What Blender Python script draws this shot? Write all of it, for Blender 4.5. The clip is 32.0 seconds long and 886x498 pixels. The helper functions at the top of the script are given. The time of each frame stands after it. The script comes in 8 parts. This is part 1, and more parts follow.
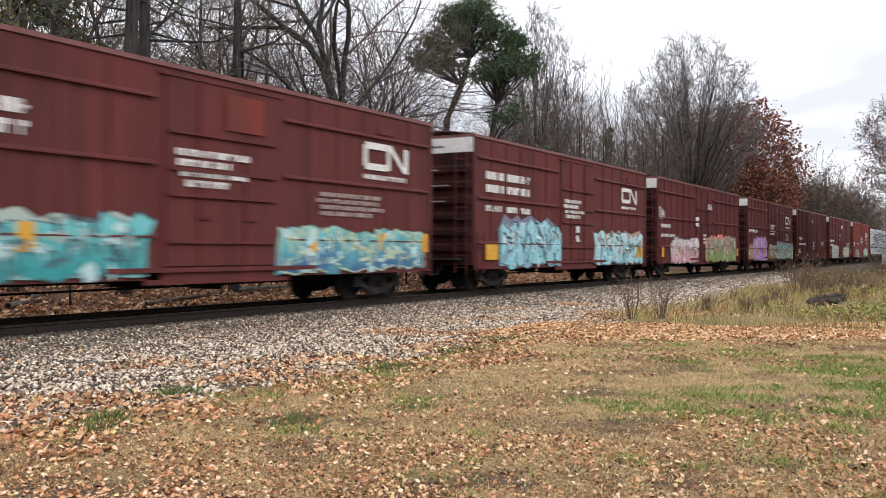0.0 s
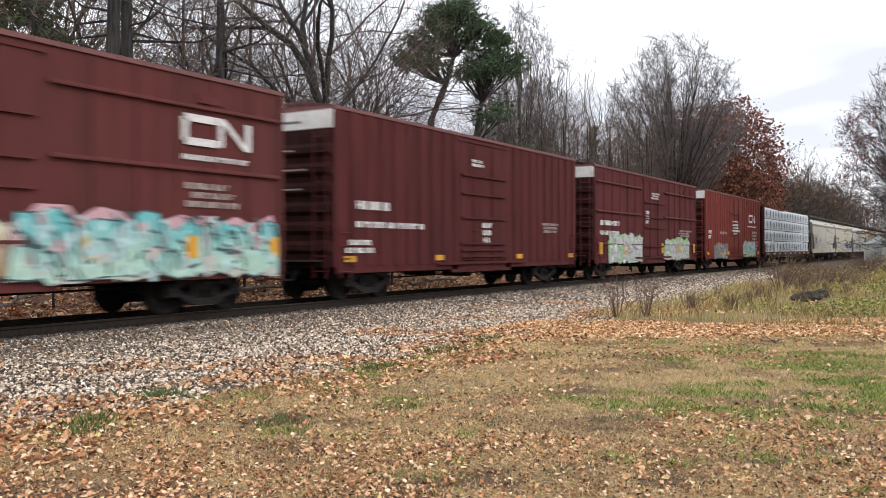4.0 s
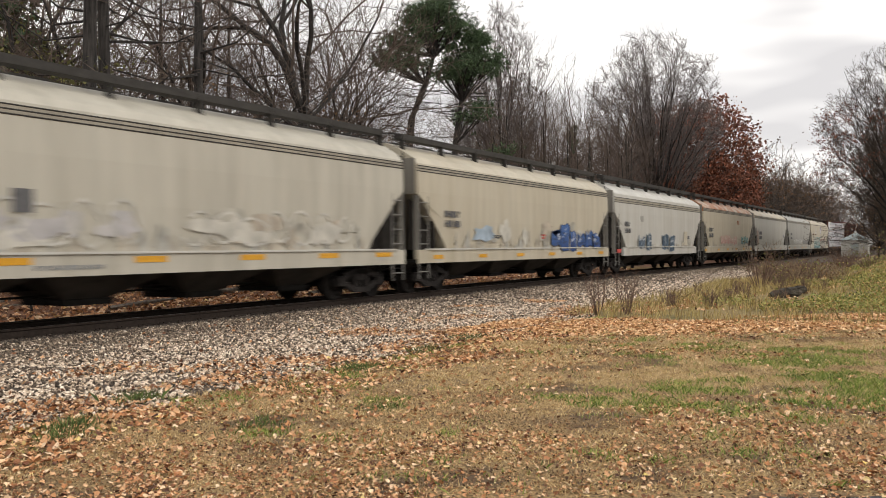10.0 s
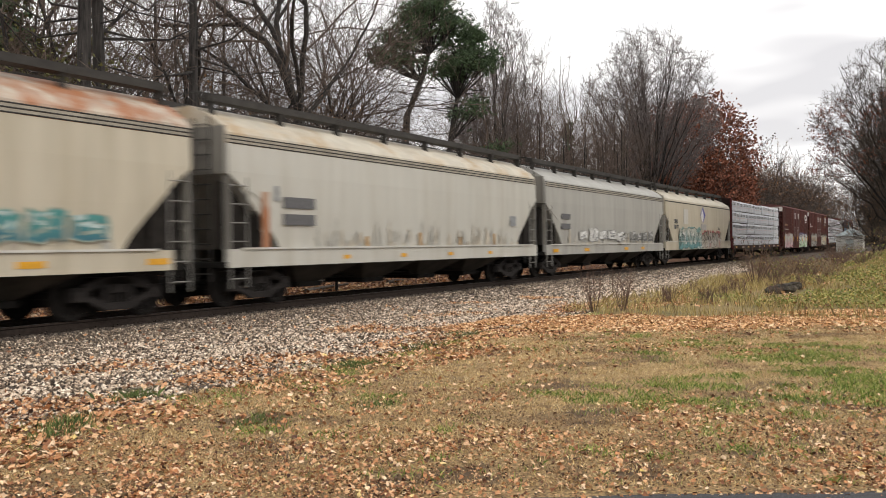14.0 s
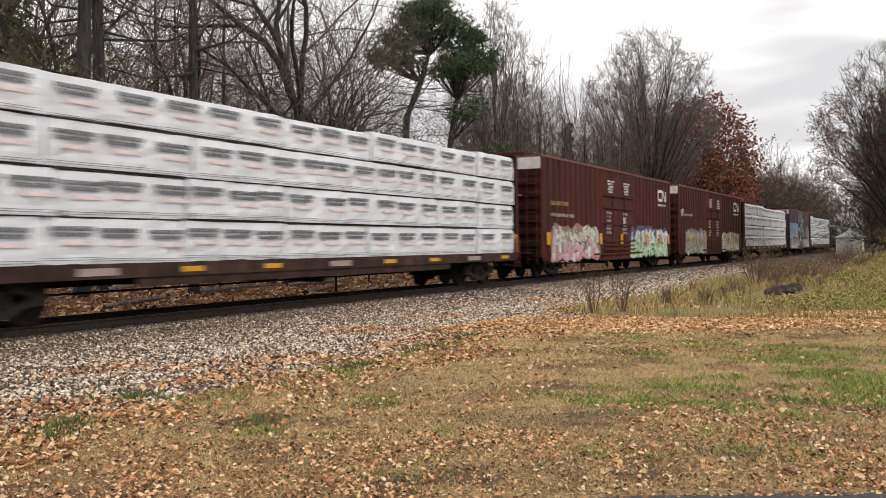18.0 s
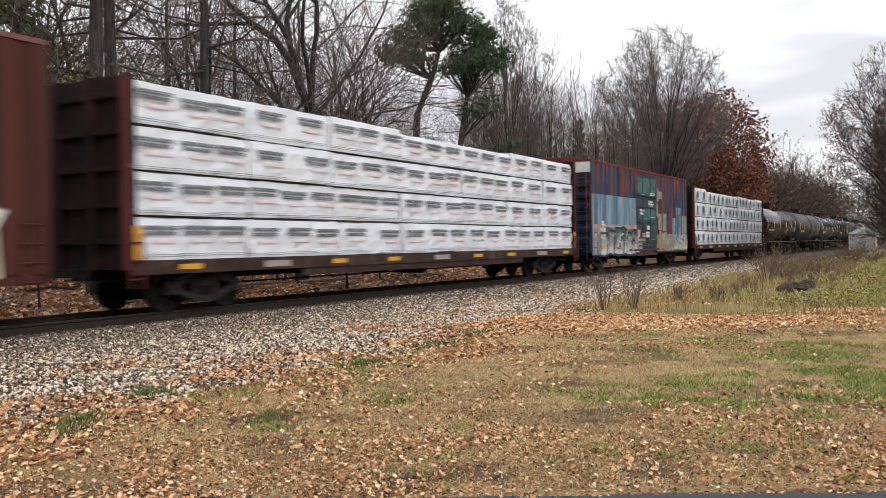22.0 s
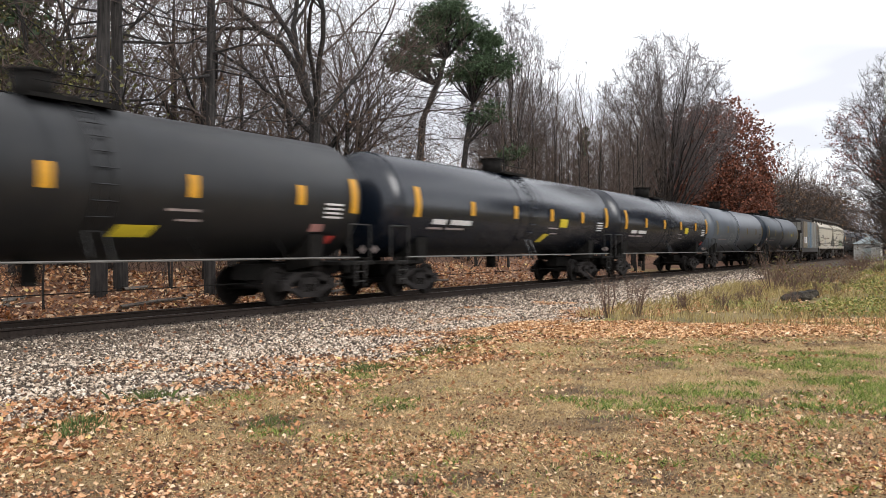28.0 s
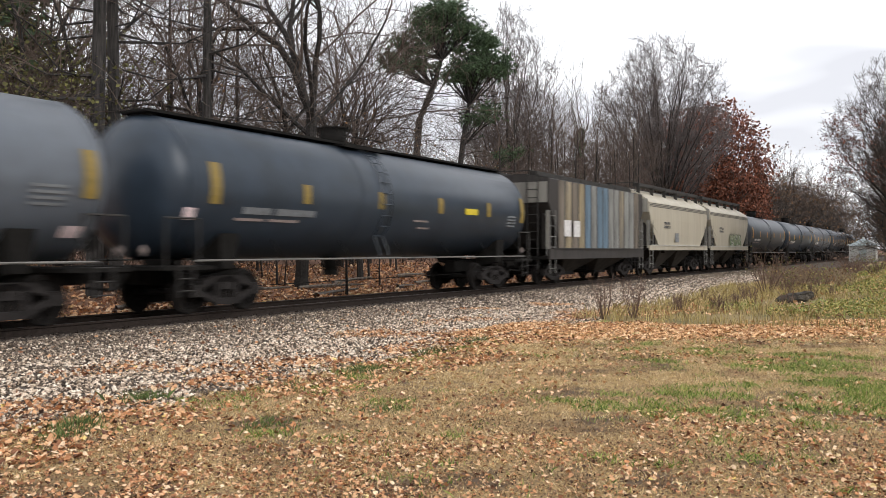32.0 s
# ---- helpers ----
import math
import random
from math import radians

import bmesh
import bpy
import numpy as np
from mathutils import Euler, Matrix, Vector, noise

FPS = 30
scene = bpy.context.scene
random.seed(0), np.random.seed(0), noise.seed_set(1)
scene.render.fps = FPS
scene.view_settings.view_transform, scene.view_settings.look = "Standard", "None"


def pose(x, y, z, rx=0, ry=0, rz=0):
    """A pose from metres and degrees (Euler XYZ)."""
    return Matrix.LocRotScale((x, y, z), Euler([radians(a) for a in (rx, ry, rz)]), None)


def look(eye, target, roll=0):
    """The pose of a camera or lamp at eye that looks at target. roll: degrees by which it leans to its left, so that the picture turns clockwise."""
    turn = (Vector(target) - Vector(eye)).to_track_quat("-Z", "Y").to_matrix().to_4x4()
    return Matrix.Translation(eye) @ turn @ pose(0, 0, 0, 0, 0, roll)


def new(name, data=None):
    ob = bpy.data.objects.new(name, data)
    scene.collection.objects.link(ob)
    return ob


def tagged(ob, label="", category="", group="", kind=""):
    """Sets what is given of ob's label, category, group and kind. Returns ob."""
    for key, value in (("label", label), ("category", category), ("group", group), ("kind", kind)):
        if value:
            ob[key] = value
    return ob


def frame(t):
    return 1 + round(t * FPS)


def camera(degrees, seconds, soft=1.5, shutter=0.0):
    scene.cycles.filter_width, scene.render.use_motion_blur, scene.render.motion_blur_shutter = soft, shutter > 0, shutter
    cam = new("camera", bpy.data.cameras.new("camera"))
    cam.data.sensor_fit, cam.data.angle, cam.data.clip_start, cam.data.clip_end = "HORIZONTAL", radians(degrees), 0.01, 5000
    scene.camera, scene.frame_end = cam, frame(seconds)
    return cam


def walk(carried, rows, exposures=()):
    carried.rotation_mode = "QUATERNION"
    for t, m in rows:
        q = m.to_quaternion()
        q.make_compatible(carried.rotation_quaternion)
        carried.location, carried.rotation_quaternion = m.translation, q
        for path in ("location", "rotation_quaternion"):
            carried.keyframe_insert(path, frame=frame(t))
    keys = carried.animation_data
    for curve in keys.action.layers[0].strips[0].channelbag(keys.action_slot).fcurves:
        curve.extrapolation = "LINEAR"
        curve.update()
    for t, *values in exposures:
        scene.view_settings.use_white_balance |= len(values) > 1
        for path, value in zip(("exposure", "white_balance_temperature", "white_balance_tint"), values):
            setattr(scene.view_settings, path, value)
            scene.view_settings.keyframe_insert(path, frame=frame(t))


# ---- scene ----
import itertools

# ---- camera: held by hand beside the line, x runs along the track, y away from the camera, z = 0 on the rail heads
EXPOSURES = [(0, 0.26, 6200, 10), (7.0, 0.25, 6200, 10), (8.2, -0.06, 6450, 10), (9, -0.12, 6700, 10), (10.5, 0.05, 6900, 10), (13, 0.08, 6800, 10), (16.5, 0.06, 6700, 10), (19, -0.04, 6800, 10), (19.8, 0.24, 6500, 10), (21.3, 0.22, 6400, 10), (22.4, 0.0, 6450, 10), (23.0, -0.05, 6600, 10), (24.0, 0.12, 6650, 10), (25.0, -0.03, 6650, 10), (25.5, -0.03, 6650, 10), (27.5, 0.22, 6350, 10), (29, 0.26, 6300, 10), (32, 0.18, 6400, 10)]
cam = camera(53.07, 32.0, soft=0.55, shutter=0.5)
EYE = (0.0, 0.0, 1.325)
walk(cam, [
    (0.0, pose(*EYE, 90.046, -0.319, -58.458)),
    (0.5, pose(*EYE, 89.966, -0.387, -58.491)),
    (1.0, pose(*EYE, 89.874, -0.295, -58.637)),
    (1.5, pose(*EYE, 89.879, -0.217, -58.786)),
    (2.0, pose(*EYE, 89.960, -0.241, -58.924)),
    (2.5, pose(*EYE, 90.146, -0.115, -59.110)),
    (3.0, pose(*EYE, 90.168, -0.074, -59.181)),
    (3.5, pose(*EYE, 90.072, 0.038, -59.260)),
    (5.5, pose(*EYE, 90.038, 0.200, -59.820)),
    (6.0, pose(*EYE, 90.032, 0.367, -59.875)),
    (6.5, pose(*EYE, 89.866, 0.430, -59.960)),
    (7.0, pose(*EYE, 89.739, 0.492, -60.054)),
    (7.5, pose(*EYE, 89.749, 0.428, -60.134)),
    (8.0, pose(*EYE, 89.888, 0.446, -60.261)),
    (8.5, pose(*EYE, 89.969, 0.508, -60.374)),
    (9.0, pose(*EYE, 89.950, 0.492, -60.495)),
    (9.5, pose(*EYE, 89.983, 0.502, -60.588)),
    (10.0, pose(*EYE, 89.981, 0.566, -60.615)),
    (10.5, pose(*EYE, 89.925, 0.637, -60.653)),
    (11.0, pose(*EYE, 89.970, 0.610, -60.667)),
    (11.5, pose(*EYE, 89.990, 0.590, -60.686)),
    (12.0, pose(*EYE, 89.913, 0.675, -60.725)),
    (12.5, pose(*EYE, 89.853, 0.668, -60.745)),
    (13.0, pose(*EYE, 89.820, 0.754, -60.809)),
    (13.5, pose(*EYE, 89.759, 0.755, -60.868)),
    (14.0, pose(*EYE, 89.780, 0.704, -60.882)),
    (14.5, pose(*EYE, 89.885, 0.713, -60.938)),
    (16.5, pose(*EYE, 89.845, 0.888, -60.762)),
    (17.0, pose(*EYE, 89.858, 0.913, -60.859)),
    (17.5, pose(*EYE, 89.898, 0.815, -60.927)),
    (18.0, pose(*EYE, 89.851, 0.663, -60.901)),
    (18.5, pose(*EYE, 89.768, 0.611, -60.812)),
    (19.0, pose(*EYE, 89.727, 0.563, -60.728)),
    (19.5, pose(*EYE, 89.788, 0.748, -60.668)),
    (20.0, pose(*EYE, 89.815, 0.847, -60.635)),
    (20.5, pose(*EYE, 89.701, 0.673, -60.596)),
    (21.0, pose(*EYE, 89.688, 0.656, -60.464)),
    (21.5, pose(*EYE, 89.654, 0.720, -60.345)),
    (22.0, pose(*EYE, 89.670, 0.727, -60.210)),
    (22.5, pose(*EYE, 89.766, 0.690, -60.096)),
    (23.0, pose(*EYE, 89.802, 0.731, -60.031)),
    (23.5, pose(*EYE, 89.785, 0.657, -60.003)),
    (24.0, pose(*EYE, 89.782, 0.546, -59.957)),
    (24.5, pose(*EYE, 89.837, 0.488, -59.919)),
    (25.0, pose(*EYE, 89.908, 0.348, -59.994)),
    (25.5, pose(*EYE, 90.048, 0.195, -59.955)),
    (27.5, pose(*EYE, 90.001, 0.248, -59.876)),
    (28.0, pose(*EYE, 90.069, 0.201, -59.945)),
    (28.5, pose(*EYE, 90.239, 0.200, -60.010)),
    (29.0, pose(*EYE, 90.303, 0.008, -60.091)),
    (29.5, pose(*EYE, 90.319, 0.001, -60.139)),
    (30.0, pose(*EYE, 90.254, 0.003, -60.159)),
    (30.5, pose(*EYE, 90.243, 0.004, -60.129)),
    (31.0, pose(*EYE, 90.235, -0.014, -60.139)),
    (31.5, pose(*EYE, 90.184, 0.043, -60.206)),
    (32.0, pose(*EYE, 90.133, 0.102, -60.197)),
], EXPOSURES)

# ---- daylight: overcast November sky
world = bpy.data.worlds.new("overcast_sky")
scene.world = world
world.use_nodes = True
wn, wl = world.node_tree.nodes, world.node_tree.links
wn.clear()
w_out = wn.new("ShaderNodeOutputWorld")
w_bg = wn.new("ShaderNodeBackground")
w_sky = wn.new("ShaderNodeTexSky")
w_sky.sky_type, w_sky.sun_disc = "NISHITA", False
w_sky.sun_elevation, w_sky.sun_rotation = radians(32), radians(200)
w_gain = wn.new("ShaderNodeVectorMath")
w_gain.operation = "SCALE"
w_gain.inputs["Scale"].default_value = 0.10
w_co = wn.new("ShaderNodeTexCoord")
w_map = wn.new("ShaderNodeMapping")
w_map.inputs["Scale"].default_value = (1.0, 1.0, 4.6)
w_noise = wn.new("ShaderNodeTexNoise")
w_noise.inputs["Scale"].default_value, w_noise.inputs["Detail"].default_value = 2.6, 3.0
w_ramp = wn.new("ShaderNodeValToRGB")
w_ramp.color_ramp.elements[0].position, w_ramp.color_ramp.elements[0].color = 0.39, (0.80, 0.80, 0.84, 1)
w_ramp.color_ramp.elements[1].position, w_ramp.color_ramp.elements[1].color = 0.64, (1.45, 1.45, 1.46, 1)
w_mix = wn.new("ShaderNodeMix")
w_mix.data_type = "RGBA"
w_mix.inputs["Factor"].default_value = 0.93
wl.new(w_sky.outputs["Color"], w_gain.inputs[0])
wl.new(w_co.outputs["Generated"], w_map.inputs["Vector"])
wl.new(w_map.outputs["Vector"], w_noise.inputs["Vector"])
wl.new(w_noise.outputs["Fac"], w_ramp.inputs["Fac"])
wl.new(w_gain.outputs[0], w_mix.inputs[6])
wl.new(w_ramp.outputs["Color"], w_mix.inputs[7])
wl.new(w_mix.outputs[2], w_bg.inputs["Color"])
w_bg.inputs["Strength"].default_value = 1.0
wl.new(w_bg.outputs["Background"], w_out.inputs["Surface"])

sun_data = bpy.data.lights.new("sun", "SUN")
sun_data.energy, sun_data.angle, sun_data.color = 1.32, radians(35), (1.0, 0.96, 0.9)
sun = new("sun", sun_data)
sun.matrix_world = look((-40, -90, 70), (0, 0, 0))

# ---- materials
def mat(name, base, rough=0.7, metal=0.0, var=0.12, scale=6.0, bump=0.0, bump_scale=40.0, second=None, second_at=0.55, second_soft=0.12, second_scale=1.2, streak=False, per_object=0.0, per_island=0.0, coord="Object", spec=0.5):
    """Principled surface with two scales of variation; second: a stain or wear colour."""
    m = bpy.data.materials.new(name)
    m.use_nodes = True
    nt = m.node_tree
    n, l = nt.nodes, nt.links
    b = n["Principled BSDF"]
    b.inputs["Roughness"].default_value, b.inputs["Metallic"].default_value = rough, metal
    b.inputs["Specular IOR Level"].default_value = spec
    co = n.new("ShaderNodeTexCoord")
    mp = n.new("ShaderNodeMapping")
    mp.inputs["Scale"].default_value = (1.0, 1.0, 0.12) if streak else (1.0, 1.0, 1.0)
    l.new(co.outputs[coord], mp.inputs["Vector"])
    fine = n.new("ShaderNodeTexNoise")
    fine.inputs["Scale"].default_value, fine.inputs["Detail"].default_value = scale, 5.0
    l.new(mp.outputs["Vector"], fine.inputs["Vector"])
    hsv = n.new("ShaderNodeHueSaturation")
    hsv.inputs["Color"].default_value = (*base, 1)
    mr = n.new("ShaderNodeMapRange")
    mr.inputs["To Min"].default_value, mr.inputs["To Max"].default_value = 1 - var * 2, 1 + var * 2
    mr.inputs["From Min"].default_value, mr.inputs["From Max"].default_value = 0.25, 0.75
    l.new(fine.outputs["Fac"], mr.inputs["Value"])
    val = mr.outputs["Result"]
    for amount, node, out in ((per_object, "ShaderNodeObjectInfo", "Random"), (per_island, "ShaderNodeNewGeometry", "Random Per Island")):
        if amount:
            inf = n.new(node)
            r2 = n.new("ShaderNodeMapRange")
            r2.inputs["To Min"].default_value, r2.inputs["To Max"].default_value = 1 - amount, 1 + amount
            l.new(inf.outputs[out], r2.inputs["Value"])
            mul = n.new("ShaderNodeMath")
            mul.operation = "MULTIPLY"
            l.new(val, mul.inputs[0])
            l.new(r2.outputs["Result"], mul.inputs[1])
            val = mul.outputs[0]
    l.new(val, hsv.inputs["Value"])
    colour = hsv.outputs["Color"]
    if second:
        big = n.new("ShaderNodeTexNoise")
        big.inputs["Scale"].default_value, big.inputs["Detail"].default_value = second_scale, 8.0
        big.inputs["Roughness"].default_value = 0.65
        l.new(mp.outputs["Vector"], big.inputs["Vector"])
        st = n.new("ShaderNodeMapRange")
        st.interpolation_type = "SMOOTHSTEP"
        st.inputs["From Min"].default_value, st.inputs["From Max"].default_value = second_at - second_soft, second_at + second_soft
        l.new(big.outputs["Fac"], st.inputs["Value"])
        mx = n.new("ShaderNodeMix")
        mx.data_type = "RGBA"
        l.new(st.outputs["Result"], mx.inputs["Factor"])
        l.new(colour, mx.inputs[6])
        mx.inputs[7].default_value = (*second, 1)
        colour = mx.outputs[2]
    l.new(colour, b.inputs["Base Color"])
    if bump:
        bn = n.new("ShaderNodeTexNoise")
        bn.inputs["Scale"].default_value, bn.inputs["Detail"].default_value = bump_scale, 4.0
        l.new(co.outputs[coord], bn.inputs["Vector"])
        bp = n.new("ShaderNodeBump")
        bp.inputs["Strength"].default_value, bp.inputs["Distance"].default_value = bump, 0.02
        l.new(bn.outputs["Fac"], bp.inputs["Height"])
        l.new(bp.outputs["Normal"], b.inputs["Normal"])
    return m


# ---- mesh tools
def box(bm, x0, x1, y0, y1, z0, z1):
    v = [bm.verts.new(p) for p in itertools.product((x0, x1), (y0, y1), (z0, z1))]
    for q in ((0, 1, 3, 2), (4, 6, 7, 5), (0, 4, 5, 1), (2, 3, 7, 6), (0, 2, 6, 4), (1, 5, 7, 3)):
        bm.faces.new([v[i] for i in q])


def rod(bm, a, b, r, n=6, r2=None, caps=True):
    """A tapered round bar from a to b."""
    a, b = Vector(a), Vector(b)
    d = (b - a).normalized()
    s = d.cross(Vector((0, 0, 1)) if abs(d.z) < 0.9 else Vector((1, 0, 0))).normalized()
    t = d.cross(s)
    r2 = r if r2 is None else r2
    rings = []
    for p, rad in ((a, r), (b, r2)):
        rings.append([bm.verts.new(p + (s * math.cos(2 * math.pi * i / n) + t * math.sin(2 * math.pi * i / n)) * rad) for i in range(n)])
    for i in range(n):
        f = bm.faces.new([rings[0][i], rings[0][(i + 1) % n], rings[1][(i + 1) % n], rings[1][i]])
        f.smooth = n > 8
    if caps:
        bm.faces.new(rings[0])
        bm.faces.new(rings[1][::-1])


def loft(bm, sections, closed=True, caps=True, smooth=False):
    """Skin over equal-length point loops."""
    rings = [[bm.verts.new(p) for p in s] for s in sections]
    n = len(rings[0])
    for r0, r1 in zip(rings, rings[1:]):
        for i in range(n if closed else n - 1):
            f = bm.faces.new([r0[i], r0[(i + 1) % n], r1[(i + 1) % n], r1[i]])
            f.smooth = smooth
    if caps and closed:
        bm.faces.new(rings[0])
        bm.faces.new(rings[-1][::-1])


def finish(name, bm, materials, bevel=0.0):
    if bevel:
        bmesh.ops.bevel(bm, geom=[e for e in bm.edges if e.calc_face_angle(0) > 0.6], offset=bevel, segments=1, affect="EDGES")
    bmesh.ops.recalc_face_normals(bm, faces=bm.faces)
    me = bpy.data.meshes.new(name)
    bm.to_mesh(me)
    bm.free()
    for m in materials if isinstance(materials, (list, tuple)) else [materials]:
        me.materials.append(m)
    return me


def part(name, bm, material, parent, label="", at=None, bevel=0.0):
    me = bm if isinstance(bm, bpy.types.Mesh) else finish(name, bm, material, bevel)
    ob = new(name, me)
    ob.parent = parent
    if at is not None:
        ob.matrix_basis = at if isinstance(at, Matrix) else Matrix.Translation(at)
    if label:
        tagged(ob, label)
    return ob


def raw(name, verts, faces, material):
    me = bpy.data.meshes.new(name)
    me.from_pydata(verts, [], faces)
    for m in material if isinstance(material, (list, tuple)) else [material]:
        me.materials.append(m)
    return me

YC = 14.9                                   # centre of the track

# ---- ground
M_LAWN = mat("dry_lawn", (0.31, 0.207, 0.093), 0.95, var=0.42, scale=38.0, bump=0.9, bump_scale=45.0, second=(0.11, 0.07, 0.04), second_at=0.585, second_soft=0.07, second_scale=0.9)
# Bed under the loose stones is darkened as the shadow in their gaps.
M_GRAVEL = mat("crushed_stone", (0.075, 0.056, 0.042), 0.9, var=0.45, scale=24.0, bump=1.0, bump_scale=20.0, second=(0.11, 0.085, 0.065), second_at=0.62, second_soft=0.1, second_scale=0.6)
M_LITTER = mat("leaf_litter", (0.17, 0.095, 0.06), 0.95, var=0.4, scale=12.0, bump=1.0, bump_scale=14.0, second=(0.26, 0.13, 0.075), second_at=0.5, second_soft=0.2, second_scale=1.4)
M_BANK = mat("weedy_bank", (0.15, 0.125, 0.045), 0.95, var=0.3, scale=7.0, bump=1.0, bump_scale=20.0, second=(0.25, 0.18, 0.075), second_at=0.46, second_soft=0.12, second_scale=0.7)
M_ASPHALT = mat("asphalt", (0.055, 0.055, 0.058), 0.85, var=0.2, scale=60.0, bump=0.6, bump_scale=120.0)


def smooth(a, b, x):
    t = min(1.0, max(0.0, (x - a) / (b - a)))
    return t * t * (3 - 2 * t)


def berm(y):
    """The woodland floor rises in a low slope behind the track."""
    return 1.05 * smooth(18.4, 27.0, y) - 0.7 * smooth(30.0, 60.0, y)


def ground_z(x, y):
    """Height of the bare ground."""
    z = -0.25 + 0.035 * noise.noise((x * 0.35, y * 0.35, 0.0)) + 0.012 * noise.noise((x * 1.7, y * 1.7, 3.0))
    z += smooth(25.0, 52.0, x) * (1 - smooth(0.2, 5.2, y)) * 1.7
    z += 0.25 * smooth(17.0, 19.0, y) * noise.noise((x * 0.2, y * 0.2, 7.0))
    z += 1.6 * smooth(26.0, 70.0, y) + berm(y)
    return z


def lines(*spans):
    out = []
    for a, b, step in spans:
        n = max(1, round((b - a) / step))
        out += [a + (b - a) * i / n for i in range(n)]
    return out + [spans[-1][1]]


def sheet(name, xs, ys, height, material):
    verts = [(x, y, height(x, y)) for x in xs for y in ys]
    n = len(ys)
    faces = [(i * n + j, (i + 1) * n + j, (i + 1) * n + j + 1, i * n + j + 1) for i in range(len(xs) - 1) for j in range(n - 1)]
    me = raw(name, verts, faces, material)
    me.polygons.foreach_set("use_smooth", [True] * len(faces))
    return me


ground = tagged(new("ground", sheet("ground", lines((-1500, -60, 120), (-60, 0, 6), (0, 34, 0.5), (34, 90, 2.5), (90, 300, 30), (300, 2000, 170)),
                                    lines((-1500, -30, 150), (-30, -6, 3), (-6, 30, 0.5), (30, 90, 5), (90, 1500, 140)), ground_z, M_LAWN)),
                "dry brown lawn with green patches of grass", kind="structure")


def edge_wave(x):
    return 7.05 + 0.35 * noise.noise((x * 0.5, 1.0, 0.0)) + 0.16 * noise.noise((x * 2.3, 5.0, 0.0)) + 2.0 * smooth(30, 52, x)


def bed_z(x, y):
    shoulder = smooth(12.4, 13.2, y) * (1 - smooth(16.6, 17.6, y))
    return -0.235 + 0.05 * shoulder + 0.012 * noise.noise((x * 1.3, y * 1.3, 9.0))


bed_x = lines((-900, -20, 80), (-20, 0, 2.0), (0, 30, 0.25), (30, 150, 2.0), (150, 1200, 75))
bed_verts, bed_faces = [], []
for x in bed_x:
    e = edge_wave(x)
    rows = [(e - 0.1, ground_z(x, e) - 0.06), (e + 0.12, max(ground_z(x, e) + 0.012, -0.245))]
    rows += [(y, max(bed_z(x, y), ground_z(x, y) + 0.012) if y < 12 else bed_z(x, y)) for y in (8.6, 9.8, 11.0, 12.2, 12.7, 13.2, 14.0, 14.9, 15.8, 16.6, 17.2, 17.8)]
    rows += [(18.3, -0.36)]
    bed_verts += [(x, y, z) for y, z in rows]
bn = 15
bed_faces = [(i * bn + j, (i + 1) * bn + j, (i + 1) * bn + j + 1, i * bn + j + 1) for i in range(len(bed_x) - 1) for j in range(bn - 1)]
tagged(new("ballast", raw("ballast", bed_verts, bed_faces, M_GRAVEL)), "grey crushed stone ballast beside the track", kind="structure")

tagged(new("woodland_floor", sheet("woodland_floor", lines((-900, 0, 60), (0, 60, 1.5), (60, 200, 14), (200, 1200, 100)), lines((17.9, 30, 0.6), (30, 90, 5), (90, 600, 60)),
                                   lambda x, y: ground_z(x, y) + 0.03 + 0.05 * noise.noise((x * 0.8, y * 0.8, 2.0)), M_LITTER)),
       "woodland floor covered with fallen brown leaves", kind="structure")
tagged(new("weedy_bank", sheet("weedy_bank", lines((18.6, 40, 0.6), (40, 140, 4)), lines((-30, -4, 2.0), (-4, 8.2, 0.5)),
                               lambda x, y: ground_z(x, y) + (0.035 + 0.07 * noise.noise((x * 1.1, y * 1.1, 4.0))) * smooth(18.6, 19.6, x + 0.5 * noise.noise((y * 0.8, 0, 0))) * (1 - smooth(7.2, 8.0, y)) - 0.05 * (1 - smooth(18.6, 19.6, x)) - 0.06 * smooth(7.2, 8.2, y), M_BANK)),
       "weedy grass bank with green and tan growth", kind="structure")


def drive_z(x, y):
    return ground_z(x, y) + 0.03


drive_rows = []
for k in range(60):
    y = -14 + k * 0.31
    edge = 6.42 - 0.56 * y + 0.05 * noise.noise((y * 2.1, 0.0, 0.0)) if y > -2 else 7.54 - 0.1 * (y + 2)
    drive_rows.append([(edge * u - 12 * (1 - u), y, drive_z(edge * u - 12 * (1 - u), y) - (0.045 if u == 1 else 0)) for u in (0, 0.3, 0.6, 0.8, 0.9, 0.985, 1)])
bm = bmesh.new()
loft(bm, drive_rows, closed=False, caps=False)
tagged(new("driveway", finish("driveway", bm, M_ASPHALT)), "dark asphalt driveway edge beside the lawn", kind="structure")

# ---- track
# Steel colour is darkened for the shaded sides of the rails.
M_RAIL = mat("rail_steel", (0.03, 0.022, 0.018), 0.8, 0.0, spec=0.2, var=0.2, scale=14.0, bump=0.2, bump_scale=60.0)
M_RAILHEAD = mat("polished_rail_head", (0.16, 0.15, 0.145), 0.4, 0.8, var=0.1)
M_TIE = mat("weathered_timber", (0.085, 0.065, 0.05), 0.9, var=0.3, scale=18.0, bump=0.6, bump_scale=50.0, per_object=0.25)
track = tagged(new("railway_track"), "steel rails on timber sleepers in ballast", "track", kind="structure")
profile = [(-0.075, -0.175), (0.075, -0.175), (0.075, -0.16), (0.014, -0.145), (0.012, -0.05), (0.037, -0.036), (0.037, -0.008), (0.03, 0.0), (-0.03, 0.0), (-0.037, -0.008), (-0.037, -0.036), (-0.012, -0.05), (-0.014, -0.145), (-0.075, -0.16)]
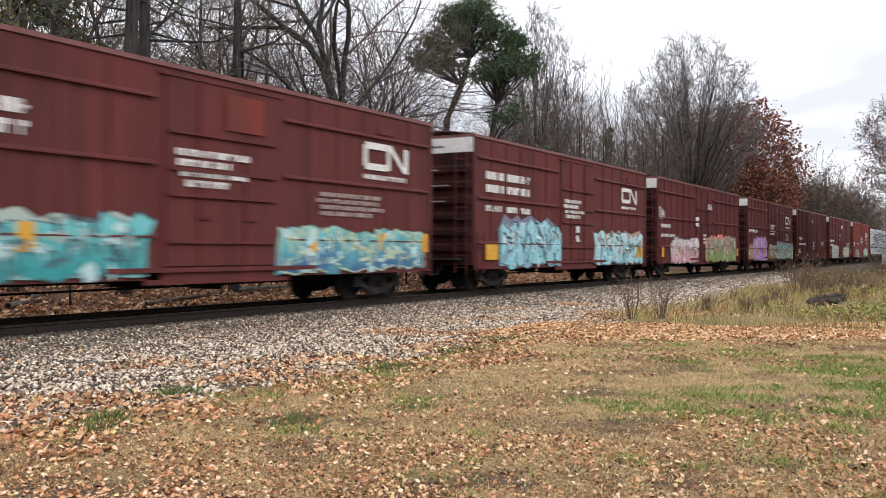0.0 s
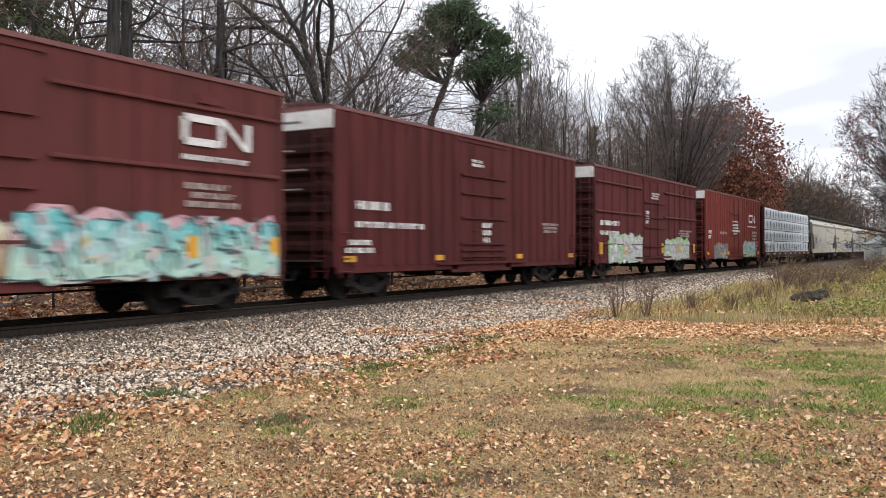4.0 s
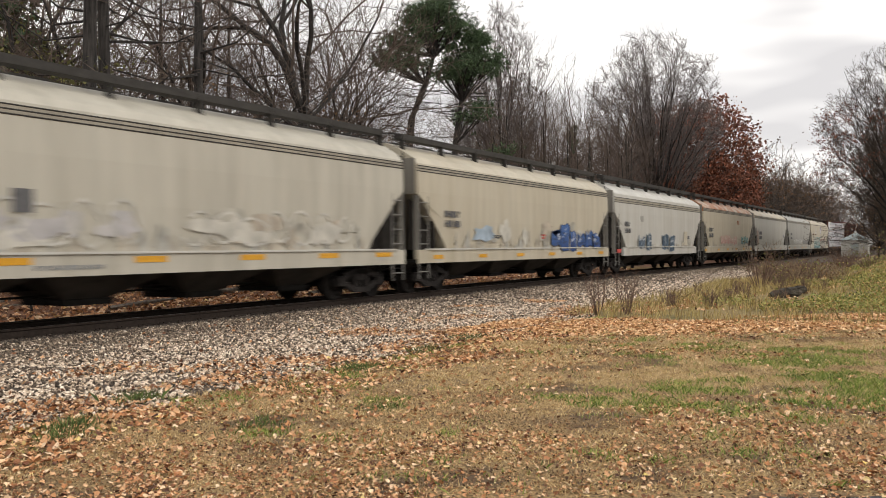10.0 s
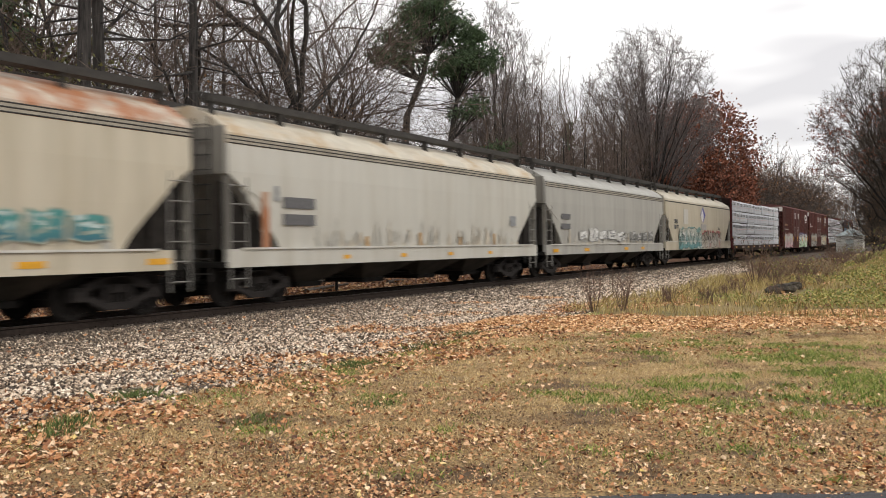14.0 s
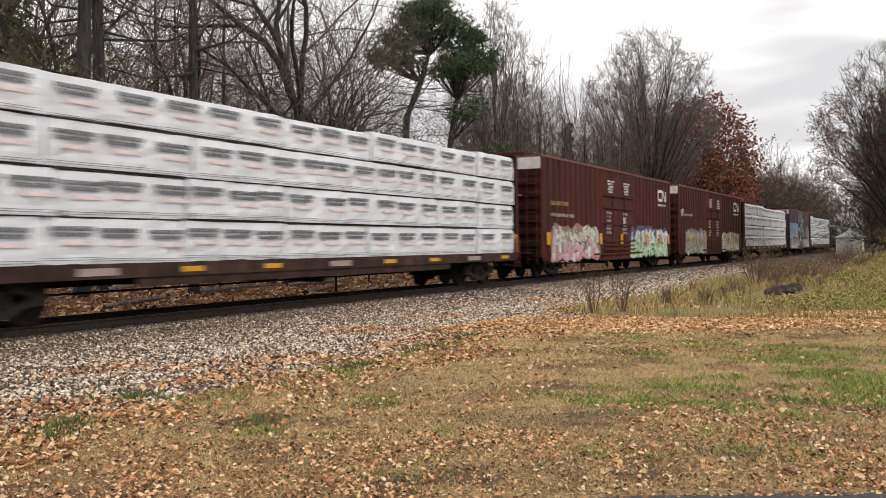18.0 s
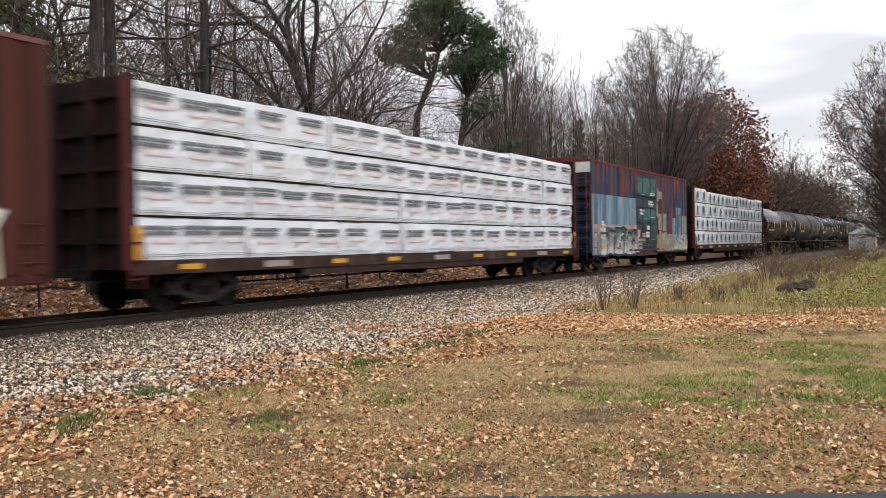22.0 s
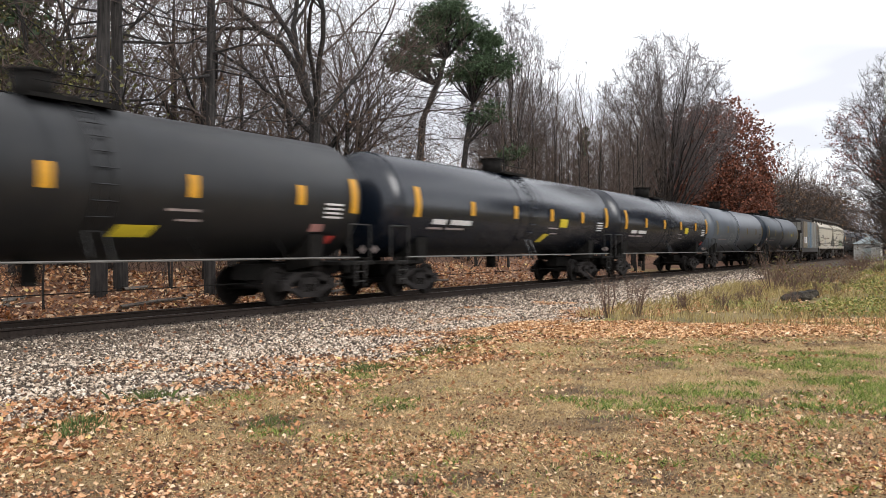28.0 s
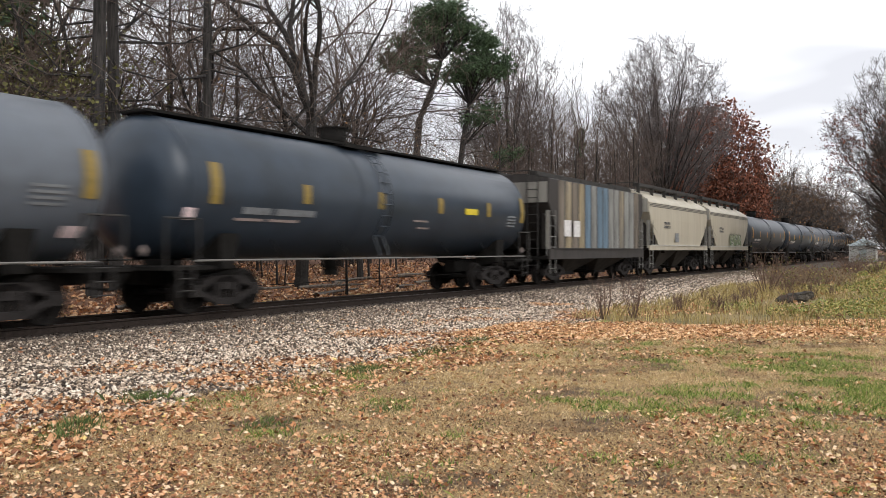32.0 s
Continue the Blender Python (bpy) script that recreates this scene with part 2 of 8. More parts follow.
for side in (-1, 1):
    bm = bmesh.new()
    loft(bm, [[(x, YC + side * 0.7525 + py, pz) for py, pz in profile] for x in lines((-900, 1200, 50))])
    bm.faces.ensure_lookup_table()
    rail = part("rail", finish("rail", bm, [M_RAIL, M_RAILHEAD]), None, track)
    for p in rail.data.polygons:
        if p.normal.z > 0.9 and p.center.z > -0.01:
            p.material_index = 1
bm = bmesh.new()
box(bm, -0.115, 0.115, -1.3, 1.3, -0.36, -0.178)
tie_mesh = finish("sleeper", bm, M_TIE, 0.012)
bm = bmesh.new()
box(bm, -0.09, 0.09, -0.17, 0.17, -0.18, -0.155)
for sx, sy in itertools.product((-0.05, 0.05), (-0.11, 0.11)):
    box(bm, sx - 0.012, sx + 0.012, sy - 0.012, sy + 0.012, -0.16, -0.13)
plate_mesh = finish("tie_plate", bm, M_RAIL)
for i in range(150):
    x = -6 + i * 0.53
    tie = part("sleeper", tie_mesh, None, track, at=pose(x, YC, 0, rz=random.uniform(-1.2, 1.2)))
    part("tie_plate", plate_mesh, None, tie, at=(0, -0.7525, 0))
    part("tie_plate", plate_mesh, None, tie, at=(0, 0.7525, 0))

# ---- woods
M_BARK = mat("grey_brown_bark", (0.027, 0.0235, 0.0215), 0.95, var=0.35, scale=14.0, bump=0.8, bump_scale=30.0, per_object=0.3)
M_TWIG = mat("bare_twigs", (0.105, 0.078, 0.063), 0.95, var=0.2, scale=3.0, per_object=0.25)
M_PALETWIG = mat("pale_grey_twigs", (0.135, 0.114, 0.108), 0.95, var=0.2, scale=3.0)
M_GREYTWIG = mat("grey_brown_twigs", (0.074, 0.058, 0.049), 0.95, var=0.2, scale=3.0, per_object=0.15)
M_REDTWIG = mat("reddish_brown_twigs", (0.075, 0.046, 0.034), 0.95, var=0.2, scale=3.0, per_object=0.25)
M_NEEDLE = mat("pine_needles", (0.052, 0.088, 0.038), 0.8, var=0.3, scale=2.0, per_island=0.45)
M_RUST = mat("rust_red_leaves", (0.185, 0.066, 0.036), 0.85, var=0.3, scale=1.5, per_island=0.55)
M_BRONZE = mat("bronze_brown_leaves", (0.19, 0.066, 0.038), 0.85, var=0.3, scale=1.5, per_island=0.5)
M_TANLEAF = mat("withered_tan_leaves", (0.18, 0.095, 0.04), 0.85, var=0.3, scale=1.5, per_island=0.5)
M_OLIVE = mat("olive_leaves", (0.11, 0.105, 0.032), 0.85, var=0.3, scale=1.5, per_island=0.5)


class Sticks:
    """Collects tapered prisms and leaf quads as plain lists."""

    def __init__(self):
        self.v, self.f = [], []

    def tube(self, pts, radii, n):
        base = len(self.v)
        for k, (p, r) in enumerate(zip(pts, radii)):
            d = (pts[min(k + 1, len(pts) - 1)] - pts[max(k - 1, 0)]).normalized()
            s = d.cross(Vector((0.31, 0.2, 0.93)) if abs(d.z) < 0.95 else Vector((1, 0, 0))).normalized()
            t = d.cross(s)
            for i in range(n):
                a = 2 * math.pi * i / n
                self.v.append(p + (s * math.cos(a) + t * math.sin(a)) * r)
        for k in range(len(pts) - 1):
            for i in range(n):
                a, b = base + k * n + i, base + k * n + (i + 1) % n
                self.f.append((a, b, b + n, a + n))

    def leaf(self, p, size, rng, droop=0.3, slim=0.42):
        d = Vector((rng.gauss(0, 1), rng.gauss(0, 1), rng.gauss(0, 0.6) - droop)).normalized()
        s = d.cross(Vector((rng.gauss(0, 1), rng.gauss(0, 1), rng.gauss(0, 1)))).normalized() * size * slim
        b = len(self.v)
        self.v += [p, p + d * size * 0.5 + s, p + d * size, p + d * size * 0.5 - s]
        self.f.append((b, b + 1, b + 2, b + 3))

    def mesh(self, name, material):
        return raw(name, self.v, self.f, material)


class Habit:
    """How a bare tree forks: angles in degrees, lengths in metres."""

    def __init__(self, length=4.0, shrink=0.78, narrow=16, wide=38, side=2, side_angle=52, up=0.06, wiggle=0.10, rmin=0.008, depth=7, keep=0.80, dome=None):
        self.length, self.shrink, self.narrow, self.wide, self.side, self.side_angle = length, shrink, narrow, wide, side, side_angle
        self.dome = dome                    # height of the middle, half width, half height of the crown
        self.up, self.wiggle, self.rmin, self.depth, self.keep = up, wiggle, rmin, depth, keep


def turned(rng, d, angle):
    s = d.cross(Vector((rng.gauss(0, 1), rng.gauss(0, 1), rng.gauss(0, 1)))).normalized()
    a = radians(angle)
    return d * math.cos(a) + s * math.sin(a)


def fork(rng, wood, fine, p, d, r, length, level, h, tips):
    """One limb that tapers, puts out side shoots and forks at its end."""
    n = 4 if r > 0.05 else (3 if level < h.depth else 2)
    pts, radii = [p], [r]
    for k in range(n):
        d = (d + Vector((rng.gauss(0, h.wiggle), rng.gauss(0, h.wiggle), rng.gauss(0, h.wiggle * 0.8) + h.up))).normalized()
        pts.append(pts[-1] + d * (length / n))
        radii.append(max(h.rmin * 0.7, r * (1 - 0.26 * (k + 1) / n)) if level < h.depth else r * (1 - 0.6 * (k + 1) / n))
    e, out = pts[-1], False
    if h.dome and level > 1:
        out = (e.x * e.x + e.y * e.y) / h.dome[1] ** 2 + ((e.z - h.dome[0]) / h.dome[2]) ** 2 > 1.0 + rng.gauss(0, 0.07)
    if out:
        radii = [r * (1 - 0.75 * k / n) for k in range(n + 1)]
        pts = [pts[0].lerp(q, 0.75) for q in pts]
    (wood if r > 0.055 else fine).tube(pts, radii, 6 if r > 0.08 else (5 if r > 0.03 else 3))
    if out:
        for k in range(3 if level < h.depth else 1):
            q = pts[rng.randint(1, n)]
            t = q + turned(rng, d, rng.gauss(30, 10)) * rng.uniform(0.5, 1.0)
            fine.tube([q, q.lerp(t, 0.5), t], [h.rmin, h.rmin * 0.8, h.rmin * 0.5], 3)
            tips.append((t, d))
        return
    if level >= h.depth:
        tips.append((pts[-1], d))
        return
    for c in range(h.side if level < h.depth - 1 else 1):
        u = rng.uniform(0.2, 0.95)
        k = min(n - 1, int(u * n))
        q = pts[k].lerp(pts[k + 1], u * n - k)
        fork(rng, wood, fine, q, turned(rng, d, rng.gauss(h.side_angle, 10)), max(h.rmin, r * rng.uniform(0.28, 0.42)), length * rng.uniform(0.55, 0.85), min(h.depth, level + 2), h, tips)
    e = radii[-1]
    ways = [(h.narrow, h.keep), (h.wide, 0.66)] + ([(h.wide, 0.55)] if rng.random() < 0.22 else [])
    for angle, share in ways:
        fork(rng, wood, fine, pts[-1], turned(rng, d, rng.gauss(angle, 6)), max(h.rmin, e * share), length * h.shrink * rng.uniform(0.8, 1.15), level + 1, h, tips)


def forked_tree(seed, radius, trunk, limbs, h, lean=0.0, along=False):
    """Limbs, twigs and tips of a tree; limbs: (count, least angle, most angle). along: limbs leave all up the trunk."""
    rng = random.Random(seed)
    wood, fine, tips = Sticks(), Sticks(), []
    pts, radii = [Vector((0, 0, -0.35))], [radius * 1.5]
    n = 7
    d = Vector((lean, rng.gauss(0, 0.03), 1)).normalized()
    for k in range(n):
        d = (d + Vector((rng.gauss(0, 0.035), rng.gauss(0, 0.035), 0.05))).normalized()
        pts.append(pts[-1] + d * ((trunk + 0.35) / n))
        radii.append(radius * ((1 - 0.22 * (k + 1) / n) if not along else (1.05 - 0.7 * (k + 1) / n)))
    wood.tube(pts, radii, 8)
    count, lo, hi = limbs
    for c in range(count):
        a = 2.4 * c + rng.uniform(-0.4, 0.4)
        ang = radians(lo + (hi - lo) * ((c + 0.5) / count) + rng.gauss(0, 3))
        nd = Vector((math.cos(a) * math.sin(ang), math.sin(a) * math.sin(ang), math.cos(ang)))
        if along:
            u = 0.3 + 0.7 * (c + rng.random()) / count
            k = min(n - 1, int(u * n))
            q, rr, L = pts[k].lerp(pts[k + 1], u * n - k), radii[k] * rng.uniform(0.3, 0.5), h.length * (1.15 - 0.5 * u)
            fork(rng, wood, fine, q, nd, max(rr, h.rmin), L * rng.uniform(0.7, 1.15), 2, h, tips)
        else:
            q = pts[-1] - Vector((0, 0, rng.uniform(0, 0.16) * trunk * (ang / radians(hi)) ** 2))
            fork(rng, wood, fine, q, nd, radius * 0.78 * rng.uniform(0.5, 0.75) * (1.1 - 0.35 * c / count), h.length * rng.uniform(0.85, 1.15), 1, h, tips)
    if along:
        fork(rng, wood, fine, pts[-1], d, radii[-1], h.length, 2, h, tips)
    return wood, fine, tips


def tree_thing(name, trunk, crown, label, at, group=""):
    ob = tagged(new(name), label, "tree", group)
    ob.matrix_basis = at
    t = part("trunk", trunk, None, ob)
    for c in crown:
        part(c.name.split(".")[0], c, None, ob)
    return ob


def template(seed, radius, trunk, limbs, h, twig=None, leaves=None, lean=0.0, along=False):
    wood, fine, tips = forked_tree(seed, radius, trunk, limbs, h, lean, along)
    out = [wood.mesh("trunk", M_BARK), [fine.mesh("crown", twig or M_TWIG)]]
    if leaves:
        material, share, size, per = leaves
        rng, st = random.Random(seed + 5), Sticks()
        for p, d in tips:
            if rng.random() < share:
                for _ in range(per):
                    st.leaf(p + Vector((rng.gauss(0, 0.2), rng.gauss(0, 0.2), rng.gauss(0, 0.18))), size * rng.uniform(0.6, 1.2), rng)
        out[1].append(st.mesh("foliage", material))
    return out


def domed_tree(seed, radius, low, high, mid, rx, rz, limbs, shoots, twigs, twig, rmin=0.011, steep=0.55, leaves=None):
    """A tree whose limbs rise from a short trunk and fan out to a rounded crown.
    low, high: heights of the forks; mid, rx, rz: middle, half width and half height of the crown; leaves: material, clumps, leaves a clump, size, clump radius, least height share."""
    rng = random.Random(seed)
    wood, fine, lf = Sticks(), Sticks(), Sticks()
    wood.tube([Vector((0, 0, -0.4)), Vector((0.05, 0.03, low)), Vector((-0.04, 0.06, (low + high) / 2)), Vector((0.03, 0, high + 1.0))], [radius * 1.35, radius, radius * 0.75, radius * 0.3], 9)

    def shell(theta, phi, k):
        return Vector((rx * k * math.sin(theta) * math.cos(phi), rx * k * math.sin(theta) * math.sin(phi), mid + rz * k * math.cos(theta)))

    def bow(p, q, sag, n, wig):
        pts = []
        up = Vector((p.x * 0.6 + q.x * 0.4, p.y * 0.6 + q.y * 0.4, p.z + (q.z - p.z) * sag))
        for i in range(n + 1):
            u = i / n
            v = p * (1 - u) ** 2 + up * 2 * u * (1 - u) + q * u * u
            pts.append(v + Vector((rng.gauss(0, wig), rng.gauss(0, wig), rng.gauss(0, wig))) * (1 if 0 < i else 0))
        return pts
    for i in range(limbs):
        u = (i + 0.5) / limbs
        theta = math.acos(1 - u * (1 - math.cos(radians(112)))) + rng.gauss(0, 0.06)
        phi = 2.39996 * i + rng.uniform(-0.3, 0.3)
        z = high - (high - low) * u ** 0.8 + rng.uniform(-0.2, 0.2)
        end = shell(theta, phi, rng.uniform(0.86, 1.02))
        r0 = radius * rng.uniform(0.20, 0.36)
        pts = bow(Vector((0, 0, z)), end, steep, 8, 0.09)
        radii = [max(rmin, r0 * (1 - k / 8.4)) for k in range(9)]
        wood.tube(pts, radii, 5)
        for j in range(shoots):
            k = min(7.99, 8 * (0.28 + 0.70 * (j + rng.random()) / shoots))
            a = pts[int(k)].lerp(pts[int(k) + 1], k % 1)
            th, ph = theta + rng.gauss(0, 0.30), phi + rng.gauss(0, 0.34) / max(0.35, math.sin(theta))
            tip = shell(th, ph, rng.uniform(0.78, 1.05))
            L = min((tip - a).length, 0.40 * rz)
            b = a + (tip - a).normalized() * L * rng.uniform(0.7, 1.0)
            sp = bow(a, b, 0.6, 4, 0.06)
            fine.tube(sp, [max(rmin, radii[int(k)] * 0.5 * (1 - m / 5)) for m in range(5)], 3)
            for t in range(twigs):
                m = min(3.99, 4 * (0.15 + 0.85 * rng.random()))
                c = sp[int(m)].lerp(sp[int(m) + 1], m % 1)
                d = turned(rng, (sp[-1] - sp[0]).normalized(), rng.gauss(44, 12))
                d = (d + Vector((0, 0, 0.10)) + (c - Vector((0, 0, mid - rz * 0.5))).normalized() * 0.3).normalized()
                tl = rng.uniform(0.45, 1.0) * rz * 0.145
                e = c + d * tl
                if (e.x ** 2 + e.y ** 2) / rx ** 2 + ((e.z - mid) / rz) ** 2 > 1.12:
                    e = c.lerp(e, 0.45)
                fine.tube([c, c.lerp(e, 0.5) + Vector((rng.gauss(0, 0.03), rng.gauss(0, 0.03), 0.03)), e], [rmin, rmin * 0.85, rmin * 0.5], 3)
                for q in range(2):
                    g = c.lerp(e, rng.uniform(0.3, 0.8))
                    f = g + turned(rng, d, rng.gauss(34, 8)) * tl * rng.uniform(0.35, 0.6)
                    fine.tube([g, f], [rmin * 0.75, rmin * 0.45], 3)
    out = [wood.mesh("trunk", M_BARK), [fine.mesh("crown", twig)]]
    if leaves:
        material, clumps, per, size, spread_r, least, side = leaves
        for i in range(clumps):
            th, ph = math.acos(1 - 2 * (i + 0.5) / clumps), 2.39996 * i
            c = shell(th, ph, rng.uniform(0.55, 1.0) ** 0.6 * (1 + 0.08 * math.sin(5 * ph) * math.sin(4 * th)))
            if (c.z - mid) / rz < least or side is not None and (c.z - mid) / rz > 0.42 or side is not None and math.cos(ph - side) < rng.uniform(-0.2, 0.9):
                continue
            for k in range(per):
                lf.leaf(c + Vector((rng.gauss(0, spread_r), rng.gauss(0, spread_r), rng.gauss(0, spread_r * 0.6))), size * rng.uniform(0.6, 1.25), rng)
        out[1].append(lf.mesh("foliage", material))
    return out


def place(x, y, scale=1.0, turn=0.0):
    return Matrix.LocRotScale((x, y, ground_z(x, y) - berm(y)), Euler((0, 0, radians(turn))), (scale, scale, scale))


WOOD = Habit(3.4, 0.78, 15, 40, 2, 55, 0.04, 0.11, 0.010, 6)
CROOKED = Habit(3.2, 0.80, 20, 46, 2, 58, 0.01, 0.15, 0.010, 6)
POLE = Habit(2.8, 0.70, 14, 38, 2, 52, 0.05, 0.11, 0.009, 5)
YOUNG = Habit(1.6, 0.72, 14, 38, 2, 48, 0.05, 0.12, 0.007, 4)
FAROAK = Habit(3.2, 0.80, 20, 44, 2, 56, 0.01, 0.12, 0.02, 5)
BIG = Habit(4.0, 0.80, 16, 38, 2, 55, 0.02, 0.14, 0.009, 6, 0.86, (12.5, 5.2, 8.5))
spread = [template(s, 0.21, 4.6, (4, 8, 48), WOOD) for s in (21, 22, 23)]
crooked = [template(s, 0.19, 3.6, (4, 12, 62), CROOKED) for s in (31, 32)]
pole = [template(s, 0.14, 13.0, (13, 35, 66), POLE, along=True) for s in (11, 12, 13)]
sapling = [template(s, 0.06, 5.5, (9, 30, 58), YOUNG, along=True, twig=M_REDTWIG) for s in (25, 26, 27)]
tan_sapling = template(28, 0.06, 5.0, (9, 30, 60), YOUNG, along=True, leaves=(M_TANLEAF, 0.6, 0.13, 3))
round_tree = domed_tree(31, 0.34, 2.4, 6.2, 13.6, 6.6, 7.9, 58, 15, 11, M_PALETWIG, 0.0105)
tall_fan = domed_tree(35, 0.24, 3.0, 6.5, 12.2, 3.9, 8.0, 20, 16, 11, M_PALETWIG, 0.010, 0.6)
rusty = domed_tree(41, 0.34, 1.8, 5.0, 9.4, 5.5, 7.6, 16, 6, 3, M_TWIG, 0.016, 0.5, (M_RUST, 420, 34, 0.30, 0.55, -0.75, None))
half_leafed = domed_tree(43, 0.28, 1.2, 4.0, 7.4, 5.6, 6.6, 34, 17, 10, M_GREYTWIG, 0.010, 0.5, (M_BRONZE, 190, 64, 0.115, 0.36, -0.45, 2.2))
thicket = [domed_tree(s, 0.12, 0.6, 2.6, 5.2, 3.2, 4.6, 15, 10, 6, M_TWIG, 0.011, 0.5, (M_TANLEAF, 90, 7, 0.11, 0.35, -0.9, None)) for s in (51, 52)]
bare_bank = domed_tree(44, 0.26, 1.0, 4.0, 7.6, 5.2, 6.8, 32, 17, 10, M_GREYTWIG, 0.010, 0.55, (M_BRONZE, 120, 40, 0.11, 0.36, -0.45, 2.2))
brown_wood = template(45, 0.22, 3.0, (8, 10, 75), FAROAK, M_GREYTWIG, leaves=(M_TANLEAF, 0.22, 0.22, 4))
olive = template(47, 0.2, 7.0, (12, 35, 80), POLE, along=True, leaves=(M_OLIVE, 0.85, 0.13, 5))


def at_angle(az, dist):
    return dist * math.cos(radians(az)), dist * math.sin(radians(az))


def conifer(seed, height, base, label, at, bare=0.15):
    """A spruce: straight trunk, drooping whorls of needle sprays."""
    rng = random.Random(seed)
    wood, st = Sticks(), Sticks()
    wood.tube([Vector((0, 0, -0.3)), Vector((0, 0, height * 0.5)), Vector((0, 0, height))], [height * 0.014, height * 0.009, 0.01], 6)
    n = int(height * 9)
    for k in range(n):
        u = bare + (1 - bare) * k / n
        a, reach = rng.uniform(0, 6.283), base * (1 - u) ** 0.8 * rng.uniform(0.7, 1.1)
        p = Vector((0, 0, u * height))
        q = p + Vector((math.cos(a) * reach, math.sin(a) * reach, -0.25 * reach))
        wood.tube([p, q], [0.03, 0.01], 3)
        for j in range(int(6 + reach * 9)):
            s = rng.uniform(0.15, 1.0)
            st.leaf(p.lerp(q, s) + Vector((rng.gauss(0, 0.1), rng.gauss(0, 0.1), rng.gauss(0, 0.05))), rng.uniform(0.25, 0.5), rng, 0.5)
    return tree_thing("spruce_tree", wood.mesh("trunk", M_BARK), [st.mesh("foliage", M_NEEDLE)], label, at)


def needle_pad(rng, st, c, w, hgt):
    """A tuft of needle sprays with an uneven outline."""
    for j in range(int(60 * w)):
        p = c + Vector((rng.gauss(0, 0.42) * w, rng.gauss(0, 0.42) * w, hgt * rng.gauss(0.1, 0.42)))
        for k in range(7):
            st.leaf(p, rng.uniform(0.16, 0.32), rng, -0.5, 0.10)


def pine(az, dist, spine, radii, lobes, seed, label):
    """A pine; spine in metres across and up, lobes of the crown with half width, half height and count of needle pads."""
    rng = random.Random(seed)
    wood, st = Sticks(), Sticks()
    right, away = Vector((math.sin(radians(az)), -math.cos(radians(az)), 0)), Vector((math.cos(radians(az)), math.sin(radians(az)), 0))
    pts = [right * a + Vector((0, 0, z)) for a, z in spine]
    wood.tube(pts, radii, 8)
    for a, z, w, hgt, count in lobes:
        for rep in range(count):
            ang, q = rng.uniform(0, 6.283), math.sqrt(rng.random())
            c = right * (a + w * q * math.cos(ang)) + Vector((0, 0, z + hgt * q * math.sin(ang))) + away * rng.gauss(0, 0.5) * w
            k = min(range(1, len(pts)), key=lambda i: (pts[i] - c).length + (3 if pts[i].z > c.z - 0.3 else 0))
            mid = pts[k].lerp(c, 0.55) + Vector((rng.gauss(0, 0.12), rng.gauss(0, 0.12), -0.18))
            wood.tube([pts[k] - Vector((0, 0, 0.25)), mid, c], [0.06, 0.04, 0.015], 5)
            for j in range(4):
                e = c + Vector((rng.gauss(0, 0.35), rng.gauss(0, 0.35), rng.gauss(0.05, 0.2)))
                wood.tube([mid.lerp(c, rng.random()), e], [0.022, 0.01], 3)
            needle_pad(rng, st, c, rng.uniform(0.6, 1.0), rng.uniform(0.4, 0.65))
    for j in range(34):
        k = rng.randrange(1, len(pts) - 1)
        q = pts[k].lerp(pts[k + 1], rng.random())
        e = q + right * rng.choice((-1, 1)) * rng.uniform(0.6, 2.6) + away * rng.gauss(0, 0.6) + Vector((0, 0, rng.uniform(-0.4, 0.5)))
        wood.tube([q, q.lerp(e, 0.5) + Vector((0, 0, rng.uniform(-0.25, 0.1))), e], [0.035, 0.025, 0.01], 4)
    x, y = at_angle(az, dist)
    return tree_thing("pine_tree", wood.mesh("trunk", M_BARK), [st.mesh("foliage", M_NEEDLE)], label, place(x, y))


def dead_limbed(seed, x, y, height, radius, lean, label):
    """A tall conifer trunk with long bare side limbs."""
    rng = random.Random(seed)
    wood, fine = Sticks(), Sticks()
    top = Vector((lean, 0, height))
    wood.tube([Vector((0, 0, -0.4)), top * 0.3, top * 0.65, top], [radius * 1.25, radius, radius * 0.75, radius * 0.35], 9)
    for k in range(46):
        u = rng.uniform(0.22, 0.98)
        a, L = rng.uniform(0, 6.283), rng.uniform(1.6, 5.6) * (1.1 - 0.5 * u)
        p, d = top * u, Vector((math.cos(a), math.sin(a), rng.uniform(-0.1, 0.3)))
        mid = p + d * L * 0.5 + Vector((0, 0, -0.12 * L))
        q = p + d * L + Vector((0, 0, rng.uniform(-0.1, 0.25) * L))
        wood.tube([p, mid, q], [radius * rng.uniform(0.16, 0.34), radius * 0.15, 0.014], 5)
        for j in range(9):
            s = mid.lerp(q, rng.random())
            e = s + Vector((rng.gauss(0, 0.5), rng.gauss(0, 0.5), rng.gauss(0.1, 0.35)))
            fine.tube([s, s.lerp(e, 0.5) + Vector((0, 0, 0.05)), e], [0.014, 0.01, 0.004], 3)
    return tree_thing("bare_tree", wood.mesh("trunk", M_PALEBARK), [fine.mesh("crown", M_TWIG)], label, place(x, y))


M_PALEBARK = mat("flaky_grey_bark", (0.034, 0.030, 0.028), 0.95, var=0.45, scale=14.0, bump=1.0, bump_scale=18.0, streak=True)

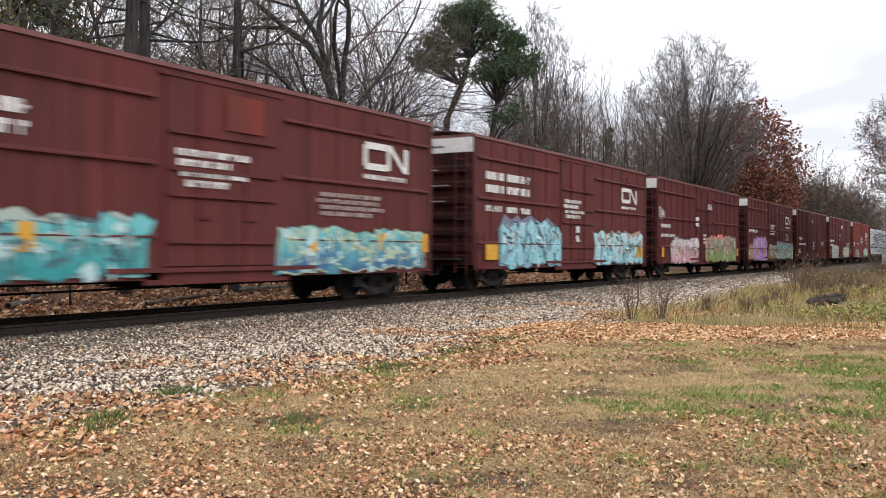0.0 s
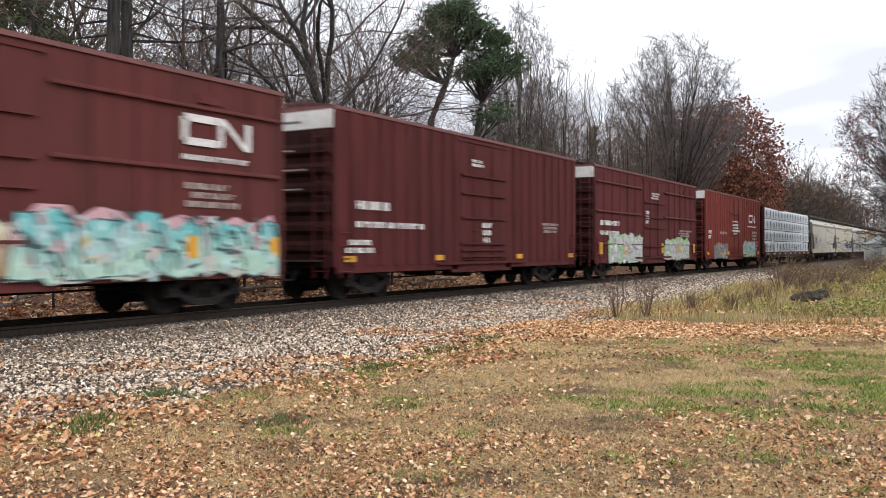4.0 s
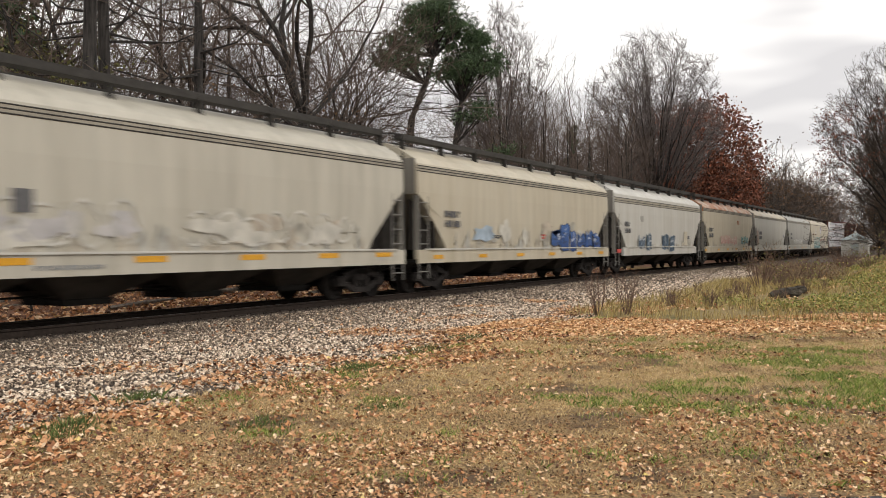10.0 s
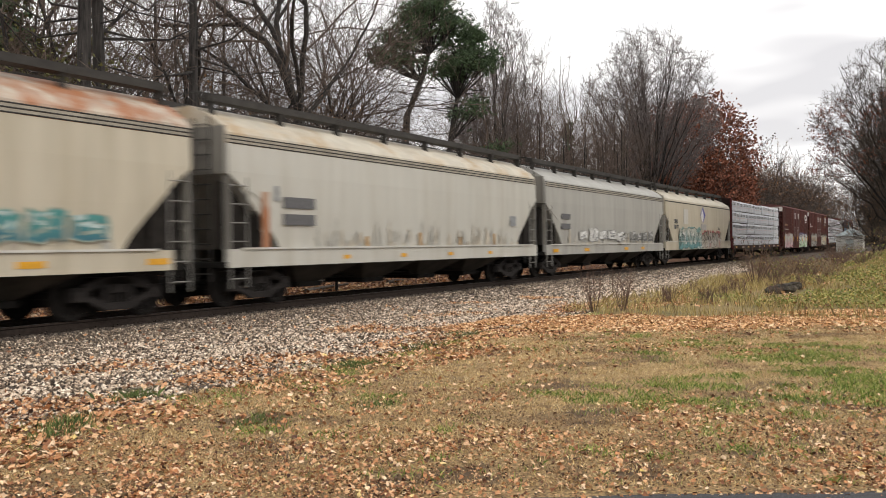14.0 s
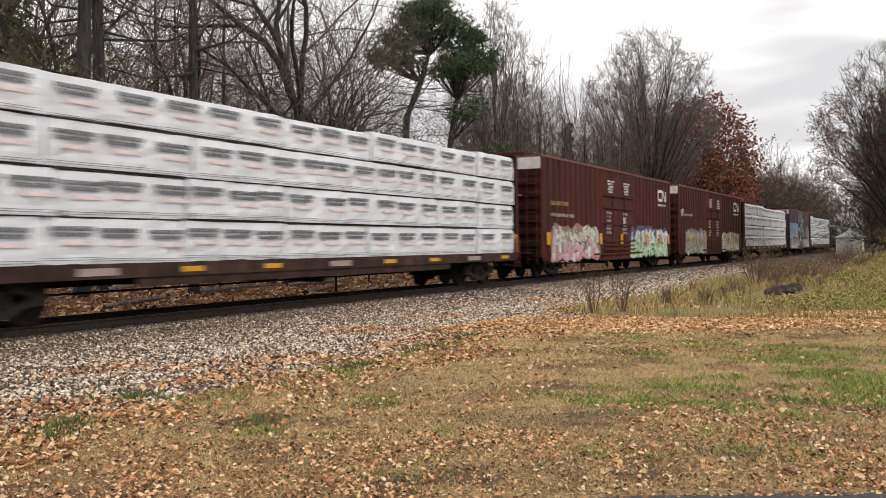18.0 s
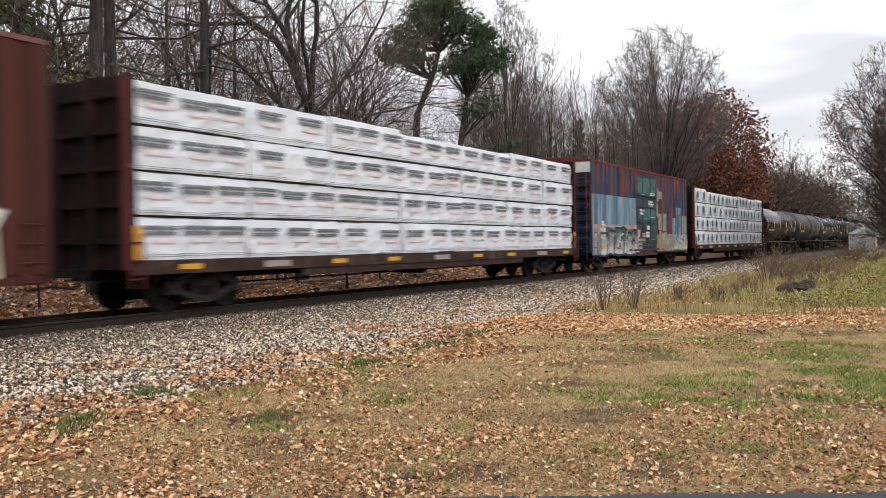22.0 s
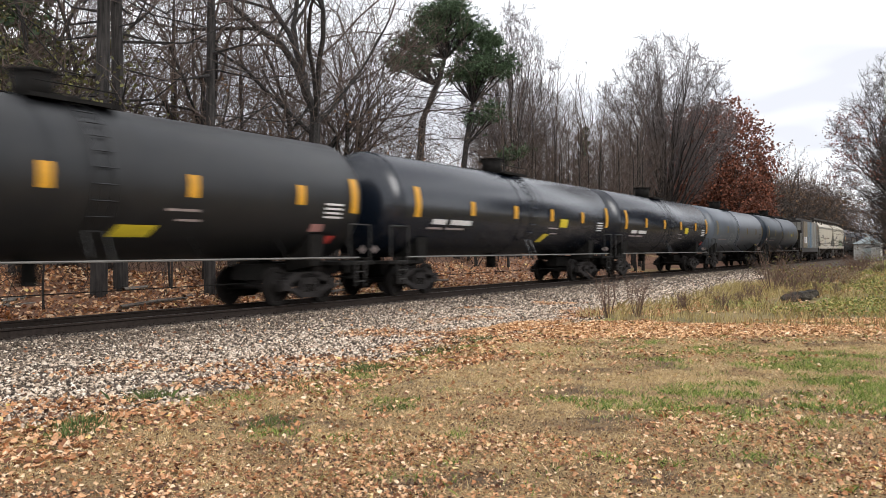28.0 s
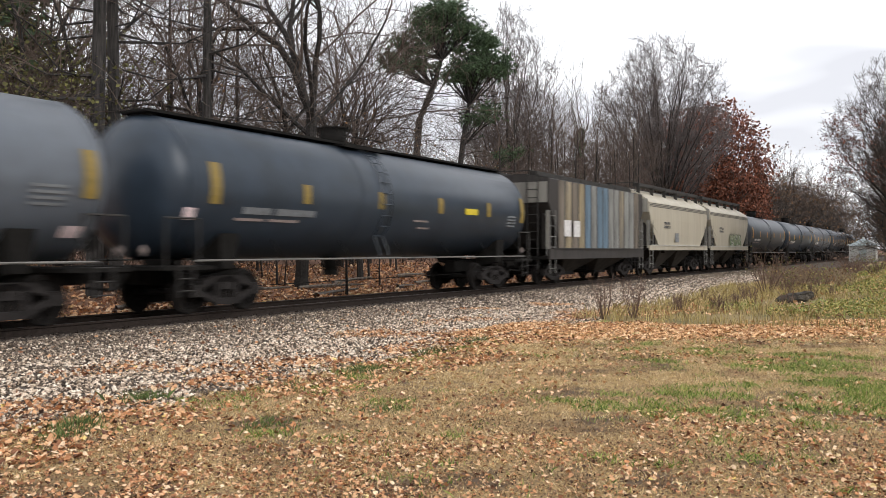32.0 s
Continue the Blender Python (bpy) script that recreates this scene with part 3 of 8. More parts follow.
# single trees
x, y = at_angle(15.9, 82)
tree_thing("bare_tree", *round_tree, "tall rounded bare tree with fine grey twigs", place(x, y, 1.0, 140))
x, y = at_angle(25.6, 62)
tree_thing("bare_tree", *tall_fan, "tall narrow bare tree with fanning grey twigs", place(x, y, 0.95, 60))
for az, dist, s, turn in ((12.75, 97, 1.0, 0), (14.6, 99, 0.99, 100), (17.3, 96, 0.66, 215), (11.3, 104, 0.6, 50)):
    x, y = at_angle(az, dist)
    tree_thing("oak_tree", *rusty, "broad oak with rust-red autumn leaves", place(x, y, s, turn), "rust-red oaks")
for x, y, s, turn, tpl in ((66, 2.4, 1.0, 0, half_leafed), (76, -1.0, 1.1, 190, bare_bank), (61, -4.2, 1.1, 250, bare_bank), (82, 2.8, 0.8, 300, bare_bank), (75, 1.0, 0.95, 120, half_leafed), (72, -4.0, 0.95, 77, bare_bank), (94, 1.5, 0.75, 250, half_leafed), (56, -5.0, 0.8, 130, bare_bank)):
    tree_thing("tree", *tpl, "twiggy tree with bronze-brown leaves remaining" if tpl is half_leafed else "dense twiggy grey tree with few brown leaves", place(x, y, s, turn), "trees by the bank")
x, y = at_angle(38.9, 33)
tree_thing("bare_tree", *template(61, 0.25, 6.6, (7, 3, 56), BIG), "bare forked tree with spreading dark limbs", place(x, y, 1.0, 30))
pine(30.0, 52, [(-1.7, -0.4), (-1.6, 3.0), (-1.45, 6.0), (-1.2, 9.2), (-0.83, 10.1), (-0.3, 11.4), (0.15, 13.0), (0.3, 14.6), (0.35, 15.6)], [0.27, 0.25, 0.22, 0.2, 0.18, 0.16, 0.12, 0.07, 0.03],
     [(0.25, 14.7, 1.85, 1.0, 34), (0.2, 15.5, 1.1, 0.6, 12), (-1.7, 13.4, 1.0, 0.5, 10), (-2.2, 12.5, 1.1, 0.5, 11), (-1.1, 12.3, 0.7, 0.3, 3)], 71, "leaning pine with rounded dark green crown")
pine(28.6, 53, [(-0.6, -0.4), (-0.4, 4.0), (0.1, 8.0), (0.5, 10.5), (0.8, 12.5), (1.0, 14.0)], [0.22, 0.2, 0.17, 0.13, 0.09, 0.03],
     [(0.7, 13.7, 1.2, 0.8, 16), (1.2, 12.4, 1.7, 0.8, 24), (0.2, 11.8, 1.5, 0.4, 11), (0.9, 9.6, 1.3, 0.6, 6), (2.3, 7.2, 0.8, 0.3, 3)], 72, "dark green pine beside a leaning one")
dead_limbed(81, *at_angle(51.3, 26.5), 19, 0.195, 0.5, "tall grey trunk with long dead side limbs")
dead_limbed(82, *at_angle(50.0, 27.5), 19, 0.175, -0.3, "tall grey trunk with long dead side limbs")
dead_limbed(83, *at_angle(44.8, 29.0), 17, 0.15, 0.2, "tall grey trunk with long dead side limbs")
conifer(91, 12, 2.0, "small dark green spruce among bare trees", place(*at_angle(21.0, 78)))
conifer(92, 16, 3.2, "dark green spruce in the woods", place(*at_angle(57.5, 33)))
conifer(93, 17, 3.4, "dark green spruce in the woods", place(*at_angle(55.0, 39)))
for az, dist, s in ((56.0, 29, 1.0), (53.4, 34, 1.05), (59.0, 28, 0.95), (47.5, 42, 0.9), (57.5, 26, 0.8)):
    tree_thing("tree", *olive, "tree with sparse olive and yellow leaves", place(*at_angle(az, dist), s, az * 7), "leafy woodland trees")
for az, dist, s in ((43.2, 30, 0.9), (36.0, 31, 0.8), (34.6, 38, 0.95), (35.3, 43, 1.1), (37.4, 40, 1.0), (41.6, 36, 1.0), (32.4, 47, 1.05), (45.5, 40, 1.1), (31.2, 50, 1.0), (40.4, 33, 0.8), (33.9, 36, 0.75), (28.0, 50, 0.8), (26.5, 54, 0.9), (33.2, 44, 0.9), (17.8, 90, 1.1), (9.3, 130, 1.3), (8.2, 150, 1.3)):
    tree_thing("sapling", *tan_sapling, "young tree with withered tan leaves", place(*at_angle(az, dist), s, az * 11), "young trees")

for i in range(44):
    r = random.Random(300 + i)
    x, y = r.uniform(100, 175), r.uniform(19, 30)
    tree_thing("tree", *brown_wood, "brown trackside tree with withered leaves", place(x, y, r.uniform(0.8, 1.1), r.uniform(0, 360)), "distant trees")
for i in range(58):
    r = random.Random(400 + i)
    az = 17.3 + 10.2 * (i + r.random()) / 58
    d = r.uniform(58, 84)
    tree_thing("bare_tree", *r.choice(pole), "slender bare woodland tree with dark trunk", place(*at_angle(az, d), (0.0105 + 0.0022 * (az - 17.5) / 8.5) * d * r.uniform(0.8, 1.1), r.uniform(0, 360)), "woodland trees")
for i in range(8):
    r = random.Random(500 + i)
    az = 41.5 + 17 * (i + r.random()) / 8
    tree_thing("bare_tree", *r.choice(pole + spread + crooked), "bare woodland tree with dark trunk and forking limbs", place(*at_angle(az, r.uniform(29, 46)), r.uniform(0.8, 1.05), r.uniform(0, 360)), "woodland trees")
for i in range(40):
    r = random.Random(600 + i)
    az = 1.5 + 8.5 * (i + r.random()) / 40
    d = r.uniform(125, 200) if az > 5.2 else r.uniform(135, 220)
    x, y = at_angle(az, d)
    if 8.5 < y < 18.5:
        y = 19.0 + r.uniform(0, 4) if az > 4.0 else 7.0 - r.uniform(0, 6)
    tree_thing("tree", *brown_wood, "brown trackside tree with withered leaves", place(x, y, r.uniform(0.75, 1.1), r.uniform(0, 360)), "distant trees")
for i in range(30):
    r = random.Random(700 + i)
    tree_thing("sapling", *brown_wood, "small brown tree on the bank with withered leaves", place(r.uniform(72, 125), r.uniform(-1, 5.5), r.uniform(0.3, 0.48), r.uniform(0, 360)), "young trees")
for i in range(14):
    r = random.Random(900 + i)
    az = 27 + 14 * (i + r.random()) / 14
    d = r.uniform(46, 66)
    tree_thing("thicket_tree", *r.choice(thicket), "low twiggy thicket tree with withered brown leaves", place(*at_angle(az, d), r.uniform(0.55, 0.85), r.uniform(0, 360)), "thicket trees")
for i in range(18):
    r = random.Random(960 + i)
    near_side = i % 3 < 2
    x, y = (r.uniform(138, 175), r.uniform(2.0, 9.8)) if near_side else at_angle(r.uniform(4.2, 7.0), r.uniform(280, 380))
    tree_thing("thicket_tree", *r.choice(thicket), "low twiggy thicket tree with withered brown leaves", place(x, y, r.uniform(0.9, 1.3) if near_side else r.uniform(1.7, 2.4), r.uniform(0, 360)), "thicket trees")
rng = random.Random(5)
n_wood = 70
for i in range(n_wood):
    az = 13.5 + 46 * (i + rng.random()) / n_wood
    y = 21.5 + 44 * rng.random() ** 1.4
    x = y / math.tan(radians(az))
    if x > 105 or 27.5 < az < 32.5 and math.hypot(x, y) < 58 or 36.5 < az < 41 and math.hypot(x, y) < 36:
        continue
    if az > 41 and i % 2:
        continue
    tpl = rng.choice(pole + spread + spread + crooked) if az > 32 else rng.choice(pole)
    tree_thing("bare_tree", *tpl, "bare woodland tree with dark trunk and forking limbs", place(x, y, rng.uniform(0.72, 1.0) * (max(0.62, 0.0115 * math.hypot(x, y)) if az < 26 else 1), rng.uniform(0, 360)), "woodland trees")
for i in range(46):
    az = 6 + 54 * (i + rng.random()) / 46
    y = rng.uniform(19.5, 34)
    x = y / math.tan(radians(az))
    tree_thing("sapling", *rng.choice(sapling), "thin bare sapling with reddish-brown twigs", place(x, y, rng.uniform(0.5, 0.9), rng.uniform(0, 360)), "young trees")
for i in range(60):
    x, y = rng.uniform(125, 260), rng.uniform(19, 70)
    tpl = rng.choice((brown_wood, brown_wood, spread[0]))
    tree_thing("tree", *tpl, "distant brown tree with withered leaves" if tpl is brown_wood else "distant bare woodland tree", place(x, y, rng.uniform(0.75, 1.05), rng.uniform(0, 360)), "distant trees")
for i in range(16):
    x, y = rng.uniform(110, 240), rng.uniform(-22, 7)
    tree_thing("tree", *brown_wood, "distant brown tree with withered leaves", place(x, y, rng.uniform(0.7, 0.95), rng.uniform(0, 360)), "distant trees")

# tall trees across the lane, mirrored in the glossy cars
for i in range(9):
    r = random.Random(800 + i)
    tree_thing("bare_tree", *r.choice(spread + crooked + [tall_fan]), "tall bare tree across the lane", place(-22 + 7.5 * i + r.uniform(-2, 2), r.uniform(-27, -17), r.uniform(1.15, 1.4), r.uniform(0, 360)), "trees across the lane")
for i in range(6):
    conifer(810 + i, 15 + 2 * (i % 3), 3.4, "tall dark green spruce across the lane", place(-18 + 11 * i, -24 - 3 * (i % 2)))

# far woods close the view
far = Sticks()
frng = random.Random(9)
for i in range(1500):
    a = frng.uniform(0.02, 1.15)
    d = frng.uniform(75, 150) if a > 0.3 else frng.uniform(150, 300)
    p = Vector((d * math.cos(a), d * math.sin(a), 0))
    if p.y < 26:
        continue
    p.z = ground_z(p.x, p.y)
    hgt = frng.uniform(3, 6.5)
    q = p + Vector((frng.gauss(0, 1.2), frng.gauss(0, 1.2), hgt))
    far.tube([p, p.lerp(q, 0.5) + Vector((frng.gauss(0, 0.4), frng.gauss(0, 0.4), 0)), q], [0.1, 0.07, 0.015], 3)
    for j in range(8):
        s = p.lerp(q, frng.uniform(0.25, 0.95))
        far.tube([s, s + Vector((frng.gauss(0, 1.2), frng.gauss(0, 1.2), frng.uniform(-0.2, 1.7)))], [0.035, 0.008], 3)
tagged(new("far_woods", far.mesh("far_woods", M_TWIG)), "dense far woods of bare grey-brown trees", "woods", kind="stuff")

# undergrowth of the woods behind the track
brush, dead = Sticks(), Sticks()
for i in range(2600):
    a = radians(frng.uniform(12, 60))
    d = frng.uniform(24, 62) if a > 0.5 else frng.uniform(45, 95)
    p = Vector((d * math.cos(a), d * math.sin(a), 0))
    if p.y < 20.5 + frng.uniform(0, 4):
        continue
    p.z = ground_z(p.x, p.y)
    q = p + Vector((frng.gauss(0, 0.7), frng.gauss(0, 0.7), frng.uniform(0.7, 2.6)))
    brush.tube([p, p.lerp(q, 0.5) + Vector((frng.gauss(0, 0.15), frng.gauss(0, 0.15), 0.1)), q], [0.014, 0.011, 0.005], 3)
    for j in range(5):
        c = p.lerp(q, frng.uniform(0.3, 0.95))
        e = c + Vector((frng.gauss(0, 0.4), frng.gauss(0, 0.4), frng.uniform(0, 0.6)))
        brush.tube([c, e], [0.008, 0.004], 3)
        for k in range(2):
            if frng.random() < 0.5:
                dead.leaf(e + Vector((frng.gauss(0, 0.1), frng.gauss(0, 0.1), frng.gauss(0, 0.1))), frng.uniform(0.07, 0.14), frng)
tagged(new("undergrowth", brush.mesh("undergrowth", M_REDTWIG)), "tangled brown undergrowth of the woods", "undergrowth", kind="stuff")
tagged(new("undergrowth_leaves", dead.mesh("undergrowth_leaves", M_TANLEAF)), "withered leaves on the undergrowth", "leaves", kind="stuff")

# ---- loose cover of the ground: stones, leaves, grass
def colour_by_island(m, stops):
    """Base colour picked for each loose piece from a ramp."""
    n, l = m.node_tree.nodes, m.node_tree.links
    g = n.new("ShaderNodeNewGeometry")
    r = n.new("ShaderNodeValToRGB")
    r.color_ramp.interpolation = "LINEAR"
    while len(r.color_ramp.elements) < len(stops):
        r.color_ramp.elements.new(0.5)
    for e, (p, c) in zip(r.color_ramp.elements, stops):
        e.position, e.color = p, (*c, 1)
    l.new(g.outputs["Random Per Island"], r.inputs["Fac"])
    hsv = [k for k in n if k.type == "HUE_SAT"][0]
    l.new(r.outputs["Color"], hsv.inputs["Color"])
    return m


# Dark end of the ramp also paints shadows among the stones.
M_STONE = colour_by_island(mat("ballast_stone", (0.3, 0.28, 0.26), 0.9, var=0.12, scale=30.0), [(0.0, (0.03, 0.021, 0.015)), (0.32, (0.13, 0.093, 0.066)), (0.5, (0.44, 0.335, 0.24)), (0.78, (0.72, 0.58, 0.45)), (1.0, (0.93, 0.83, 0.70))])
# Leaf and grass ramps are widened; dark pieces double as shadows between leaves.
M_DEADLEAF = colour_by_island(mat("dead_leaf", (0.3, 0.15, 0.07), 0.8, var=0.15, scale=25.0), [(0.0, (0.05, 0.022, 0.013)), (0.16, (0.20, 0.08, 0.038)), (0.40, (0.52, 0.235, 0.10)), (0.74, (0.70, 0.42, 0.225)), (0.97, (0.86, 0.66, 0.45)), (1.0, (0.72, 0.54, 0.16))])
M_DRYGRASS = colour_by_island(mat("dry_grass", (0.3, 0.2, 0.1), 0.9, var=0.1), [(0.0, (0.16, 0.098, 0.042)), (0.3, (0.50, 0.345, 0.15)), (0.75, (0.76, 0.57, 0.29)), (1.0, (0.90, 0.77, 0.50))])
M_THATCH = colour_by_island(mat("dead_thatch", (0.2, 0.12, 0.06), 0.95, var=0.1), [(0.0, (0.10, 0.062, 0.032)), (0.5, (0.30, 0.19, 0.095)), (0.85, (0.46, 0.31, 0.16)), (1.0, (0.66, 0.5, 0.28))])
M_GREENGRASS = colour_by_island(mat("green_grass", (0.12, 0.17, 0.04), 0.8, var=0.1), [(0.0, (0.06, 0.115, 0.016)), (0.55, (0.21, 0.30, 0.05)), (1.0, (0.50, 0.50, 0.17))])
M_TUFT = colour_by_island(mat("tuft_grass", (0.1, 0.15, 0.04), 0.8, var=0.1), [(0.0, (0.045, 0.075, 0.018)), (0.6, (0.11, 0.16, 0.04)), (1.0, (0.22, 0.24, 0.08))])
M_BANKGRASS = colour_by_island(mat("bank_grass", (0.3, 0.2, 0.1), 0.9, var=0.1), [(0.0, (0.18, 0.12, 0.05)), (0.5, (0.40, 0.31, 0.12)), (1.0, (0.60, 0.49, 0.22))])
M_WEED = colour_by_island(mat("weed_leaves", (0.12, 0.17, 0.04), 0.8, var=0.1), [(0.0, (0.10, 0.12, 0.03)), (0.45, (0.25, 0.28, 0.07)), (0.8, (0.40, 0.37, 0.11)), (1.0, (0.50, 0.30, 0.12))])

nrng = np.random.default_rng(4)


def seen(x, y):
    """Inside the wedge that the lane side shows."""
    return (np.arctan2(y, x) < 1.06) & (np.arctan2(y, x) > -0.02) & (x > 0.5)


def stones(name, pts, sizes, label, material):
    """Crushed stones as squashed, jittered octahedra."""
    n = len(pts)
    base = np.array([(1, 0, 0), (0, 1, 0), (-1, 0, 0), (0, -1, 0), (0, 0, 0.75), (0, 0, -0.75)])
    v = base[None] * nrng.uniform(0.55, 1.25, (n, 6, 3)) + nrng.uniform(-0.22, 0.22, (n, 6, 3))
    a, b = nrng.uniform(0, 2 * np.pi, n), nrng.uniform(-0.7, 0.7, n)
    ca, sa, cb, sb = np.cos(a), np.sin(a), np.cos(b), np.sin(b)
    v = np.stack([v[..., 0] * cb[:, None] + v[..., 2] * sb[:, None], v[..., 1], -v[..., 0] * sb[:, None] + v[..., 2] * cb[:, None]], -1)
    v = np.stack([v[..., 0] * ca[:, None] - v[..., 1] * sa[:, None], v[..., 0] * sa[:, None] + v[..., 1] * ca[:, None], v[..., 2]], -1)
    v = v * sizes[:, None, None] + pts[:, None]
    f = np.array([(0, 1, 4), (1, 2, 4), (2, 3, 4), (3, 0, 4), (1, 0, 5), (2, 1, 5), (3, 2, 5), (0, 3, 5)])
    faces = (f[None] + 6 * np.arange(n)[:, None, None]).reshape(-1, 3)
    return tagged(new(name, raw(name, v.reshape(-1, 3).tolist(), faces.tolist(), material)), label, "gravel", kind="stuff")


def scatter(x0, x1, y0, y1, per_m2):
    n = int((x1 - x0) * (y1 - y0) * per_m2)
    return nrng.uniform(x0, x1, n), nrng.uniform(y0, y1, n)


sx, sy = [], []
for a, b, y0, y1, d in ((4, 13, 6.7, 13.9, 520), (13, 22, 6.7, 13.9, 400), (22, 36, 6.7, 13.9, 150), (36, 70, 7.2, 13.9, 42), (8, 26, 13.9, 17.6, 150), (26, 60, 13.9, 17.6, 40)):
    px, py = scatter(a, b, y0, y1, d)
    sx.append(px)
    sy.append(py)
sx, sy = np.concatenate(sx), np.concatenate(sy)
edge = np.array([edge_wave(q) for q in np.linspace(0, 80, 800)])[np.clip((sx * 10).astype(int), 0, 799)]
keep = seen(sx, sy) & (sy > edge + nrng.normal(0.1, 0.16, len(sx))) & (np.abs(np.abs(sy - YC) - 0.7525) > 0.09)
sx, sy = sx[keep], sy[keep]
sz = np.array([(max(bed_z(a, b), ground_z(a, b) + 0.012) if b < 12 else bed_z(a, b)) for a, b in zip(sx, sy)])
far_k = np.clip((sx - 13) / 30, 0, 1)
M_DARKSTONE = colour_by_island(mat("oily_ballast_stone", (0.1, 0.08, 0.07), 0.85, var=0.12, scale=30.0), [(0.0, (0.025, 0.02, 0.017)), (0.6, (0.085, 0.066, 0.052)), (1.0, (0.2, 0.165, 0.135))])
sizes = nrng.uniform(0.016, 0.037, len(sx)) * (1 + 0.9 * far_k)
is_dark = sy > 13.55 + nrng.normal(0, 0.12, len(sx))
grimy = ~is_dark & (nrng.random(len(sx)) < np.clip((sy - 9.2) / 4.2, 0, 0.9))
M_GRIMSTONE = colour_by_island(mat("grimy_ballast_stone", (0.1, 0.08, 0.07), 0.9, var=0.12, scale=30.0), [(0.0, (0.03, 0.022, 0.016)), (0.5, (0.15, 0.11, 0.08)), (0.85, (0.33, 0.26, 0.195)), (1.0, (0.52, 0.44, 0.35))])
stones("grimy_ballast_stones", np.stack([sx, sy, sz + 0.008], -1)[grimy], sizes[grimy], "brown grimy stones along the sleeper ends", M_GRIMSTONE)
is_dark = is_dark | grimy
stones("ballast_stones", np.stack([sx, sy, sz + 0.008], -1)[~is_dark], sizes[~is_dark], "loose grey crushed stones of the ballast", M_STONE)
is_dark = is_dark & ~grimy
stones("oily_ballast_stones", np.stack([sx, sy, sz + 0.008], -1)[is_dark], sizes[is_dark], "dark stones between the rails", M_DARKSTONE)


def leaves(name, x, y, z, size, material, label, tilt=0.45):
    """Fallen leaves: lobed blades folded along the middle."""
    n = len(x)
    out = np.array([(0, -0.5), (0.34, -0.28), (0.5, 0.1), (0.2, 0.18), (0, 0.55), (-0.22, 0.2), (-0.46, 0.08), (-0.32, -0.3)])
    v = np.zeros((n, 8, 3))
    v[..., :2] = out[None] * nrng.uniform(0.75, 1.2, (n, 8, 2))
    curl = nrng.uniform(-0.1, 0.55, n)
    v[..., 2] = np.abs(v[..., 0]) * curl[:, None] + nrng.uniform(-0.06, 0.06, (n, 8))
    a, b, c = nrng.uniform(0, 2 * np.pi, n), nrng.normal(0, tilt, n), nrng.normal(0, tilt, n)
    y1 = v[..., 1] * np.cos(b)[:, None] - v[..., 2] * np.sin(b)[:, None]
    z1 = v[..., 1] * np.sin(b)[:, None] + v[..., 2] * np.cos(b)[:, None]
    x1 = v[..., 0] * np.cos(c)[:, None] + z1 * np.sin(c)[:, None]
    z1 = -v[..., 0] * np.sin(c)[:, None] + z1 * np.cos(c)[:, None]
    v = np.stack([x1 * np.cos(a)[:, None] - y1 * np.sin(a)[:, None], x1 * np.sin(a)[:, None] + y1 * np.cos(a)[:, None], z1], -1) * size[:, None, None]
    v += np.stack([x, y, z + 0.008 + size * 0.18], -1)[:, None]
    f = np.array([(0, 1, 2, 3), (0, 3, 4, 4), (0, 4, 5, 5), (0, 5, 6, 7)])
    faces = []
    for i in range(n):
        o = 8 * i
        faces += [(o, o + 1, o + 2, o + 3), (o, o + 3, o + 4), (o, o + 4, o + 5), (o, o + 5, o + 6, o + 7)]
    return tagged(new(name, raw(name, v.reshape(-1, 3).tolist(), faces, material)), label, "leaves", kind="stuff")


def patch(x, y, scale, seed):
    return np.array([noise.noise((a * scale, b * scale, seed)) for a, b in zip(x, y)])


lx, ly, ls = [], [], []


def turf(x, y):
    """Where the lawn stays green: a broad patch and its tail, along the lane."""
    u, v = 0.874 * x + 0.486 * y, 0.486 * x - 0.874 * y
    return np.exp(-((v - 5.2) ** 2 / 3.6 + (u - 10.9) ** 2 / 4.2)) + 0.75 * np.exp(-((v - 2.1) ** 2 / 2.2 + (u - 9.5) ** 2 / 0.8)) + 0.5 * np.exp(-((v + 0.6) ** 2 / 0.5 + (u - 10.4) ** 2 / 0.8))


def strew(x0, x1, y0, y1, per, lo, hi, keep):
    px, py = scatter(x0, x1, y0, y1, per)
    k = seen(px, py)
    px, py = px[k], py[k]
    k = keep(px, py)
    lx.append(px[k])
    ly.append(py[k])
    ls.append(lo * 0.7 + (hi * 1.12 - lo * 0.7) * nrng.random(k.sum()) ** 1.9)


dist = lambda x, y: np.hypot(x, y)
strew(3, 8.5, 0, 7.4, 3200, 0.014, 0.044, lambda x, y: (dist(x, y) < 8.0) & (nrng.random(len(x)) < 0.20 + 1.9 * np.clip(patch(x, y, 0.9, 17.0) + 0.6 * patch(x, y, 2.6, 18.0) + 0.22 * (y - 2.4), 0, 1)) & (nrng.random(len(x)) + 0.35 * patch(x, y, 1.1, 1.0) > (dist(x, y) - 4.9) * 0.36) & (y < 7.1))
strew(5, 20, 0, 7.2, 260, 0.022, 0.06, lambda x, y: (dist(x, y) > 6.2) & (x < 17) & (nrng.random(len(x)) * 1.1 + patch(x, y, 0.5, 2.0) + 0.7 * patch(x, y, 1.9, 19.0) > 0.6 + 0.75 * turf(x, y)))
strew(6, 12, -0.2, 4.2, 700, 0.016, 0.044, lambda x, y: (dist(x, y) > 6.2) & (patch(x, y, 0.7, 5.0) + 0.5 * patch(x, y, 2.2, 15.0) + 0.3 * nrng.random(len(x)) > 0.30 + 0.03 * (dist(x, y) - 6) + 0.5 * turf(x, y)))
BAND = len(lx)
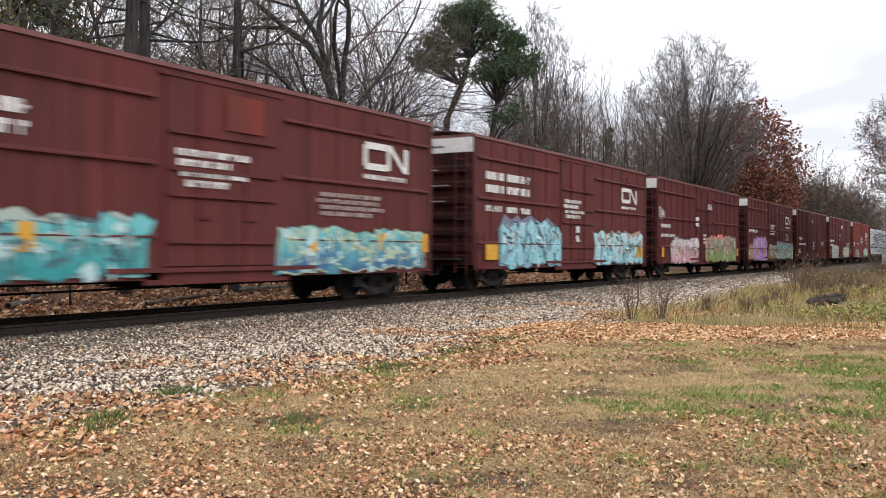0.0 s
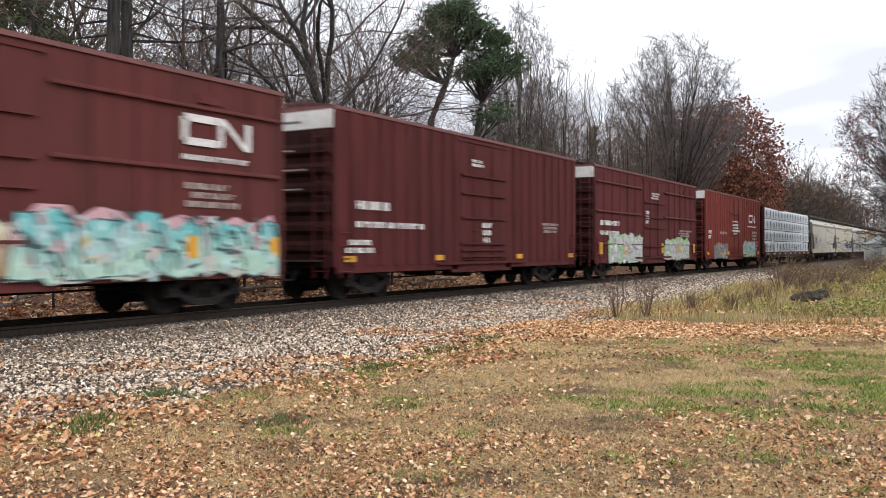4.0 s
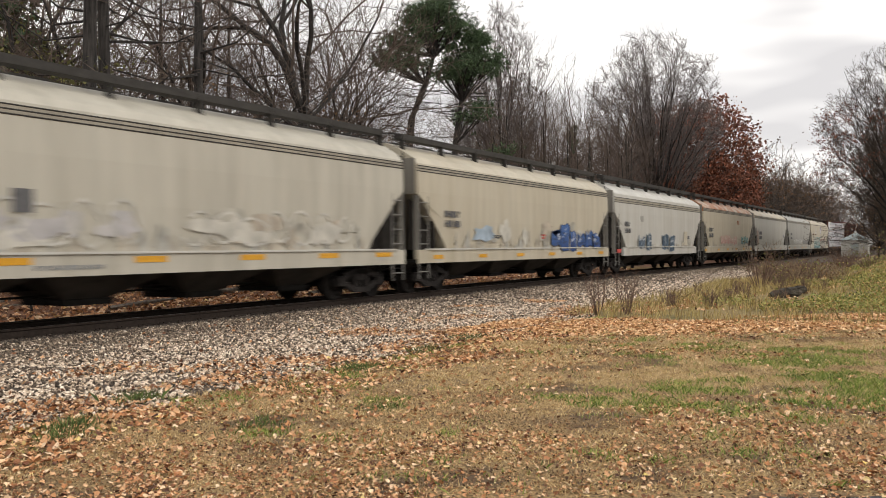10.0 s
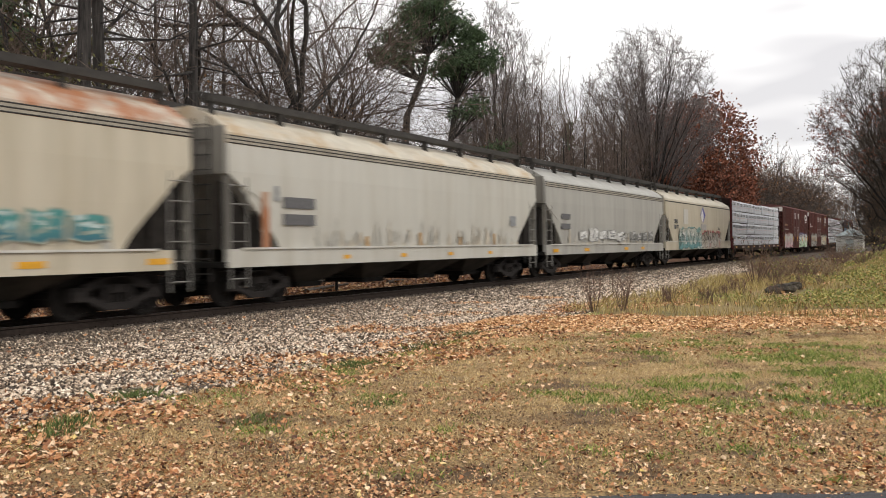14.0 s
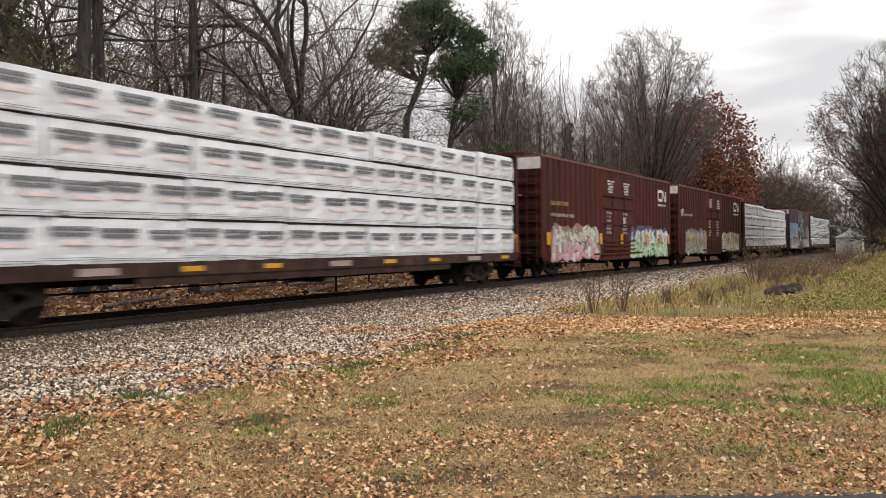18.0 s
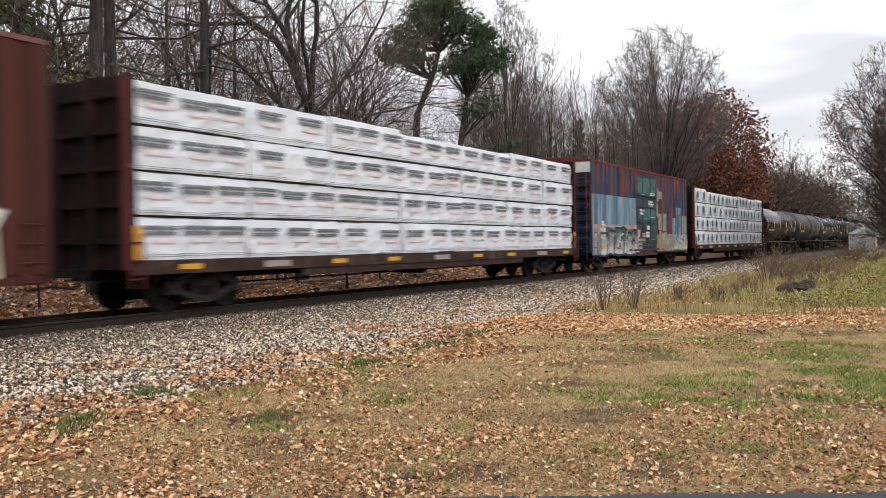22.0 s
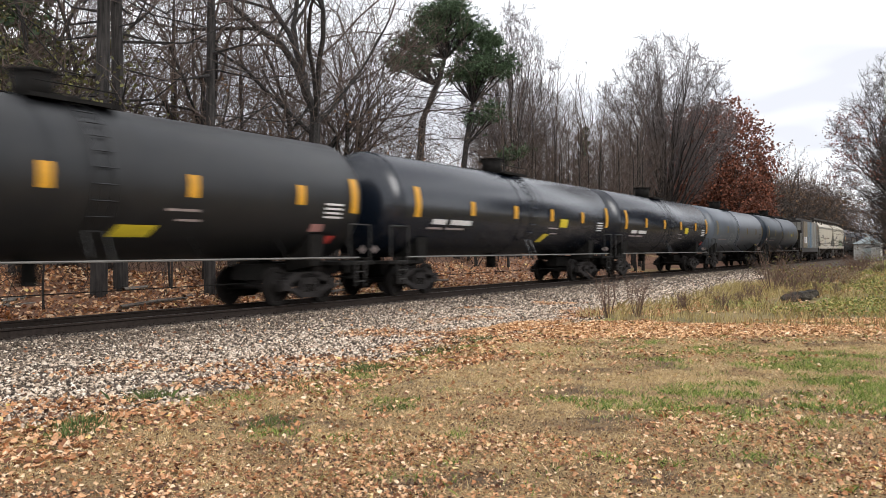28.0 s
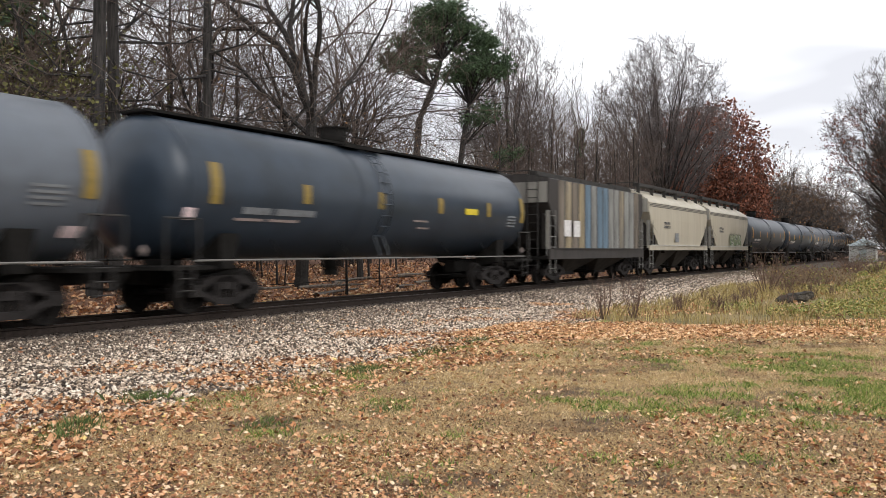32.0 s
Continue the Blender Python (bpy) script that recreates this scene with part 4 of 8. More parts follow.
strew(13, 22.5, 0, 8.6, 1250, 0.04, 0.085, lambda x, y: (np.abs(x + 0.52 * y - 19.9 + 0.6 * patch(x, y, 0.6, 3.0)) < 1.3 + nrng.normal(0, 0.35, len(x))) & (y < 8.0))
strew(4, 24, 5.7, 7.9, 520, 0.03, 0.075, lambda x, y: patch(x, y, 0.8, 6.0) + 0.4 * nrng.random(len(x)) > 0.15)
strew(4, 24, 7.2, 11.5, 380, 0.03, 0.07, lambda x, y: patch(x, y, 0.55, 8.0) + 0.3 * nrng.random(len(x)) > 0.28 + 0.08 * np.clip(y - 8.5, 0, 9))
strew(5, 20, 7.2, 13.0, 6, 0.04, 0.08, lambda x, y: x > 0)
strew(21, 44, -1, 7.0, 14, 0.08, 0.15, lambda x, y: patch(x, y, 0.5, 9.0) > 0.0)
strew(9, 60, 17.4, 25.0, 75, 0.09, 0.17, lambda x, y: x < 20 + 40 * nrng.random(len(x)))
mx, my = scatter(3, 12, 0, 7.0, 1500)
k = seen(mx, my) & (nrng.random(len(mx)) + 0.5 * patch(mx, my, 0.9, 14.0) > 0.35 + (dist(mx, my) - 4.5) * 0.14)
mx, my = mx[k], my[k]
in_band = np.concatenate([np.full(len(a), i == BAND) for i, a in enumerate(lx)])
lx, ly, ls = np.concatenate(lx), np.concatenate(ly), np.concatenate(ls)
lz = np.array([max(ground_z(a, b) + (0.05 if b > 17.9 or a > 19.5 and b < 7.5 else 0.0), bed_z(a, b) + 0.02 if b > 7.1 and b < 17.9 else -9) for a, b in zip(lx, ly)])
leaves("fallen_leaves", lx[~in_band], ly[~in_band], lz[~in_band], ls[~in_band], M_DEADLEAF, "orange-brown fallen leaves strewn over lawn and gravel")
M_PALELEAF = colour_by_island(mat("pale_dead_leaf", (0.3, 0.15, 0.07), 0.8, var=0.15, scale=25.0), [(0.0, (0.22, 0.10, 0.045)), (0.3, (0.58, 0.31, 0.14)), (0.7, (0.76, 0.48, 0.25)), (1.0, (0.88, 0.69, 0.45))])
leaves("leaf_drift", lx[in_band], ly[in_band], lz[in_band], ls[in_band], M_PALELEAF, "drift of pale orange leaves along the bank")

M_CRUMB = colour_by_island(mat("dark_leaf_crumbs", (0.1, 0.06, 0.04), 0.9, var=0.1), [(0.0, (0.04, 0.023, 0.014)), (0.4, (0.18, 0.095, 0.05)), (0.75, (0.46, 0.26, 0.13)), (1.0, (0.78, 0.56, 0.33))])
leaves("leaf_litter_crumbs", mx, my, np.array([ground_z(a, b) for a, b in zip(mx, my)]), nrng.uniform(0.007, 0.026, len(mx)), M_CRUMB, "dark crumbled leaf litter on the lawn", 0.6)


def blades(name, x, y, z, height, width, material, label, category="grass", lean=0.45):
    """Single grass blades, each a thin bent triangle pair."""
    n = len(x)
    a = nrng.uniform(0, 2 * np.pi, n)
    l = nrng.normal(0, lean, (n, 2)) * height[:, None]
    p = np.stack([x, y, z], -1)
    s = np.stack([np.cos(a), np.sin(a), np.zeros(n)], -1) * width[:, None]
    m = p + np.stack([l[:, 0] * 0.35, l[:, 1] * 0.35, height * 0.6], -1)
    t = p + np.stack([l[:, 0], l[:, 1], height], -1)
    v = np.stack([p - s, p + s, m + s * 0.6, t, m - s * 0.6], 1)
    faces = (np.array([[0, 1, 2, 3, 4]])[None] + 5 * np.arange(n)[:, None, None]).reshape(-1, 5)
    return tagged(new(name, raw(name, v.reshape(-1, 3).tolist(), faces.tolist(), material)), label, category, kind="stuff")


def lay(x, y, up=0.0):
    return np.array([ground_z(a, b) for a, b in zip(x, y)]) + up


px, py = scatter(3.5, 19, -0.2, 7.3, 1500)
k = seen(px, py) & (dist(px, py) > 5.0) & (px + 0.56 * py > 6.5)
px, py = px[k], py[k]
green = 0.40 * patch(px, py, 0.33, 20.0) + 0.45 * patch(px, py, 1.1, 21.0) + 0.6 * patch(px, py, 2.6, 25.0) + turf(px, py) * (0.46 + 1.1 * patch(px, py, 0.8, 24.0) + 0.7 * patch(px, py, 2.2, 26.0))
g = green > 0.34 + nrng.normal(0, 0.15, len(px))
thatch = ~g & (patch(px, py, 0.9, 40.0) + 0.7 * patch(px, py, 2.7, 41.0) + 0.25 * patch(px, py, 7.0, 42.0) > 0.12 + nrng.normal(0, 0.08, len(px)))
dry = ~g & ~thatch
blades("dry_grass", px[dry], py[dry], lay(px[dry], py[dry]), nrng.uniform(0.01, 0.03, dry.sum()), nrng.uniform(0.0025, 0.005, dry.sum()), M_DRYGRASS, "short dry tan lawn grass", lean=0.9)
blades("dead_thatch", px[thatch], py[thatch], lay(px[thatch], py[thatch]), nrng.uniform(0.008, 0.022, thatch.sum()), nrng.uniform(0.003, 0.006, thatch.sum()), M_THATCH, "matted brown thatch in worn spots of the lawn", lean=0.9)
blades("green_grass", px[g], py[g], lay(px[g], py[g]), nrng.uniform(0.02, 0.06, g.sum()), nrng.uniform(0.003, 0.006, g.sum()), M_GREENGRASS, "short green lawn grass in patches", lean=0.8)
tx, ty, th = [], [], []
for cx, cy, r, n, hh in ((6.5, 7.3, 0.26, 260, 0.14), (5.25, 6.75, 0.2, 160, 0.15), (4.95, 6.5, 0.25, 120, 0.11), (9.5, 6.62, 0.35, 420, 0.10), (13.6, 7.2, 0.5, 420, 0.10), (11.8, 7.0, 0.4, 300, 0.10), (8.0, 6.6, 0.4, 200, 0.08), (6.2, 5.4, 0.3, 200, 0.07), (7.4, 4.9, 0.3, 220, 0.06)):
    tx.append(nrng.normal(cx, r * 0.6, n))
    ty.append(nrng.normal(cy, r * 0.35, n))
    th.append(nrng.uniform(0.4, 1.1, n) * hh)
tx, ty, th = np.concatenate(tx), np.concatenate(ty), np.concatenate(th)
blades("grass_tufts", tx, ty, lay(tx, ty, -0.01), th, np.full(len(tx), 0.005), M_TUFT, "green grass tufts at the edge of the gravel", lean=0.5)


def clear_of_log(x, y):
    """Short turf lies open before the log."""
    return ~((np.abs(y - 4.0) < 0.85) & (x > 25.0) & (x < 28.6))


px, py = scatter(18.8, 40, -1, 9.6, 95)
k = seen(px, py) & (clear_of_log(px, py) & (py < edge_wave(30) + 0.5 + np.clip((px - 30) / 20, 0, 1) * 2)) & (patch(px, py, 0.6, 30.0) + 0.10 * (py - 3.2) > -0.12)
px, py = px[k], py[k]
blades("tall_dry_grass", px, py, lay(px, py), nrng.uniform(0.1, 0.36, len(px)), nrng.uniform(0.005, 0.010, len(px)), M_BANKGRASS, "tall dry tan grass on the bank", lean=0.35)
px, py = scatter(21.5, 46, -2, 5.5, 180)
k = clear_of_log(px, py) & (np.arctan2(py, px) > -0.05) & (patch(px, py, 0.5, 33.0) - 0.16 * (py - 2.4) > -0.1)
px, py = px[k], py[k]
leaves("low_weeds", px, py, lay(px, py, 0.04) + nrng.uniform(0, 0.2, len(px)), nrng.uniform(0.035, 0.08, len(px)), M_WEED, "low green and yellow weeds on the bank", 0.7)


# ---- shrubs, log and hut
M_SHRUB = mat("reddish_brown_stems", (0.15, 0.095, 0.07), 0.9, var=0.2, scale=8.0)
M_DRYSTEM = mat("dry_tan_stems", (0.27, 0.20, 0.13), 0.9, var=0.25, scale=8.0)


def shrub(seed, x, y, height, stems, spread, label, material=None, leafy=None):
    rng = random.Random(seed)
    ob = tagged(new("shrub"), label, "shrub")
    ob.matrix_basis = place(x, y)
    stem, twig, lf = Sticks(), Sticks(), Sticks()
    for k in range(stems):
        a, o = rng.uniform(0, 6.283), rng.random() ** 0.5
        p = Vector((math.cos(a) * spread * 0.15 * o, math.sin(a) * spread * 0.15 * o, -0.05))
        q = Vector((math.cos(a) * spread * o, math.sin(a) * spread * o, height * rng.uniform(0.6, 1.05)))
        m = p.lerp(q, 0.5) + Vector((rng.gauss(0, 0.05), rng.gauss(0, 0.05), 0.06 * height))
        stem.tube([p, m, q], [0.006 * height + 0.002, 0.005 * height + 0.002, 0.002], 4)
        for j in range(9):
            s = m.lerp(q, rng.random()) if j > 2 else p.lerp(m, rng.uniform(0.4, 1))
            e = s + Vector((rng.gauss(0, 0.13), rng.gauss(0, 0.13), rng.uniform(0.05, 0.24))) * height
            twig.tube([s, e], [0.004, 0.002], 3)
            if leafy and rng.random() < 0.4:
                lf.leaf(e, rng.uniform(0.04, 0.09), rng)
    part("stem", stem.mesh("stem", material or M_SHRUB), None, ob)
    tagged(part("twig", twig.mesh("twig", material or M_SHRUB), None, ob), kind="stuff")
    if leafy:
        part("foliage", lf.mesh("foliage", leafy), None, ob)
    return ob


shrub(1, 19.35, 6.85, 1.0, 13, 0.33, "thin bare reddish shrub beside the gravel")
shrub(2, 19.6, 6.25, 0.95, 15, 0.36, "thin bare reddish shrub beside the gravel")
shrub(3, 22.3, 5.9, 0.5, 16, 0.2, "low dry weed stalks on the bank")
shrub(4, 22.6, 5.1, 0.5, 16, 0.2, "low dry weed stalks on the bank")
shrub(5, 33.5, 5.75, 1.7, 22, 0.95, "bare many-stemmed shrub with a few leaves", leafy=M_OLIVE)
shrub(6, 38.0, 5.9, 0.9, 30, 0.9, "tangle of dry brown brush on the bank")
shrub(7, 42.0, 5.7, 1.0, 34, 1.0, "tangle of dry brown brush on the bank")
shrub(8, 46.5, 5.6, 1.0, 34, 1.2, "tangle of dry brown brush on the bank")
shrub(9, 40.0, 2.6, 0.9, 40, 1.1, "leafy yellow-green bush on the bank", leafy=M_WEED)
shrub(10, 44.0, 1.4, 1.0, 40, 1.4, "leafy yellow-green bush on the bank", leafy=M_WEED)
shrub(11, 52.0, 4.6, 1.0, 40, 1.5, "tangle of dry brown brush on the bank")
shrub(12, 60.0, 5.4, 1.1, 40, 1.6, "tangle of dry brown brush on the bank")
shrub(13, 70.0, 6.2, 1.2, 40, 1.8, "tangle of dry brown brush on the bank")
for k in range(12):
    r = random.Random(40 + k)
    shrub(20 + k, r.uniform(21.5, 36), r.uniform(3.2, 7.2), r.uniform(0.35, 0.7), 12, r.uniform(0.15, 0.3), "thin dry brown weed stalks in the grass")
for k in range(16):
    r = random.Random(640 + k)
    d = r.uniform(34, 52)
    az = radians(5.2 + 4.8 * (k + r.random()) / 16)
    dry = k % 3 < 2
    shrub(60 + k, d * math.cos(az), d * math.sin(az), r.uniform(0.6, 0.95), 26, r.uniform(0.5, 0.9), "dry brush with withered tan leaves on the bank" if dry else "leafy yellow-green bush on the bank", material=M_DRYSTEM if dry else None, leafy=M_TANLEAF if dry else M_WEED)
shrub(14, 84.0, 7.4, 1.3, 40, 2.0, "tangle of dry brown brush on the bank")

M_LOG = mat("weathered_dark_log", (0.026, 0.022, 0.017), 0.95, var=0.4, scale=7.0, bump=1.0, bump_scale=16.0, second=(0.10, 0.085, 0.066), second_at=0.56, second_scale=4.0)
bm = bmesh.new()
lrng = random.Random(3)
secs = []
for k in range(12):
    u = k / 11
    rr = (0.10 + 0.13 * math.sin(math.pi * (0.15 + 0.8 * u)))
    secs.append([(-0.68 + 1.36 * u, rr * 1.25 * math.cos(2 * math.pi * i / 12) * lrng.uniform(0.8, 1.15), 0.13 + rr * math.sin(2 * math.pi * i / 12) * lrng.uniform(0.75, 1.15)) for i in range(12)])
loft(bm, secs)
log = tagged(new("log"), "weathered dark rotten log in the grass", "log")
log.matrix_basis = pose(28.3, 4.05, ground_z(28.3, 4.05) + 0.02, 0, -12, -50) @ Matrix.Scale(0.85, 4)
part("trunk_piece", bm, M_LOG, log)
bm = bmesh.new()
rod(bm, (-0.3, -0.12, 0.2), (0.5, -0.2, 0.27), 0.07, 7, 0.04)
part("split_slab", bm, M_LOG, log)

# fallen limbs on the woodland floor behind the track
M_LIMB = mat("fallen_grey_limb", (0.19, 0.165, 0.14), 0.95, var=0.3, scale=9.0, bump=0.6, bump_scale=20.0)
for k in range(16):
    r = random.Random(200 + k)
    x, y, L = 9.5 + k * 1.6 + r.uniform(-0.5, 0.5), r.uniform(18.6, 21.5), r.uniform(1.2, 3.2)
    ob = tagged(new("fallen_limb"), "fallen grey limb on the leaf litter", "branch", "fallen limbs")
    ob.matrix_basis = pose(x, y, ground_z(x, y) + 0.1, 0, r.uniform(-4, 4), r.uniform(-35, 35))
    st = Sticks()
    st.tube([Vector((0, 0, 0)), Vector((L * 0.5, r.uniform(-0.15, 0.15), 0.04)), Vector((L, r.uniform(-0.3, 0.3), 0.02))], [r.uniform(0.06, 0.11), 0.06, 0.03], 7)
    part("limb", st.mesh("limb", M_LIMB), None, ob)

M_HUT = mat("pale_concrete_hut", (0.40, 0.395, 0.37), 0.85, var=0.14, scale=2.0, streak=True)
M_HUTROOF = mat("grey_green_roof", (0.26, 0.30, 0.30), 0.7, var=0.08, scale=4.0)
hut = tagged(new("trackside_hut"), "small pale trackside hut with hipped roof", "hut")
hut.matrix_basis = pose(131, 10.2, ground_z(131, 10.2) - 0.3)
bm = bmesh.new()
box(bm, -1.8, 1.8, -1.6, 1.6, -0.2, 2.5)
part("wall", bm, M_HUT, hut, bevel=0.03)
bm = bmesh.new()
loft(bm, [[(-2.0, -1.8, 2.5), (2.0, -1.8, 2.5), (2.0, 1.8, 2.5), (-2.0, 1.8, 2.5)], [(-0.3, -0.2, 3.4), (0.3, -0.2, 3.4), (0.3, 0.2, 3.4), (-0.3, 0.2, 3.4)]])
roof = part("roof", bm, M_HUTROOF, hut)
bm = bmesh.new()
rod(bm, (0, 0, 3.35), (0, 0, 3.7), 0.15, 8)
part("vent", bm, M_HUT, roof)
bm = bmesh.new()
box(bm, -1.84, -1.79, -0.5, 0.4, 0.0, 2.0)
part("door", bm, M_HUTROOF, hut)

# ---- paint of the train
M_OXIDE = mat("oxide_brown_paint", (0.122, 0.032, 0.030), 0.7, var=0.16, scale=2.0, streak=True, second=(0.07, 0.025, 0.0225), second_at=0.55, second_soft=0.2, second_scale=1.1, bump=0.1, bump_scale=5.0, spec=0.15)
M_OXIDE_DARK = mat("dark_oxide_paint", (0.098, 0.0235, 0.0245), 0.7, var=0.14, scale=3.0, streak=True, second=(0.045, 0.014, 0.014), second_at=0.58, second_soft=0.15, second_scale=2.0, spec=0.15)
M_REDPAINT = mat("faded_red_paint", (0.165, 0.032, 0.025), 0.65, var=0.14, scale=3.0, streak=True, second=(0.12, 0.032, 0.026), second_at=0.58, second_soft=0.16, second_scale=1.8, spec=0.2)
M_MAROON = mat("maroon_paint", (0.074, 0.017, 0.0175), 0.7, var=0.16, scale=3.0, streak=True, second=(0.095, 0.024, 0.021), second_at=0.6, second_soft=0.12, second_scale=2.5, spec=0.15)
M_BLUECAR = mat("weathered_blue_paint", (0.022, 0.045, 0.082), 0.65, var=0.3, scale=3.0, streak=True, second=(0.19, 0.05, 0.03), second_at=0.525, second_soft=0.07, second_scale=2.0, spec=0.25)
M_GREENDOOR = mat("dark_slate_door_paint", (0.028, 0.045, 0.062), 0.6, var=0.3, scale=3.0, second=(0.05, 0.10, 0.105), second_at=0.58, second_soft=0.08, second_scale=1.6)
M_PALEBLUE = mat("pale_blue_overpaint", (0.20, 0.285, 0.36), 0.7, var=0.25, scale=4.0, streak=True, second=(0.055, 0.10, 0.155), second_at=0.54, second_soft=0.12, second_scale=3.0, spec=0.25)
M_ENDWHITE = mat("white_end_panel", (0.70, 0.68, 0.65), 0.6, var=0.08, scale=5.0, second=(0.5, 0.46, 0.42), second_at=0.62, second_scale=1.5)
# Roof oxide is lightened to paint in the highlight along its edge.
M_ROOFEDGE = mat("oxide_roof", (0.17, 0.072, 0.068), 0.55, var=0.2, scale=6.0, spec=0.25)
M_HOPPER = mat("grey_hopper_paint", (0.46, 0.435, 0.37), 0.5, var=0.06, scale=2.6, second=(0.34, 0.315, 0.26), second_at=0.6, second_soft=0.2, second_scale=1.5, streak=True)
M_HOPPERTAN = mat("cream_hopper_paint", (0.48, 0.435, 0.345), 0.5, var=0.06, scale=2.6, second=(0.38, 0.33, 0.24), second_at=0.6, second_soft=0.2, second_scale=1.5, streak=True)
M_HOPPERWHITE = mat("white_hopper_paint", (0.52, 0.51, 0.475), 0.45, var=0.055, scale=2.6, second=(0.42, 0.40, 0.35), second_at=0.58, second_soft=0.2, second_scale=1.5, streak=True)
M_HOPPERCOOL = mat("pale_grey_hopper_paint", (0.37, 0.365, 0.335), 0.5, var=0.05, scale=2.6, second=(0.27, 0.26, 0.24), second_at=0.58, second_soft=0.2, second_scale=1.5, streak=True)
M_HOPPERPALE = mat("pale_cream_hopper_paint", (0.475, 0.465, 0.42), 0.42, var=0.04, scale=2.6, second=(0.38, 0.355, 0.30), second_at=0.62, second_soft=0.18, second_scale=1.5, streak=True)
M_SEAMBAND = mat("dusty_seam_band", (0.30, 0.275, 0.225), 0.7, var=0.15, scale=2.0)
M_RUSTROOF = mat("rusted_cream_roof", (0.45, 0.40, 0.33), 0.65, var=0.15, scale=3.0, second=(0.33, 0.13, 0.055), second_at=0.48, second_soft=0.12, second_scale=1.0)
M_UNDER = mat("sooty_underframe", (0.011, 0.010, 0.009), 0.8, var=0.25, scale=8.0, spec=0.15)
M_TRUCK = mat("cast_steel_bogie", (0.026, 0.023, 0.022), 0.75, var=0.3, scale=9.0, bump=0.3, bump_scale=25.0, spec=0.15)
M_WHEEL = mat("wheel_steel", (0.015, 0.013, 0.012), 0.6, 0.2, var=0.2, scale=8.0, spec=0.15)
# Near-black colour carries the shade of the open bays under hopper ends.
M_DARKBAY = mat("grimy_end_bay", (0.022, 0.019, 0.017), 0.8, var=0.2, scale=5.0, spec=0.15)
M_WALK = mat("galvanised_walkway", (0.045, 0.042, 0.039), 0.65, 0.2, var=0.2, scale=8.0, spec=0.3)
# End walls: dirt, plus the neighbouring car's shadow mixed into the dark colour.
M_ENDDIRT_SHADE = mat("sooty_brown_end", (0.042, 0.0135, 0.012), 0.8, var=0.25, scale=3.0, second=(0.022, 0.011, 0.0095), second_at=0.52, second_soft=0.2, second_scale=1.2, spec=0.12)
# Bulkhead faces: grime and the occluded end's shade, both put into the colour.
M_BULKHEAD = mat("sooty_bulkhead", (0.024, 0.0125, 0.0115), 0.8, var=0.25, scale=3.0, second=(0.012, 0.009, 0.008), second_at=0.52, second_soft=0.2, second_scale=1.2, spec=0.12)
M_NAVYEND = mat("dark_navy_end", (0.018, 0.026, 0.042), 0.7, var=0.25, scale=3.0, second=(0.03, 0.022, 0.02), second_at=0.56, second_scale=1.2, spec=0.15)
M_RUSTOXIDE = mat("rusty_oxide_paint", (0.090, 0.0255, 0.0205), 0.7, var=0.16, scale=2.0, streak=True, second=(0.044, 0.018, 0.0155), second_at=0.54, second_soft=0.2, second_scale=1.1, spec=0.15)
M_DECKSILL = mat("grimy_brown_sill", (0.040, 0.022, 0.018), 0.75, var=0.25, scale=3.0, second=(0.085, 0.05, 0.036), second_at=0.6, second_soft=0.08, second_scale=1.8, spec=0.2)
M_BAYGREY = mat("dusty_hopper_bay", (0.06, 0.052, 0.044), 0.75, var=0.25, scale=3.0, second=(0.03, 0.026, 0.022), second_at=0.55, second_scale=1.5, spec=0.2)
M_ENDSHEET = mat("sooty_end_sheet", (0.29, 0.275, 0.24), 0.6, var=0.2, scale=2.0, streak=True, second=(0.14, 0.13, 0.115), second_at=0.55, second_soft=0.2, second_scale=1.2)
M_GRIP = mat("pale_worn_grab_iron", (0.17, 0.163, 0.15), 0.6, var=0.15, scale=9.0)
M_BLACKTANK = mat("black_tank_paint", (0.009, 0.0095, 0.0105), 0.42, var=0.15, scale=2.0, second=(0.012, 0.0115, 0.011), second_at=0.55, second_scale=1.0, spec=0.5)
M_GLOSSTANK = mat("glossy_black_tank_paint", (0.004, 0.0075, 0.0145), 0.25, var=0.15, scale=2.0, second=(0.006, 0.0085, 0.014), second_at=0.57, second_scale=1.0, spec=0.85)
M_DIRTYTANK = mat("brown_dusted_black_tank", (0.008, 0.007, 0.0065), 0.2, var=0.25, scale=2.0, streak=True, second=(0.02, 0.016, 0.013), second_at=0.62, second_scale=1.2, spec=0.45)
M_GREYTANK = mat("grey_tank_paint", (0.108, 0.125, 0.149), 0.32, var=0.06, scale=2.0, second=(0.08, 0.09, 0.105), second_at=0.6, second_soft=0.25, second_scale=0.6)
M_FARGREY = mat("dull_grey_tank_paint", (0.068, 0.076, 0.088), 0.4, var=0.08, scale=2.0, second=(0.045, 0.05, 0.058), second_at=0.58, second_soft=0.2, second_scale=0.8)
M_SLATETANK = mat("slate_blue_tank_paint", (0.028, 0.040, 0.057), 0.34, var=0.08, scale=2.0, second=(0.018, 0.025, 0.034), second_at=0.58, second_soft=0.2, second_scale=0.8, spec=0.4)
M_STENCIL = mat("white_stencil", (0.66, 0.64, 0.62), 0.65, var=0.15, scale=12.0)
M_FADEDWHITE = mat("faded_white_stencil", (0.165, 0.175, 0.185), 0.65, var=0.15, scale=12.0)
M_DIMSTENCIL = mat("faded_stencil", (0.33, 0.27, 0.25), 0.65, var=0.15, scale=12.0)
M_DARKSTENCIL = mat("dark_stencil", (0.10, 0.10, 0.105), 0.65, var=0.15, scale=12.0)
M_REFLECT = mat("yellow_reflector", (0.62, 0.31, 0.02), 0.4, var=0.08, scale=10.0)
